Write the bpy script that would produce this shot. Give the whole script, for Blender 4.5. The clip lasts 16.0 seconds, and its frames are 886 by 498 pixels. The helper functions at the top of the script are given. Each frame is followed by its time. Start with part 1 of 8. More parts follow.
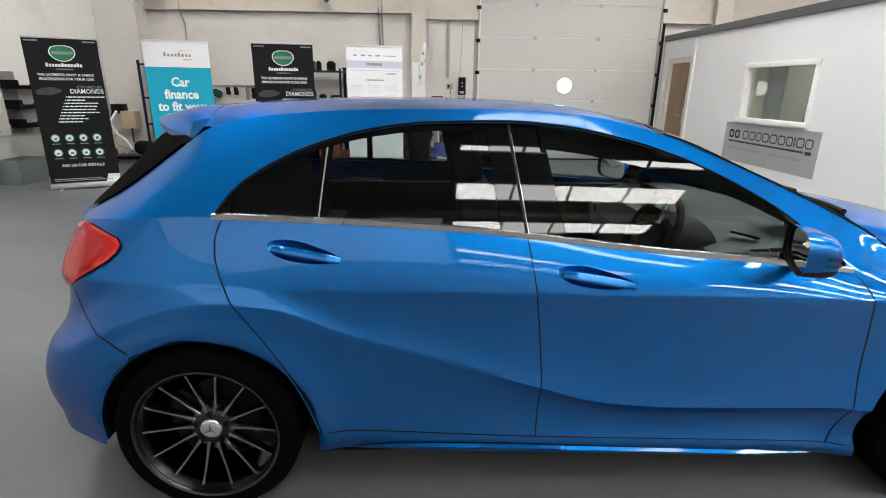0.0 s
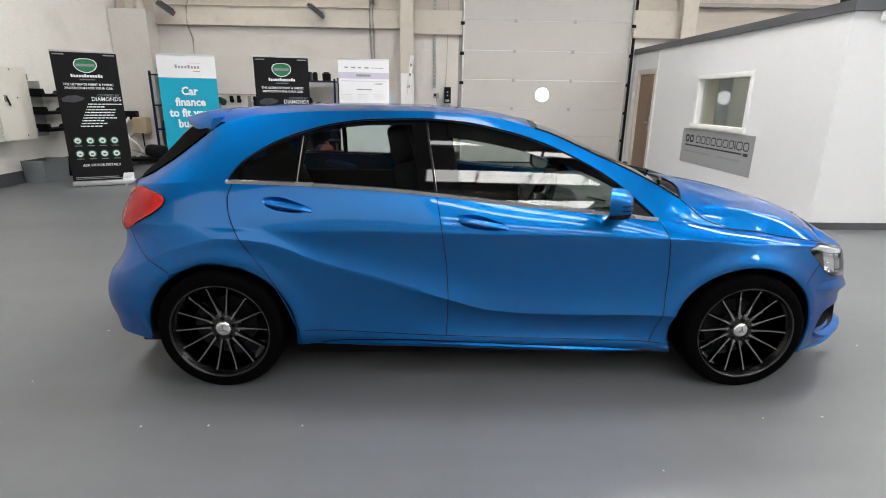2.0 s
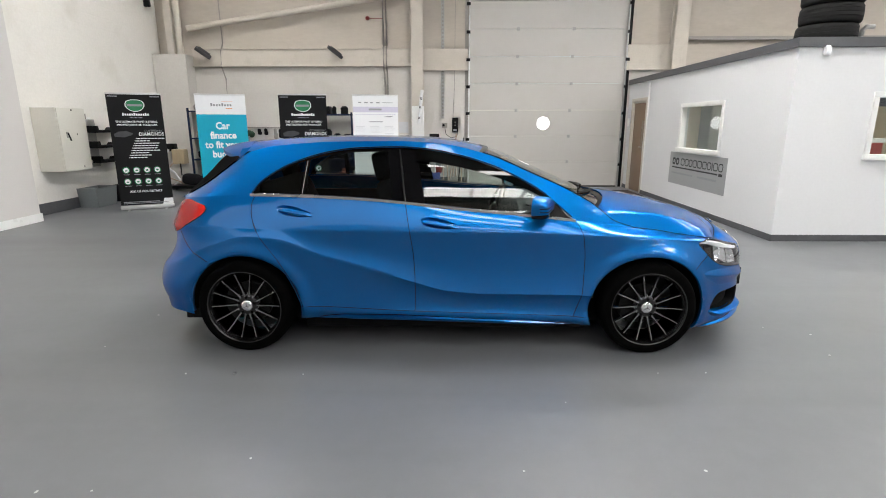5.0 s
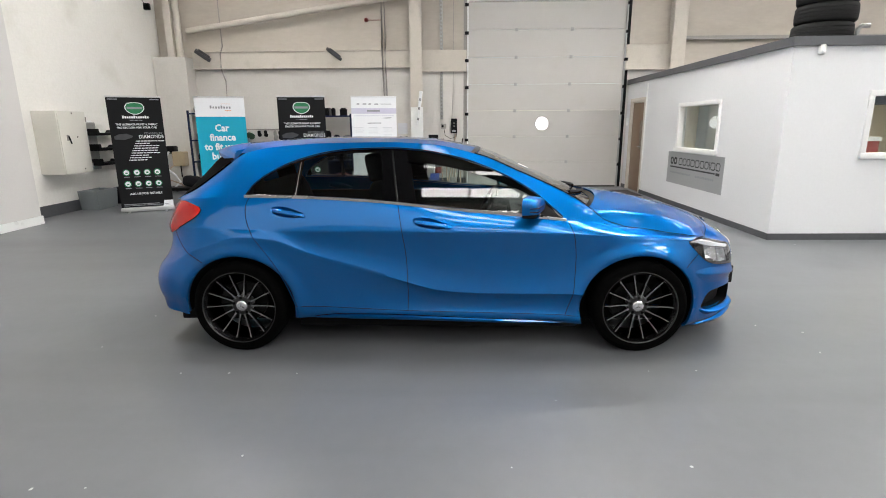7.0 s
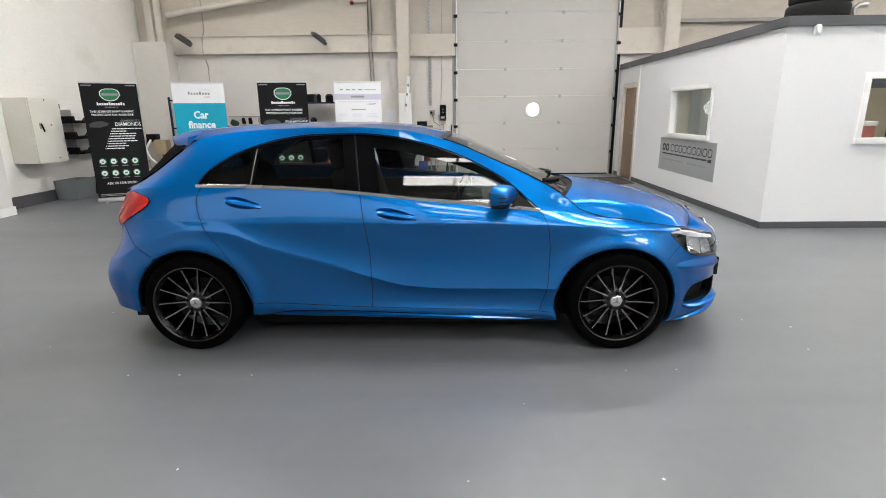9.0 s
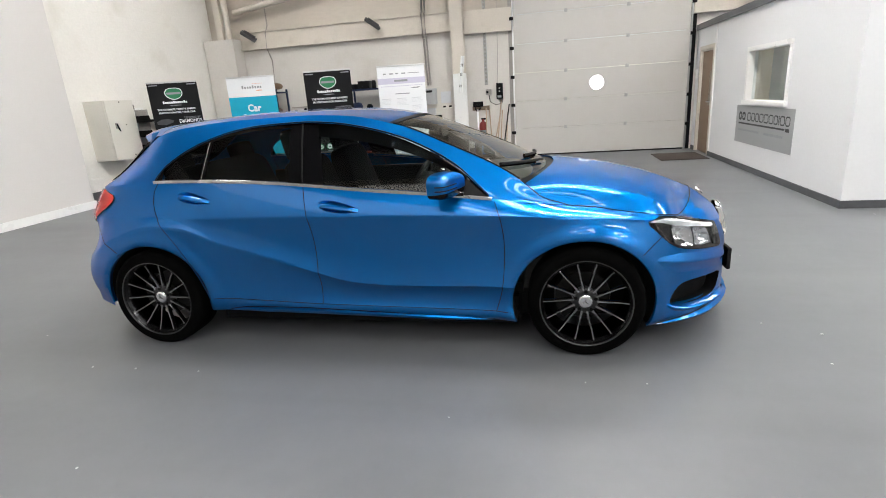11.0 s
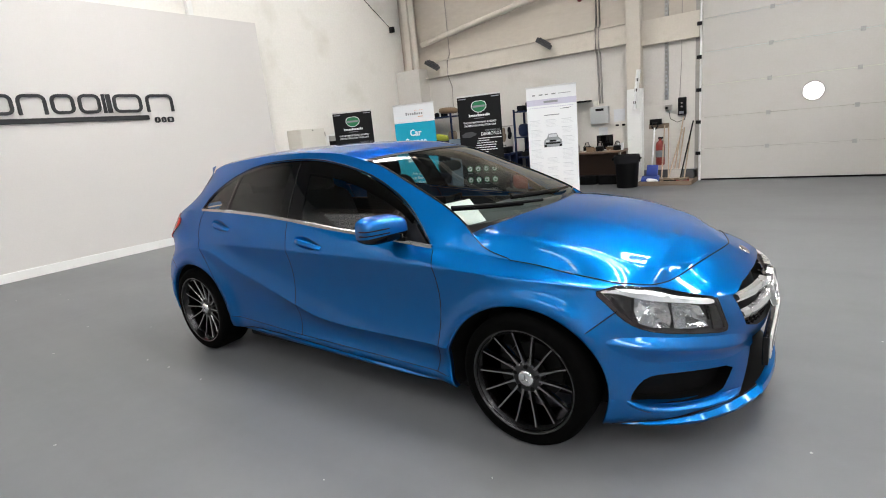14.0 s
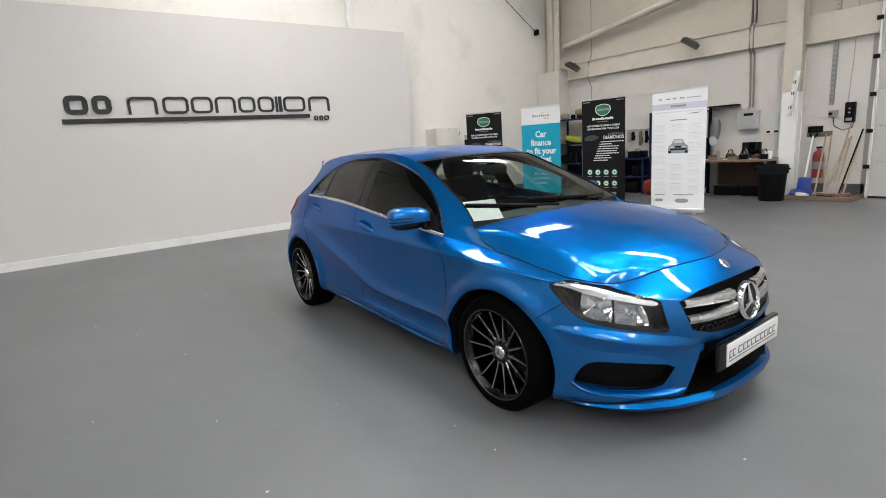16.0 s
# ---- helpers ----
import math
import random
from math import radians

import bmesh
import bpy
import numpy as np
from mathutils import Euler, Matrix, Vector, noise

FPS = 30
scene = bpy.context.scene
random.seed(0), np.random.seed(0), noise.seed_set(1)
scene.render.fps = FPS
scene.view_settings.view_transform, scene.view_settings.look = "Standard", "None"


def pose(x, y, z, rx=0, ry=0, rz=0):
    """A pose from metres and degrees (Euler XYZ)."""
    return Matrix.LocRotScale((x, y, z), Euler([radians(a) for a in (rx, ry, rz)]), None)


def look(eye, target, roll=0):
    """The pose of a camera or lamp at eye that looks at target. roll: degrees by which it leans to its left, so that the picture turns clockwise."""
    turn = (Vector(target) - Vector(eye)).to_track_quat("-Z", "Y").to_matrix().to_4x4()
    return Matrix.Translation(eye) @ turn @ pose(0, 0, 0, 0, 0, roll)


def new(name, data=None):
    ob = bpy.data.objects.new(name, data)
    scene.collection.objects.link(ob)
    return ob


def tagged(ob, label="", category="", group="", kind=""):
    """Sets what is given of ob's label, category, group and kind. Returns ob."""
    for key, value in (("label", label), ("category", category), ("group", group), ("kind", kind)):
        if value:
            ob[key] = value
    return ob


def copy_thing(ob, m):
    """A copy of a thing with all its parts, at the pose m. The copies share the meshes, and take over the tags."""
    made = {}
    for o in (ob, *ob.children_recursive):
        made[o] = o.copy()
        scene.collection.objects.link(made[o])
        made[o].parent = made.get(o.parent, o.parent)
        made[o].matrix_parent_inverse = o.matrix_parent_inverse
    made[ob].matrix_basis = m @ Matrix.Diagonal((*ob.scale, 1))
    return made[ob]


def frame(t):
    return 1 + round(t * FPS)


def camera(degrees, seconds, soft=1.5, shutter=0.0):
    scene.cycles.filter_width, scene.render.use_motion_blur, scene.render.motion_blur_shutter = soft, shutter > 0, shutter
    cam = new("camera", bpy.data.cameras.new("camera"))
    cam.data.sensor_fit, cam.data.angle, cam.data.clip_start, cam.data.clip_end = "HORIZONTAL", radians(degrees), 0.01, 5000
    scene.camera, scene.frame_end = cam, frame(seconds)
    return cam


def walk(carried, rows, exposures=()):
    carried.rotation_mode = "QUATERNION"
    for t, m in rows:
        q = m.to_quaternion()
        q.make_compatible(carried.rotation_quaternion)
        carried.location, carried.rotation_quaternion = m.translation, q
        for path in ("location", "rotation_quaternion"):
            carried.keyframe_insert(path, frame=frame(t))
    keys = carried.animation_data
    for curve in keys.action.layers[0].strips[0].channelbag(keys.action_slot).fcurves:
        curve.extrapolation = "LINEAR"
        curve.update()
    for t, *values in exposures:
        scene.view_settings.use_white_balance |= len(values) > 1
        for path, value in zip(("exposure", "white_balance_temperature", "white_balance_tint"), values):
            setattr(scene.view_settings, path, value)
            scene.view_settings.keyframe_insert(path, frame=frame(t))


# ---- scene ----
cam = camera(81.5, 16.0, soft=1.0)
PATH = [
    (0, (0.76, -1.548, 1.473), (0.818, 0.359, 0.874), 0.8),
    (0.5, (0.913, -1.785, 1.455), (0.886, 0.116, 0.833), 1.0),
    (1, (0.949, -1.997, 1.438), (0.974, -0.081, 0.865), 1.3),
    (1.5, (0.96, -2.228, 1.457), (1.057, -0.32, 0.867), 1.8),
    (2, (1.05, -2.43, 1.476), (1.106, -0.513, 0.907), 0.9),
    (2.5, (1.162, -2.664, 1.477), (1.165, -0.742, 0.924), 0.4),
    (3, (1.194, -2.856, 1.484), (1.202, -0.924, 0.968), 0.3),
    (3.5, (1.215, -3.029, 1.491), (1.227, -1.096, 0.977), 0.1),
    (4, (1.288, -3.153, 1.499), (1.269, -1.215, 1.008), 0.1),
    (6.5, (1.453, -3.303, 1.511), (1.408, -1.358, 1.048), -0.2),
    (7, (1.464, -3.3, 1.509), (1.418, -1.356, 1.043), -0.4),
    (7.5, (1.475, -3.291, 1.509), (1.429, -1.346, 1.044), -0.4),
    (8, (1.514, -3.281, 1.501), (1.481, -1.339, 1.025), -0.9),
    (8.5, (1.581, -3.226, 1.49), (1.542, -1.286, 1.006), -1.0),
    (9, (1.659, -3.084, 1.484), (1.622, -1.15, 0.973), -0.6),
    (9.5, (1.767, -2.98, 1.493), (1.701, -1.053, 0.96), -1.0),
    (10, (1.993, -2.921, 1.462), (1.838, -1.0, 0.927), -2.0),
    (12.3, (3.092, -2.43, 1.442), (2.448, -0.634, 0.844), -5.3),
    (12.5, (3.175, -2.389, 1.435), (2.511, -0.596, 0.846), -5.2),
    (13, (3.37, -2.204, 1.424), (2.637, -0.445, 0.818), -4.8),
    (13.5, (3.52, -2.064, 1.434), (2.672, -0.358, 0.827), -4.9),
    (14, (3.73, -1.908, 1.443), (2.565, -0.343, 1.004), -5.6),
    (14.5, (3.96, -1.864, 1.439), (2.666, -0.404, 0.997), -6.1),
    (15, (4.201, -1.878, 1.464), (2.846, -0.475, 1.023), -3.6),
    (15.5, (4.434, -1.815, 1.455), (2.987, -0.498, 1.043), -3.4),
    (16, (4.655, -1.74, 1.442), (3.069, -0.589, 1.041), -3.9),
]
walk(cam, [(t, look(eye, target, roll)) for t, eye, target, roll in PATH], ((0.0, 0.33), (0.7, 0.37), (1.5, 0.33), (3.5, 0.28), (7.0, 0.34), (9.5, 0.37), (12.5, 0.51), (13.0, 0.47), (13.5, 0.42), (14.0, 0.33), (14.5, 0.20), (15.0, 0.14), (16.0, 0.10)))

# ---- light ----
world = bpy.data.worlds.new("sky")
scene.world = world
world.use_nodes = True
wn = world.node_tree.nodes
sky = wn.new("ShaderNodeTexSky")
sky.sky_type, sky.sun_disc = "NISHITA", False
sky.sun_elevation, sky.sun_rotation = radians(35), radians(200)
world.node_tree.links.new(sky.outputs[0], wn["Background"].inputs[0])
wn["Background"].inputs[1].default_value = 0.12
ROOF_GLOW, SOUTH_GLOW, EAST_GLOW = 51.0, 11.0, 22.0

# ---- materials ----


def mat(name, col, rough=0.5, metal=0.0, var=0.08, scale=1.5, fine=40.0, bump=0.0, coat=0.0, spec=0.5, dirt=None, dirt_amount=0.0, stretch=(1, 1, 1)):
    """A surface with variation at two scales: broad blotches and fine grain, and optional stains."""
    m = bpy.data.materials.new(name)
    m.use_nodes = True
    n, l = m.node_tree.nodes, m.node_tree.links
    b = n["Principled BSDF"]
    co = n.new("ShaderNodeTexCoord")
    mp = n.new("ShaderNodeMapping")
    mp.inputs["Scale"].default_value = stretch
    l.new(co.outputs["Object"], mp.inputs[0])
    big, small = n.new("ShaderNodeTexNoise"), n.new("ShaderNodeTexNoise")
    big.inputs["Scale"].default_value, small.inputs["Scale"].default_value = scale, fine
    big.inputs["Detail"].default_value, small.inputs["Detail"].default_value = 5, 3
    l.new(mp.outputs[0], big.inputs[0])
    l.new(mp.outputs[0], small.inputs[0])
    add = n.new("ShaderNodeMath")
    add.operation = "ADD"
    l.new(big.outputs[0], add.inputs[0])
    l.new(small.outputs[0], add.inputs[1])
    rng = n.new("ShaderNodeMapRange")
    rng.inputs[1].default_value, rng.inputs[2].default_value = 0.6, 1.4
    rng.inputs[3].default_value, rng.inputs[4].default_value = 1 - var, 1 + var
    l.new(add.outputs[0], rng.inputs[0])
    mul = n.new("ShaderNodeVectorMath")
    mul.operation = "SCALE"
    mul.inputs[0].default_value = col
    l.new(rng.outputs[0], mul.inputs["Scale"])
    out = mul.outputs[0]
    if dirt:
        st = n.new("ShaderNodeTexNoise")
        st.inputs["Scale"].default_value, st.inputs["Detail"].default_value = scale * 2.3, 8
        l.new(mp.outputs[0], st.inputs[0])
        sr = n.new("ShaderNodeMapRange")
        sr.inputs[1].default_value, sr.inputs[2].default_value = 0.55, 0.75
        sr.inputs[4].default_value = dirt_amount
        l.new(st.outputs[0], sr.inputs[0])
        mix = n.new("ShaderNodeMix")
        mix.data_type = "RGBA"
        mix.inputs[7].default_value = (*dirt, 1)
        l.new(sr.outputs[0], mix.inputs[0])
        l.new(out, mix.inputs[6])
        out = mix.outputs[2]
    l.new(out, b.inputs["Base Color"])
    rr = n.new("ShaderNodeMapRange")
    rr.inputs[1].default_value, rr.inputs[2].default_value = 0.3, 0.7
    rr.inputs[3].default_value, rr.inputs[4].default_value = rough * 0.88, min(1, rough * 1.12)
    l.new(big.outputs[0], rr.inputs[0])
    l.new(rr.outputs[0], b.inputs["Roughness"])
    b.inputs["Metallic"].default_value = metal
    b.inputs["Specular IOR Level"].default_value = spec
    b.inputs["Coat Weight"].default_value = coat
    b.inputs["Coat Roughness"].default_value = 0.03
    if bump:
        bp = n.new("ShaderNodeBump")
        bp.inputs["Strength"].default_value, bp.inputs["Distance"].default_value = bump, 0.004
        l.new(small.outputs[0], bp.inputs["Height"])
        l.new(bp.outputs[0], b.inputs["Normal"])
    return m


def glass(name, tint, gloss=1.0):
    """Thin tinted pane: sees straight through, and mirrors by Fresnel."""
    m = bpy.data.materials.new(name)
    m.use_nodes = True
    n, l = m.node_tree.nodes, m.node_tree.links
    n.remove(n["Principled BSDF"])
    tr, gl, fr, mx = (n.new("ShaderNode" + k) for k in ("BsdfTransparent", "BsdfGlossy", "LayerWeight", "MixShader"))
    tr.inputs[0].default_value = (*tint, 1)
    gl.inputs[0].default_value, gl.inputs["Roughness"].default_value = (gloss, gloss, gloss, 1), 0.0
    pw, ma = n.new("ShaderNodeMath"), n.new("ShaderNodeMath")
    pw.operation, ma.operation = "POWER", "MULTIPLY_ADD"
    pw.inputs[1].default_value = 5.0
    ma.inputs[1].default_value, ma.inputs[2].default_value = 0.95, 0.05
    l.new(fr.outputs["Facing"], pw.inputs[0])
    l.new(pw.outputs[0], ma.inputs[0])
    l.new(ma.outputs[0], mx.inputs[0])
    l.new(tr.outputs[0], mx.inputs[1])
    l.new(gl.outputs[0], mx.inputs[2])
    l.new(mx.outputs[0], n["Material Output"].inputs[0])
    return m


def glow(name, col, strength):
    m = bpy.data.materials.new(name)
    m.use_nodes = True
    b = m.node_tree.nodes["Principled BSDF"]
    b.inputs["Base Color"].default_value = (0.8, 0.8, 0.8, 1)
    b.inputs["Emission Color"].default_value = (*col, 1)
    b.inputs["Emission Strength"].default_value = strength
    return m


def blockwork(name, col, bw=0.45, bh=0.225, rough=0.6, bump=0.35, axis="x"):
    """Painted blockwork: the faint relief of joints under thick paint."""
    m = mat(name, col, rough, var=0.05, scale=0.6, fine=25, dirt=(col[0] * 0.7, col[1] * 0.67, col[2] * 0.6), dirt_amount=0.35)
    n, l = m.node_tree.nodes, m.node_tree.links
    co = n.new("ShaderNodeTexCoord")
    mp = n.new("ShaderNodeMapping")
    mp.inputs["Rotation"].default_value = (radians(90), 0, 0) if axis == "x" else (radians(90), 0, radians(90))
    mp.vector_type = "TEXTURE"
    l.new(co.outputs["Object"], mp.inputs[0])
    br = n.new("ShaderNodeTexBrick")
    br.inputs["Scale"].default_value = 1.0
    br.inputs["Brick Width"].default_value, br.inputs["Row Height"].default_value = bw, bh
    br.inputs["Mortar Size"].default_value = 0.006
    br.inputs["Mortar Smooth"].default_value = 0.4
    l.new(mp.outputs[0], br.inputs[0])
    no = n.new("ShaderNodeTexNoise")
    no.inputs["Scale"].default_value = 30
    l.new(co.outputs["Object"], no.inputs[0])
    ad = n.new("ShaderNodeMath")
    ad.operation = "MULTIPLY_ADD"
    l.new(br.outputs["Fac"], ad.inputs[0])
    ad.inputs[1].default_value = -1.0
    l.new(no.outputs[0], ad.inputs[2])
    bp = n.new("ShaderNodeBump")
    bp.inputs["Strength"].default_value, bp.inputs["Distance"].default_value = bump, 0.004
    l.new(ad.outputs[0], bp.inputs["Height"])
    l.new(bp.outputs[0], n["Principled BSDF"].inputs["Normal"])
    return m


M_FLOOR = mat("grey_floor_paint", (0.135, 0.140, 0.148), 0.36, var=0.05, scale=0.5, fine=9, dirt=(0.10, 0.101, 0.102), dirt_amount=0.35, bump=0.04, spec=0.4)


def scuffed(m):
    """Adds chips of pale paint and long faint tyre scuffs to a floor."""
    n, l = m.node_tree.nodes, m.node_tree.links
    b = n["Principled BSDF"]
    src = b.inputs["Base Color"].links[0].from_socket
    co = n.new("ShaderNodeTexCoord")
    for scale, lo, hi, col, amount, stretch, turn in ((1.7, 0.010, 0.016, (0.55, 0.55, 0.54), 0.8, (1, 1, 1), 0), (0.9, 0.006, 0.010, (0.6, 0.6, 0.6), 0.8, (1, 1, 1), 40), (0.55, 0.50, 0.72, (0.075, 0.076, 0.078), 0.35, (0.16, 2.2, 1), 18), (0.5, 0.52, 0.75, (0.19, 0.195, 0.20), 0.35, (0.2, 1.8, 1), -30)):
        mp = n.new("ShaderNodeMapping")
        mp.inputs["Scale"].default_value = stretch
        mp.inputs["Rotation"].default_value = (0, 0, radians(turn))
        l.new(co.outputs["Object"], mp.inputs[0])
        tx = n.new("ShaderNodeTexVoronoi" if hi < 0.1 else "ShaderNodeTexNoise")
        tx.inputs["Scale"].default_value = scale
        if hi > 0.1:
            tx.inputs["Detail"].default_value = 6
        l.new(mp.outputs[0], tx.inputs[0])
        r = n.new("ShaderNodeMapRange")
        r.inputs[1].default_value, r.inputs[2].default_value = lo, hi
        r.inputs[3].default_value, r.inputs[4].default_value = (amount, 0.0) if hi < 0.1 else (0.0, amount)
        l.new(tx.outputs["Distance" if hi < 0.1 else 0], r.inputs[0])
        mix = n.new("ShaderNodeMix")
        mix.data_type = "RGBA"
        mix.inputs[7].default_value = (*col, 1)
        l.new(r.outputs[0], mix.inputs[0])
        l.new(src, mix.inputs[6])
        src = mix.outputs[2]
    l.new(src, b.inputs["Base Color"])


scuffed(M_FLOOR)
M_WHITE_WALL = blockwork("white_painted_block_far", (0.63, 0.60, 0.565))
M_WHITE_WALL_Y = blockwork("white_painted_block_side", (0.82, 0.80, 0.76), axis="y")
M_CLAD = mat("cream_wall_lining", (0.52, 0.468, 0.405), 0.6, var=0.06, scale=0.7, fine=18, dirt=(0.36, 0.31, 0.25), dirt_amount=0.4, stretch=(0.4, 1, 1.2))
M_STEEL_PAINT = mat("cream_painted_steel", (0.60, 0.55, 0.485), 0.5, var=0.06, scale=2, fine=30, dirt=(0.42, 0.38, 0.32), dirt_amount=0.35)
M_GREYWALL = mat("grey_painted_wall", (0.46, 0.46, 0.46), 0.6, var=0.05, scale=0.6, fine=20)
M_OFFICE = mat("white_office_board", (0.74, 0.745, 0.76), 0.55, var=0.025, scale=0.6, fine=30, bump=0.05)
M_BOARD = mat("warm_grey_board_paint", (0.66, 0.635, 0.62), 0.6, var=0.025, scale=0.5, fine=40, bump=0.05)
M_GLOSS_WHITE = mat("white_gloss_paint", (0.82, 0.82, 0.81), 0.3, var=0.02, scale=3, fine=50)
M_DARK_SKIRT = mat("dark_grey_skirting", (0.075, 0.078, 0.085), 0.5, var=0.15, scale=3, fine=20)
M_FASCIA = mat("charcoal_fascia", (0.085, 0.088, 0.095), 0.45, var=0.08, scale=2, fine=30)
M_DOORPANEL = mat("off_white_door_panel", (0.53, 0.51, 0.485), 0.45, var=0.035, scale=0.8, fine=40, bump=0.12, dirt=(0.47, 0.44, 0.38), dirt_amount=0.3)
M_BLACK = mat("black_plastic", (0.003, 0.003, 0.0033), 0.45, var=0.15, scale=4, fine=60, spec=0.15)
M_GLOSSBLACK = mat("gloss_black_trim", (0.003, 0.003, 0.0035), 0.03, var=0.1, scale=4, fine=60, spec=0.34)
M_RUBBER = mat("tyre_rubber", (0.0022, 0.0022, 0.0022), 0.8, var=0.2, scale=6, fine=90, bump=0.15, spec=0.03)
M_GALV = mat("galvanised_steel", (0.42, 0.42, 0.41), 0.42, metal=0.9, var=0.15, scale=6, fine=40)
M_GREYSTEEL = mat("grey_conduit", (0.33, 0.31, 0.29), 0.5, metal=0.3, var=0.12, scale=5, fine=30)
M_ROOF = mat("grey_roof_lining", (0.20, 0.20, 0.20), 0.7, var=0.06, scale=0.5, fine=20)
M_ROOFLIGHT = glow("rooflight_sheet", (1.0, 0.985, 0.955), ROOF_GLOW)
M_DIM_FILL = glow("dim_fill_sheet", (1.0, 0.985, 0.955), 0.9)
M_ROOFLIGHT_SOUTH = glow("south_rooflight_sheet", (1.0, 0.985, 0.955), SOUTH_GLOW)
M_EAST_FILL = glow("east_fill_sheet", (1.0, 0.985, 0.955), EAST_GLOW)
M_WEST_FILL = glow("west_fill_sheet", (1.0, 0.985, 0.955), 27.0)
M_DAYHOLE = glow("daylight_porthole", (1.0, 1.0, 1.0), 2.2)

# ---- mesh helpers ----


def bm_new():
    return bmesh.new()


def add_box(bm, x0, x1, y0, y1, z0, z1, bevel=0.0, m=None):
    made = bmesh.ops.create_cube(bm, size=1.0)["verts"]
    for v in made:
        v.co = Vector(((x0 + x1) / 2 + v.co.x * (x1 - x0), (y0 + y1) / 2 + v.co.y * (y1 - y0), (z0 + z1) / 2 + v.co.z * (z1 - z0)))
    if bevel:
        edges = {e for v in made for e in v.link_edges}
        made = bmesh.ops.bevel(bm, geom=list(edges), offset=bevel, segments=2, profile=0.6, affect="EDGES")["verts"]
    if m is not None:
        for v in {v for v in made}:
            v.co = m @ v.co
    return bm


def box(x0, x1, y0, y1, z0, z1, bevel=0.0, m=None):
    return add_box(bm_new(), x0, x1, y0, y1, z0, z1, bevel, m)


def add_rod(bm, a, b, r, r2=None, seg=12):
    a, b = Vector(a), Vector(b)
    d = b - a
    made = bmesh.ops.create_cone(bm, cap_ends=True, segments=seg, radius1=r, radius2=r if r2 is None else r2, depth=d.length)["verts"]
    m = Matrix.Translation((a + b) / 2) @ d.to_track_quat("Z", "Y").to_matrix().to_4x4()
    for v in made:
        v.co = m @ v.co
    return bm


def rod(a, b, r, r2=None, seg=12):
    return add_rod(bm_new(), a, b, r, r2, seg)


def add_tube(bm, pts, r, seg=8):
    """A round tube along points."""
    pts = [Vector(p) for p in pts]
    rings = []
    for i, p in enumerate(pts):
        d = (pts[min(i + 1, len(pts) - 1)] - pts[max(i - 1, 0)]).normalized()
        q = d.to_track_quat("Z", "Y")
        rings.append([bm.verts.new(p + q @ Vector((r * math.cos(a), r * math.sin(a), 0))) for a in np.linspace(0, 2 * math.pi, seg, endpoint=False)])
    for a, b in zip(rings, rings[1:]):
        for k in range(seg):
            bm.faces.new((a[k], a[(k + 1) % seg], b[(k + 1) % seg], b[k]))
    bm.faces.new(rings[0][::-1])
    bm.faces.new(rings[-1])
    return bm


def tube(pts, r, seg=8):
    return add_tube(bm_new(), pts, r, seg)


def lathe(profile, seg=48, m=None):
    """Turns a profile of (radius, height) pairs round the z axis."""
    bm = bm_new()
    rings = [[bm.verts.new((r * math.cos(a), r * math.sin(a), h)) for a in np.linspace(0, 2 * math.pi, seg, endpoint=False)] for r, h in profile]
    for a, b in zip(rings, rings[1:]):
        for k in range(seg):
            bm.faces.new((a[k], a[(k + 1) % seg], b[(k + 1) % seg], b[k]))
    if m is not None:
        bm.transform(m)
    return bm


def prism(poly, y0, y1, plane="xz"):
    """A flat outline pushed out between two depths. plane xz: outline in x, z; yz: in y, z; xy: in x, y."""
    bm = bm_new()

    def at(a, b, d):
        return {"xz": (a, d, b), "yz": (d, a, b), "xy": (a, b, d)}[plane]

    lo = [bm.verts.new(at(a, b, y0)) for a, b in poly]
    hi = [bm.verts.new(at(a, b, y1)) for a, b in poly]
    bm.faces.new(lo)
    bm.faces.new(hi[::-1])
    for k in range(len(poly)):
        j = (k + 1) % len(poly)
        bm.faces.new((lo[k], hi[k], hi[j], lo[j]))
    bmesh.ops.recalc_face_normals(bm, faces=bm.faces)
    return bm


def grid(P, keep=None, flip=False):
    """A sheet over an array of points, (rows, columns, 3); keep: which of its faces to build."""
    bm = bm_new()
    n, k = P.shape[:2]
    vs = [[None] * k for _ in range(n)]

    def v(i, j):
        if vs[i][j] is None:
            vs[i][j] = bm.verts.new(P[i, j])
        return vs[i][j]

    for i in range(n - 1):
        for j in range(k - 1):
            if keep is None or keep[i, j]:
                f = (v(i, j), v(i, j + 1), v(i + 1, j + 1), v(i + 1, j))
                bm.faces.new(f[::-1] if flip else f)
    bmesh.ops.remove_doubles(bm, verts=bm.verts, dist=1e-5)
    bmesh.ops.dissolve_degenerate(bm, edges=bm.edges, dist=1e-5)
    return bm


def to_ob(name, bm, material, smooth=40):
    me = bpy.data.meshes.new(name)
    bm.to_mesh(me)
    bm.free()
    me.materials.append(material)
    if smooth:
        for p in me.polygons:
            p.use_smooth = True
        me.set_sharp_from_angle(angle=radians(smooth))
    return new(name, me)


def structure(name, bm, material, label, category="", smooth=0):
    return tagged(to_ob(name, bm, material, smooth), label, category or name.split("_")[0], kind="structure")


def thing(name, label, category, at=(0, 0, 0), turn=0.0, group=""):
    e = new(name)
    e.empty_display_size = 0.1
    e.matrix_basis = pose(*at, 0, 0, turn)
    return tagged(e, label, category, group)


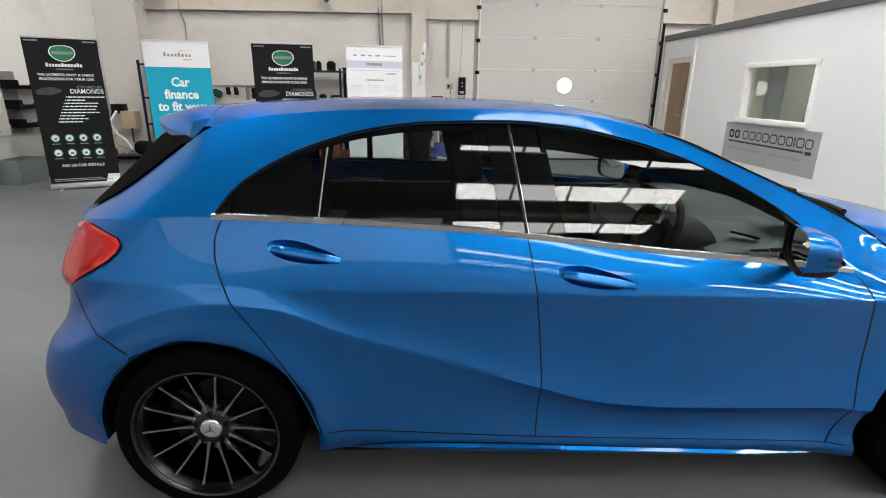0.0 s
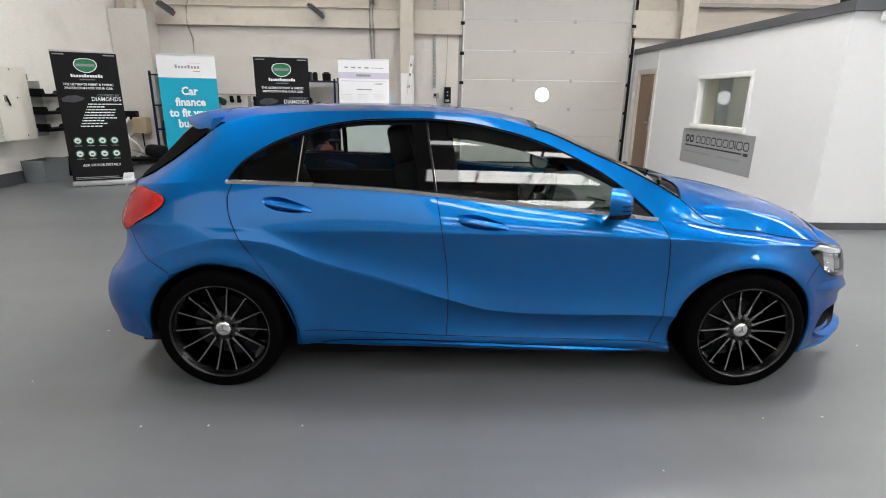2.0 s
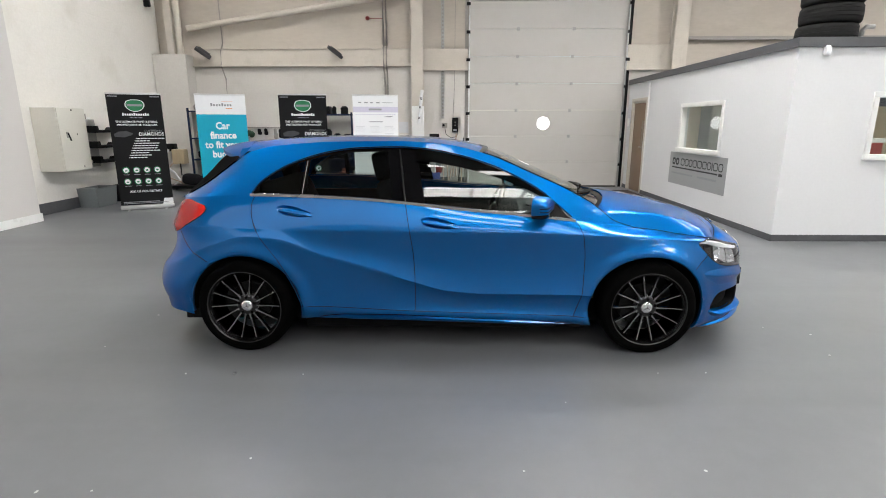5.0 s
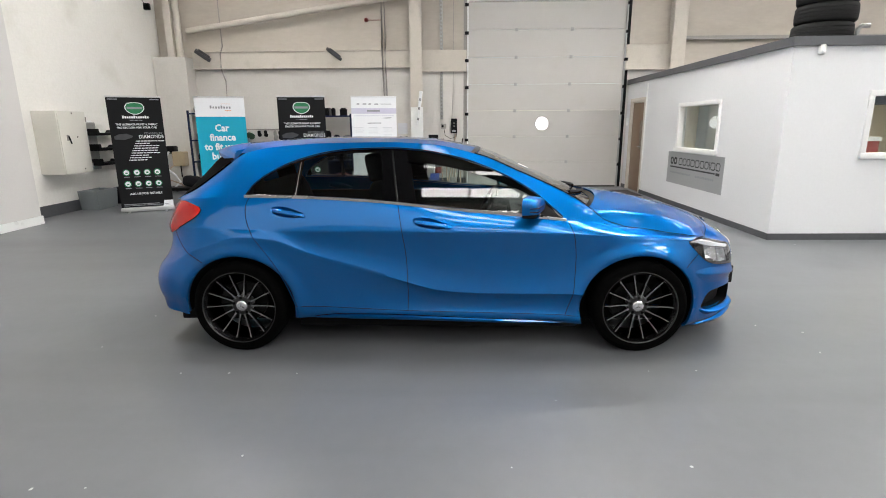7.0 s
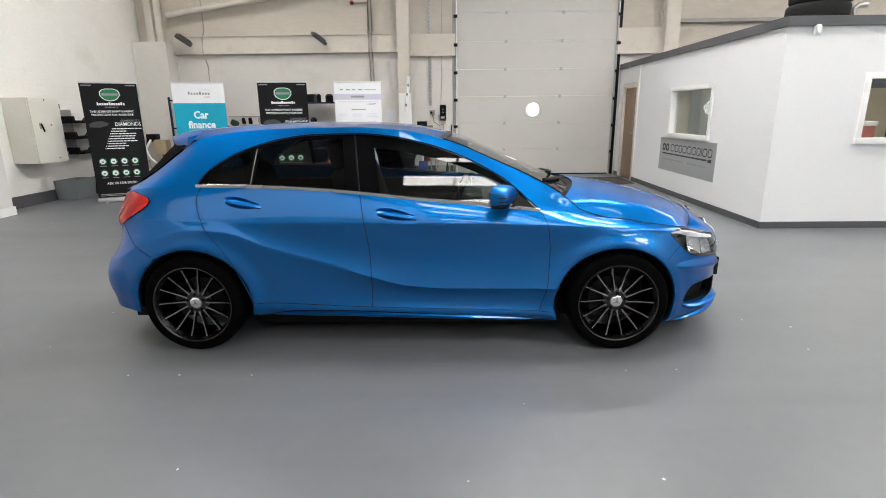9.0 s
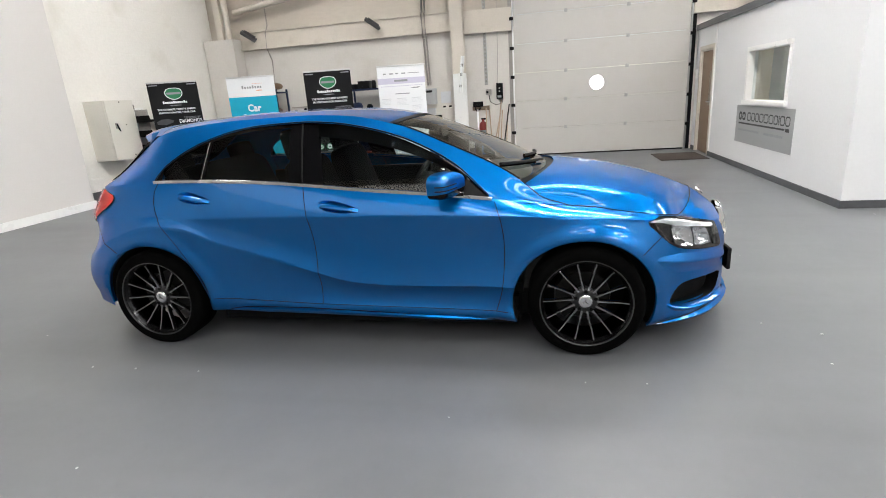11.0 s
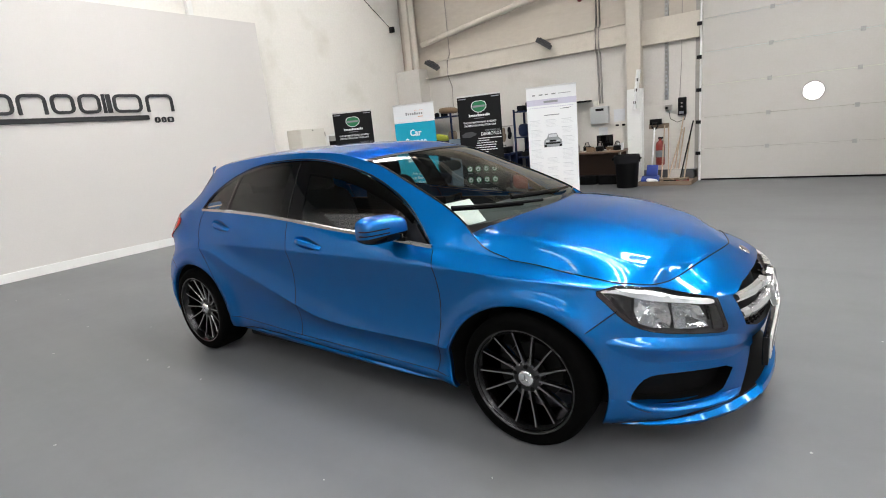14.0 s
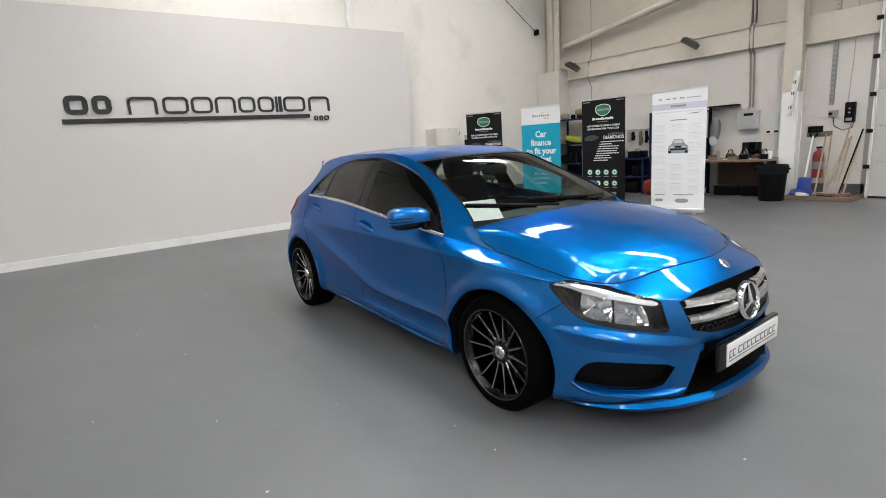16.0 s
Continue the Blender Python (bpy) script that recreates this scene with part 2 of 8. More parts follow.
def part(name, bm, material, parent, label="", smooth=40, local=False):
    """One mesh under a thing or a part. Its points are in the world unless local."""
    ob = to_ob(name, bm, material, smooth)
    ob.parent = parent
    if not local:
        ob.matrix_parent_inverse = Matrix() if parent.parent else parent.matrix_basis.inverted()
    return tagged(ob, label)


def solo(name, bm, material, label, category, smooth=40, group="", kind=""):
    return tagged(to_ob(name, bm, material, smooth), label, category, group, kind)


def pchip(*pairs):
    """A smooth curve through (x, value) pairs that does not overshoot."""
    xs, ys = np.array(pairs, float).T
    h, d = np.diff(xs), np.diff(ys) / np.diff(xs)
    m = np.zeros(len(xs))
    for i in range(1, len(xs) - 1):
        if d[i - 1] * d[i] > 0:
            w1, w2 = 2 * h[i] + h[i - 1], h[i] + 2 * h[i - 1]
            m[i] = (w1 + w2) / (w1 / d[i - 1] + w2 / d[i])
    m[0], m[-1] = d[0], d[-1]

    def f(x):
        x = np.clip(np.asarray(x, float), xs[0], xs[-1])
        i = np.clip(np.searchsorted(xs, x) - 1, 0, len(h) - 1)
        t = (x - xs[i]) / h[i]
        return (2 * t**3 - 3 * t**2 + 1) * ys[i] + (t**3 - 2 * t**2 + t) * h[i] * m[i] + (3 * t**2 - 2 * t**3) * ys[i + 1] + (t**3 - t**2) * h[i] * m[i + 1]

    return f

# ---- the hall ----
FAR, LEFT, RIGHT, BACK, TOP = 9.72, -5.65, 13.0, -13.0, 6.4
structure("floor", box(LEFT - 0.3, RIGHT + 0.3, BACK - 0.3, FAR + 0.3, -0.2, 0.0), M_FLOOR, "grey painted concrete floor with faint scuffs and wear", "floor")
# far wall with the opening of the sectional door
DX0, DX1, DZ = 1.80, 5.47, 4.36
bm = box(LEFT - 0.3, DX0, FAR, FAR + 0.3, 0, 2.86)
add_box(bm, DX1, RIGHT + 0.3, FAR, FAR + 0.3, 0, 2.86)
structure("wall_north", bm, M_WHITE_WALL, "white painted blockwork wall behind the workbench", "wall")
bm = box(LEFT - 0.3, DX0, FAR + 0.03, FAR + 0.3, 2.86, TOP)
add_box(bm, DX1, RIGHT + 0.3, FAR + 0.03, FAR + 0.3, 2.86, TOP)
add_box(bm, DX0, DX1, FAR + 0.03, FAR + 0.3, DZ, TOP)
structure("wall_north_upper", bm, M_CLAD, "cream upper wall lining above the steel rail", "wall")
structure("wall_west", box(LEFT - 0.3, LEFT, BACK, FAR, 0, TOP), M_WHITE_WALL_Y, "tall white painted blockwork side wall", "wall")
# two unseen walls, added; their grey is set for reflections in the car
structure("wall_south", box(LEFT - 0.3, RIGHT + 0.3, BACK - 0.3, BACK, 0, TOP), M_GREYWALL, "plain grey wall added out of view to close the hall", "wall")
structure("wall_east", box(RIGHT, RIGHT + 0.3, BACK, FAR, 0, TOP), M_GREYWALL, "plain grey wall added out of view to close the hall", "wall")

# roof, out of view: lining with rooflight strips, on steel purlins
LIGHTS = [(1.3, 5.8, a, b) for a, b in ((-11.9, -11.6), (-11.2, -10.9), (-9.1, -8.5), (-5.5, -4.95), (-3.95, -3.3), (-2.2, -2.02))]
# the last of these is added, unseen, to light the far end
LIGHTS += [(2.2, 5.8, a, b) for a, b in ((1.2, 1.4), (1.8, 2.0), (2.4, 2.6), (4.95, 5.4))]
# unseen eastern panes, added to brighten the office side
LIGHTS += [(8.4, 12.4, a, b) for a, b in ((-11.0, -10.0), (-7.3, -6.5), (-4.3, -3.65), (-2.35, -2.0), (1.6, 2.3), (5.2, 6.0))]
# unseen western panes, added to brighten the walls and the car's flank
WEST_FILL = [(-3.2, -2.4, 5.6, 7.8), (-3.1, -2.1, 0.0, 2.6), (-5.6, 1.1, -12.9, -4.7)]
LIGHTS += WEST_FILL
xe = sorted({LEFT, RIGHT} | {v for q in LIGHTS for v in q[:2]})
ye = sorted({BACK, FAR + 0.03} | {v for q in LIGHTS for v in q[2:]})
bm = bm_new()
for c, d in zip(xe, xe[1:]):
    start = ye[0]
    for a, b in zip(ye, ye[1:]):
        if any(q[0] <= c and d <= q[1] and q[2] <= a and b <= q[3] for q in LIGHTS):
            if a > start:
                add_box(bm, c, d, start, a, TOP, TOP + 0.12)
            start = b
    add_box(bm, c, d, start, ye[-1], TOP, TOP + 0.12)
structure("ceiling", bm, M_ROOF, "grey lined roof with long rooflights", "ceiling")
for c, d, a, b in LIGHTS:
    roof_light = thing("roof_light", "translucent rooflight strip for white daylight, in places only added fill", "rooflight", ((c + d) / 2, (a + b) / 2, TOP), group="rooflights")
    n = 1 if c < -5 else round(d - c)
    for k in range(n):
        x0, x1 = c + (d - c) * k / n, c + (d - c) * (k + 1) / n
        part("pane", box(x0 + 0.025, x1 - 0.025, a + 0.01, b - 0.01, TOP + 0.05, TOP + 0.07), M_DIM_FILL if c < -5 else M_WEST_FILL if c < -2 else M_EAST_FILL if c > 8 else M_ROOFLIGHT_SOUTH if b < 0 else M_ROOFLIGHT, roof_light, smooth=0)
        part("glazing_bar", box(x0 - 0.025, x0 + 0.025, a, b, TOP + 0.01, TOP + 0.09), M_STEEL_PAINT, roof_light, smooth=0)
for y in (-4.45, -0.6, 3.4, 7.6):
    bm = box(LEFT, RIGHT, y - 0.08, y + 0.08, TOP - 0.03, TOP - 0.012)
    add_box(bm, LEFT, RIGHT, y - 0.012, y + 0.012, TOP - 0.26, TOP - 0.03)
    add_box(bm, LEFT, RIGHT, y - 0.08, y + 0.08, TOP - 0.28, TOP - 0.26)
    tagged(to_ob("purlin", bm, M_STEEL_PAINT, 0), "pale painted steel roof beam", "roof beam", "roof beams", "structure")

# steel rail along the far wall, posts, brace
def i_post(name, x0, x1, z0, z1, y1=FAR, depth=0.22, label="cream painted steel wall post", material=None):
    bm = box(x0, x1, y1 - depth, y1 - depth + 0.016, z0, z1, 0.002)
    add_box(bm, (x0 + x1) / 2 - 0.008, (x0 + x1) / 2 + 0.008, y1 - depth + 0.016, y1 - 0.016, z0, z1)
    add_box(bm, x0, x1, y1 - 0.016, y1, z0, z1)
    return structure(name, bm, material or M_STEEL_PAINT, label, "post")


i_post("trim_post", 0.41, 0.69, 1.95, TOP)
i_post("trim_post_foot", 0.41, 0.69, 0, 1.95, label="white painted foot of the steel wall post", material=M_GLOSS_WHITE)
i_post("trim_post", 6.50, 6.82, 0, TOP)
bm = box(-5.62, -4.84, FAR - 0.42, FAR, 0, 3.12, 0.006)
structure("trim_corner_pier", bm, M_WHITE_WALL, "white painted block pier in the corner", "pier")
bm = box(-4.84, 0.41, FAR - 0.05, FAR, 2.90, 3.26, 0.004)
add_box(bm, -4.84, 0.41, FAR - 0.11, FAR, 2.868, 2.90, 0.003)
add_box(bm, -4.84, 0.41, FAR - 0.09, FAR, 3.26, 3.275)
structure("trim_rail", bm, M_STEEL_PAINT, "cream painted steel rail along the wall", "rail")
bm = box(0.69, DX0 - 0.05, FAR - 0.05, FAR, 2.80, 3.26, 0.004)
add_box(bm, 0.69, DX0 - 0.05, FAR - 0.11, FAR, 2.77, 2.80, 0.003)
structure("trim_rail", bm, M_STEEL_PAINT, "cream painted steel rail along the wall", "rail")
bm = box(DX1 + 0.05, 6.5, FAR - 0.05, FAR, 2.80, 3.34, 0.004)
add_box(bm, DX1 + 0.05, 6.5, FAR - 0.11, FAR, 2.77, 2.80, 0.003)
structure("trim_rail", bm, M_STEEL_PAINT, "cream painted steel rail along the wall", "rail")
bm = box(6.82, RIGHT, FAR - 0.09, FAR - 0.03, 3.43, 3.51, 0.003)
structure("trim_rail", bm, M_GREYSTEEL, "grey steel rail along the wall behind the office", "rail")
solo("wall_brace", rod((-4.85, FAR - 0.16, 3.72), (0.43, FAR - 0.16, 4.46), 0.065, seg=20), M_STEEL_PAINT, "cream painted round steel diagonal brace", "brace")
solo("downpipe", tube([(-5.02, FAR - 0.25, 3.1), (-5.02, FAR - 0.25, TOP)], 0.075, 16), M_STEEL_PAINT, "cream painted round downpipe above the corner pier", "pipe")
bm = box(-5.30, -5.14, FAR - 0.30, FAR, 3.12, TOP, 0.004)
structure("trim_corner_post", bm, M_STEEL_PAINT, "cream painted steel corner post", "post")

# grey feature board in front of the west wall, with white skirting
BX, BY1, BZ = -5.25, 4.80, 3.85
structure("wall_feature_board", box(LEFT, BX, BACK, BY1, 0, BZ, 0.0), M_BOARD, "tall warm grey painted feature wall", "wall")
bm = box(BX, BX + 0.022, BACK, BY1 + 0.02, 0, 0.13, 0.004)
add_box(bm, LEFT, BX, BY1, BY1 + 0.02, 0, 0.13, 0.0)
structure("baseboard_white", bm, M_GLOSS_WHITE, "white gloss skirting under the grey wall", "baseboard")
bm = box(LEFT, LEFT + 0.015, BY1 + 0.02, FAR, 0, 0.20)
add_box(bm, LEFT + 0.015, -5.62, FAR - 0.015, FAR, 0, 0.20)
add_box(bm, 0.69, DX0 - 0.06, FAR - 0.012, FAR, 0, 0.24)
structure("baseboard_dark", bm, M_DARK_SKIRT, "dark grey painted skirting band", "baseboard")

# sectional door
door = thing("door_1", "closed off-white sectional vehicle door with round window", "door", ((DX0 + DX1) / 2, FAR, 0))
tagged(door, kind="structure")
PH = 0.615
for k in range(7):
    z0, z1 = 0.015 + k * PH, 0.015 + (k + 1) * PH - 0.006
    bm = box(DX0, DX1, FAR + 0.0, FAR + 0.04, z0, z1, 0.004)
    for r in range(1, 4):
        add_box(bm, DX0 + 0.01, DX1 - 0.01, FAR - 0.0015, FAR + 0.001, z0 + PH * r / 4 - 0.003, z0 + PH * r / 4 + 0.003)
    part("door_panel", bm, M_DOORPANEL, door, smooth=0)
for k in range(1, 7):
    for x in (2.93, 4.23):
        bm = box(x - 0.035, x + 0.035, FAR - 0.022, FAR, k * PH - 0.03, k * PH + 0.045, 0.006)
        part("hinge", bm, M_GALV, door)
part("top_rail", box(DX0 - 0.02, DX1 + 0.02, FAR - 0.035, FAR + 0.03, 4.325, 4.36, 0.004), M_GLOSS_WHITE, door, "white top rail")
part("header_shaft", rod((DX0 - 0.1, FAR - 0.09, 4.47), (DX1 + 0.1, FAR - 0.09, 4.47), 0.016), M_GALV, door)
part("bottom_seal", box(DX0, DX1, FAR - 0.01, FAR + 0.05, 0.0, 0.03), M_BLACK, door)
for s, x in ((-1, DX0), (1, DX1)):
    # left track is coloured white to carry the bright light it catches
    part("track", box(x - 0.035 if s < 0 else x + 0.005, x - 0.005 if s < 0 else x + 0.035, FAR - 0.07, FAR, 0, DZ, 0.004), M_GLOSS_WHITE if s < 0 else M_GALV, door)
    part("track_angle", box(min(x + s * 0.04, x + s * 0.12), max(x + s * 0.04, x + s * 0.12), FAR - 0.012, FAR, 0, DZ), M_BLACK if s > 0 else M_GREYSTEEL, door)
    for k in range(1, 8):
        z = k * PH - 0.1
        part("roller_bracket", box(min(x, x + s * 0.09), max(x, x + s * 0.09), FAR - 0.085, FAR - 0.06, z, z + 0.07, 0.004), M_BLACK, door)
ring = pose(3.60, FAR - 0.004, 1.545, 90)
part("porthole_pane", lathe([(0.001, 0.0), (0.155, 0.0)], 40, pose(3.60, FAR - 0.006, 1.545, 90)), M_DAYHOLE, door, "bright round window", smooth=0)
part("porthole_ring", lathe([(0.153, -0.01), (0.153, 0.008), (0.165, 0.008), (0.172, -0.01)], 40, ring), M_GREYSTEEL, door)

# office box
OX, OY, OZ = 5.63, 3.50, 2.44
OY1, OX1 = 9.68, RIGHT
W1 = (5.16, 6.60, 1.09, 1.82)  # side window, clear of its frame: y, y, z, z
W2 = (6.70, 8.3, 1.13, 1.84)  # front window: x, x, z, z
D1 = (8.48, 9.32, 2.02)  # side door: y, y, height


def wall_with_hole(axis, at, thick, a0, a1, top, holes):
    """A wall in one piece, with rectangular holes (a, a, z, z) cut through it."""
    bm = bm_new()
    ae = sorted({a0, a1} | {v for h in holes for v in h[:2]})
    ze = sorted({0.0, top} | {v for h in holes for v in h[2:]})
    vs = {}

    def v(a, z, d):
        if (a, z, d) not in vs:
            vs[a, z, d] = bm.verts.new((at + d, a, z) if axis == "y" else (a, at + d, z))
        return vs[a, z, d]

    def solid(i, k):
        if not (0 <= i < len(ae) - 1 and 0 <= k < len(ze) - 1):
            return False
        a, z = (ae[i] + ae[i + 1]) / 2, (ze[k] + ze[k + 1]) / 2
        return not any(h[0] < a < h[1] and h[2] < z < h[3] for h in holes)

    for i in range(len(ae) - 1):
        for k in range(len(ze) - 1):
            if not solid(i, k):
                continue
            a, b, y, z = ae[i], ae[i + 1], ze[k], ze[k + 1]
            for d in (0.0, thick):
                bm.faces.new((v(a, y, d), v(b, y, d), v(b, z, d), v(a, z, d)))
            for di, dk, p, q in ((-1, 0, (a, y), (a, z)), (1, 0, (b, y), (b, z)), (0, -1, (a, y), (b, y)), (0, 1, (a, z), (b, z))):
                if not solid(i + di, k + dk):
                    bm.faces.new((v(*p, 0.0), v(*q, 0.0), v(*q, thick), v(*p, thick)))
    bmesh.ops.recalc_face_normals(bm, faces=bm.faces)
    return bm


structure("wall_office_side", wall_with_hole("y", OX, 0.10, OY, OY1, OZ, [W1, (D1[0], D1[1], 0, D1[2])]), M_OFFICE, "white boarded side wall of the inner office", "wall")
structure("wall_office_front", wall_with_hole("x", OY, 0.10, OX + 0.10, OX1, OZ, [W2]), M_OFFICE, "white boarded front wall of the inner office", "wall")
structure("ceiling_office", box(OX, OX1, OY, OY1, OZ, OZ + 0.02), M_ROOF, "flat roof deck of the inner office", "ceiling")
bm = box(OX - 0.035, OX1, OY - 0.035, OY - 0.005, OZ - 0.012, OZ + 0.10, 0.003)
add_box(bm, OX - 0.035, OX - 0.005, OY - 0.005, OY1, OZ - 0.012, OZ + 0.10, 0.003)
add_box(bm, OX - 0.005, OX1, OY - 0.005, OY1, OZ + 0.021, OZ + 0.095)
structure("trim_office_fascia", bm, M_FASCIA, "charcoal fascia round the office roof", "fascia")
bm = box(OX - 0.015, OX1, OY - 0.015, OY, 0, 0.085)
add_box(bm, OX - 0.015, OX, OY, D1[0] - 0.08, 0, 0.085)
add_box(bm, OX - 0.015, OX, D1[1] + 0.08, OY1, 0, 0.085)
structure("baseboard_office", bm, M_DARK_SKIRT, "dark grey skirting round the office", "baseboard")
M_OFFWIN = glass("clear_window_glass", (0.86, 0.9, 0.9))
M_WOOD = mat("oak_veneer_door", (0.23, 0.15, 0.095), 0.45, var=0.14, scale=3, fine=25, stretch=(8, 8, 0.6))
M_ROOMWALL = mat("cream_room_wall", (0.62, 0.55, 0.42), 0.6, var=0.04)
M_CARPET = mat("grey_carpet", (0.12, 0.12, 0.13), 0.95, var=0.15, fine=120, bump=0.3)


def office_window(name, axis, at, a0, a1, z0, z1, label):
    w = thing(name, label, "window", (at, (a0 + a1) / 2, z0) if axis == "y" else ((a0 + a1) / 2, at, z0))
    tagged(w, kind="structure")

    def bx(d0, d1, p, q, u0, u1, bevel=0.004):
        return box(d0, d1, p, q, u0, u1, bevel) if axis == "y" else box(p, q, d0, d1, u0, u1, bevel)

    f = 0.065
    part("frame_head", bx(at - 0.025, at + 0.12, a0 - f, a1 + f, z1 - 0.004, z1 + f), M_GLOSS_WHITE, w)
    part("window_sill", bx(at - 0.045, at + 0.12, a0 - f - 0.01, a1 + f + 0.01, z0 - f, z0 + 0.004), M_GLOSS_WHITE, w)
    for p, q in ((a0 - f, a0 + 0.004), (a1 - 0.004, a1 + f)):
        part("frame_jamb", bx(at - 0.022, at + 0.118, p, q, z0 + 0.004, z1 - 0.004), M_GLOSS_WHITE, w)
    pane = part("pane", bx(at + 0.07, at + 0.076, a0 - 0.005, a1 + 0.005, z0 - 0.005, z1 + 0.005, 0), M_OFFWIN, w, smooth=0)
    pane.visible_shadow = False
    return w


office_window("window_1", "y", OX, *W1, "white framed office window reflecting the hall")
office_window("window_2", "x", OY, *W2, "white framed office window with a lit room behind")

# office door and its frame
od = thing("door_2", "closed oak veneer office door with glazed slit", "door", (OX, (D1[0] + D1[1]) / 2, 0))
tagged(od, kind="structure")
part("door_leaf", box(OX + 0.03, OX + 0.075, D1[0] + 0.035, D1[1] - 0.035, 0.01, D1[2] - 0.035, 0.002), M_WOOD, od)
for a, b in ((D1[0], D1[0] + 0.032), (D1[1] - 0.032, D1[1])):
    part("door_jamb", box(OX + 0.0, OX + 0.10, a, b, 0, D1[2]), M_STEEL_PAINT, od)
part("door_head", box(OX, OX + 0.10, D1[0] + 0.032, D1[1] - 0.032, D1[2] - 0.032, D1[2]), M_STEEL_PAINT, od)
for a, b in ((D1[0] - 0.07, D1[0]), (D1[1], D1[1] + 0.07)):
    part("architrave", box(OX - 0.016, OX, a, b, 0, D1[2] + 0.07, 0.003), M_STEEL_PAINT, od)
part("architrave_head", box(OX - 0.016, OX, D1[0], D1[1], D1[2], D1[2] + 0.07, 0.003), M_STEEL_PAINT, od)
part("glazed_slit", box(OX + 0.024, OX + 0.03, D1[0] + 0.14, D1[0] + 0.26, 0.95, 1.60), M_OFFWIN, od, "narrow glass panel", smooth=0)
bm = tube([(OX + 0.03, D1[0] + 0.10, 1.02), (OX - 0.02, D1[0] + 0.10, 1.02), (OX - 0.02, D1[0] + 0.22, 1.02)], 0.009)
part("door_handle", bm, M_GALV, od, "steel lever handle")
part("push_plate", box(OX + 0.027, OX + 0.03, D1[0] + 0.06, D1[0] + 0.14, 0.85, 1.15), M_GALV, od)

# ---- the car ----
from mathutils.bvhtree import BVHTree


def metallic_paint(name):
    """Clear-coated metallic blue with fine flake."""
    m = bpy.data.materials.new(name)
    m.use_nodes = True
    n, l = m.node_tree.nodes, m.node_tree.links
    b = n["Principled BSDF"]
    co, fl, bl = n.new("ShaderNodeTexCoord"), n.new("ShaderNodeTexVoronoi"), n.new("ShaderNodeTexNoise")
    fl.inputs["Scale"].default_value, bl.inputs["Scale"].default_value = 900, 1.6
    l.new(co.outputs["Object"], fl.inputs[0])
    l.new(co.outputs["Object"], bl.inputs[0])
    mix = n.new("ShaderNodeMix")
    mix.data_type = "RGBA"
    mix.inputs[6].default_value, mix.inputs[7].default_value = (*PAINT_A, 1), (*PAINT_B, 1)
    l.new(fl.outputs["Distance"], mix.inputs[0])
    l.new(mix.outputs[2], b.inputs["Base Color"])
    rr = n.new("ShaderNodeMapRange")
    rr.inputs[3].default_value, rr.inputs[4].default_value = 0.38, 0.42
    l.new(bl.outputs[0], rr.inputs[0])
    l.new(rr.outputs[0], b.inputs["Roughness"])
    b.inputs["Metallic"].default_value = 1.0
    b.inputs["Specular Tint"].default_value = (0.12, 0.32, 0.6, 1)
    b.inputs["Coat Weight"].default_value = 0.8
    b.inputs["Coat Roughness"].default_value = 0.05
    return m


PAINT_A, PAINT_B = (0.0015, 0.118, 0.385), (0.0025, 0.176, 0.54)
M_PAINT = metallic_paint("metallic_blue_paint")
M_CHROME = mat("chrome", (0.82, 0.82, 0.83), 0.08, metal=1.0, var=0.02)
M_SATIN = mat("satin_aluminium", (0.66, 0.66, 0.66), 0.28, metal=1.0, var=0.04)
M_GUN = mat("gunmetal_alloy", (0.27, 0.27, 0.275), 0.2, metal=1.0, var=0.06, coat=0.4)
M_RIM = mat("dark_alloy_barrel", (0.045, 0.045, 0.047), 0.24, metal=1.0, var=0.08)
M_HUBDARK = mat("dark_hub_alloy", (0.055, 0.055, 0.057), 0.3, metal=0.9, var=0.05)
M_BRAKE = mat("cast_disc_steel", (0.010, 0.010, 0.010), 0.45, metal=0.6, var=0.1)
M_TRIM = mat("dark_cabin_trim", (0.006, 0.006, 0.0065), 0.65, var=0.15, fine=80, bump=0.1, spec=0.15)
M_SEAT = mat("black_seat_cloth", (0.007, 0.007, 0.008), 0.9, var=0.2, fine=150, bump=0.3, spec=0.15)
M_DASH = mat("grey_dashboard_plastic", (0.035, 0.038, 0.039), 0.6, var=0.1, fine=120, bump=0.15)
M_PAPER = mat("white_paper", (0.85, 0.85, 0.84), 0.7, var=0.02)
M_CLEAR = glass("clear_green_glass", (0.74, 0.80, 0.775))
M_PRIVACY = glass("tinted_side_glass", (0.69, 0.74, 0.72))
M_TAILGLASS = glass("dark_tailgate_glass", (0.03, 0.03, 0.03), 0.6)
M_LENS = glass("clear_lens", (0.92, 0.93, 0.94))
M_SMOKE = glass("smoked_deflector", (0.03, 0.03, 0.03))
M_RED = mat("red_lamp_lens", (0.72, 0.014, 0.010), 0.2, var=0.1, scale=6, fine=60, coat=0.6)
M_BROW = mat("frosted_lamp_strip", (0.84, 0.86, 0.88), 0.42, metal=0.1, var=0.05, scale=8, fine=120, coat=0.2)
M_HOUSING = mat("grey_lamp_housing", (0.045, 0.045, 0.048), 0.35, metal=0.3, var=0.1)

YC = 0.85  # middle line of the car
HUBS = ((0.0, 0.317), (2.699, 0.317))
ARCH = 0.362
ARCH_SPAN = ((0.362, 0.388), (0.405, 0.375))  # half widths of each arch, behind and before its hub
XA, XB = -0.10, 2.55  # ends of the straight side

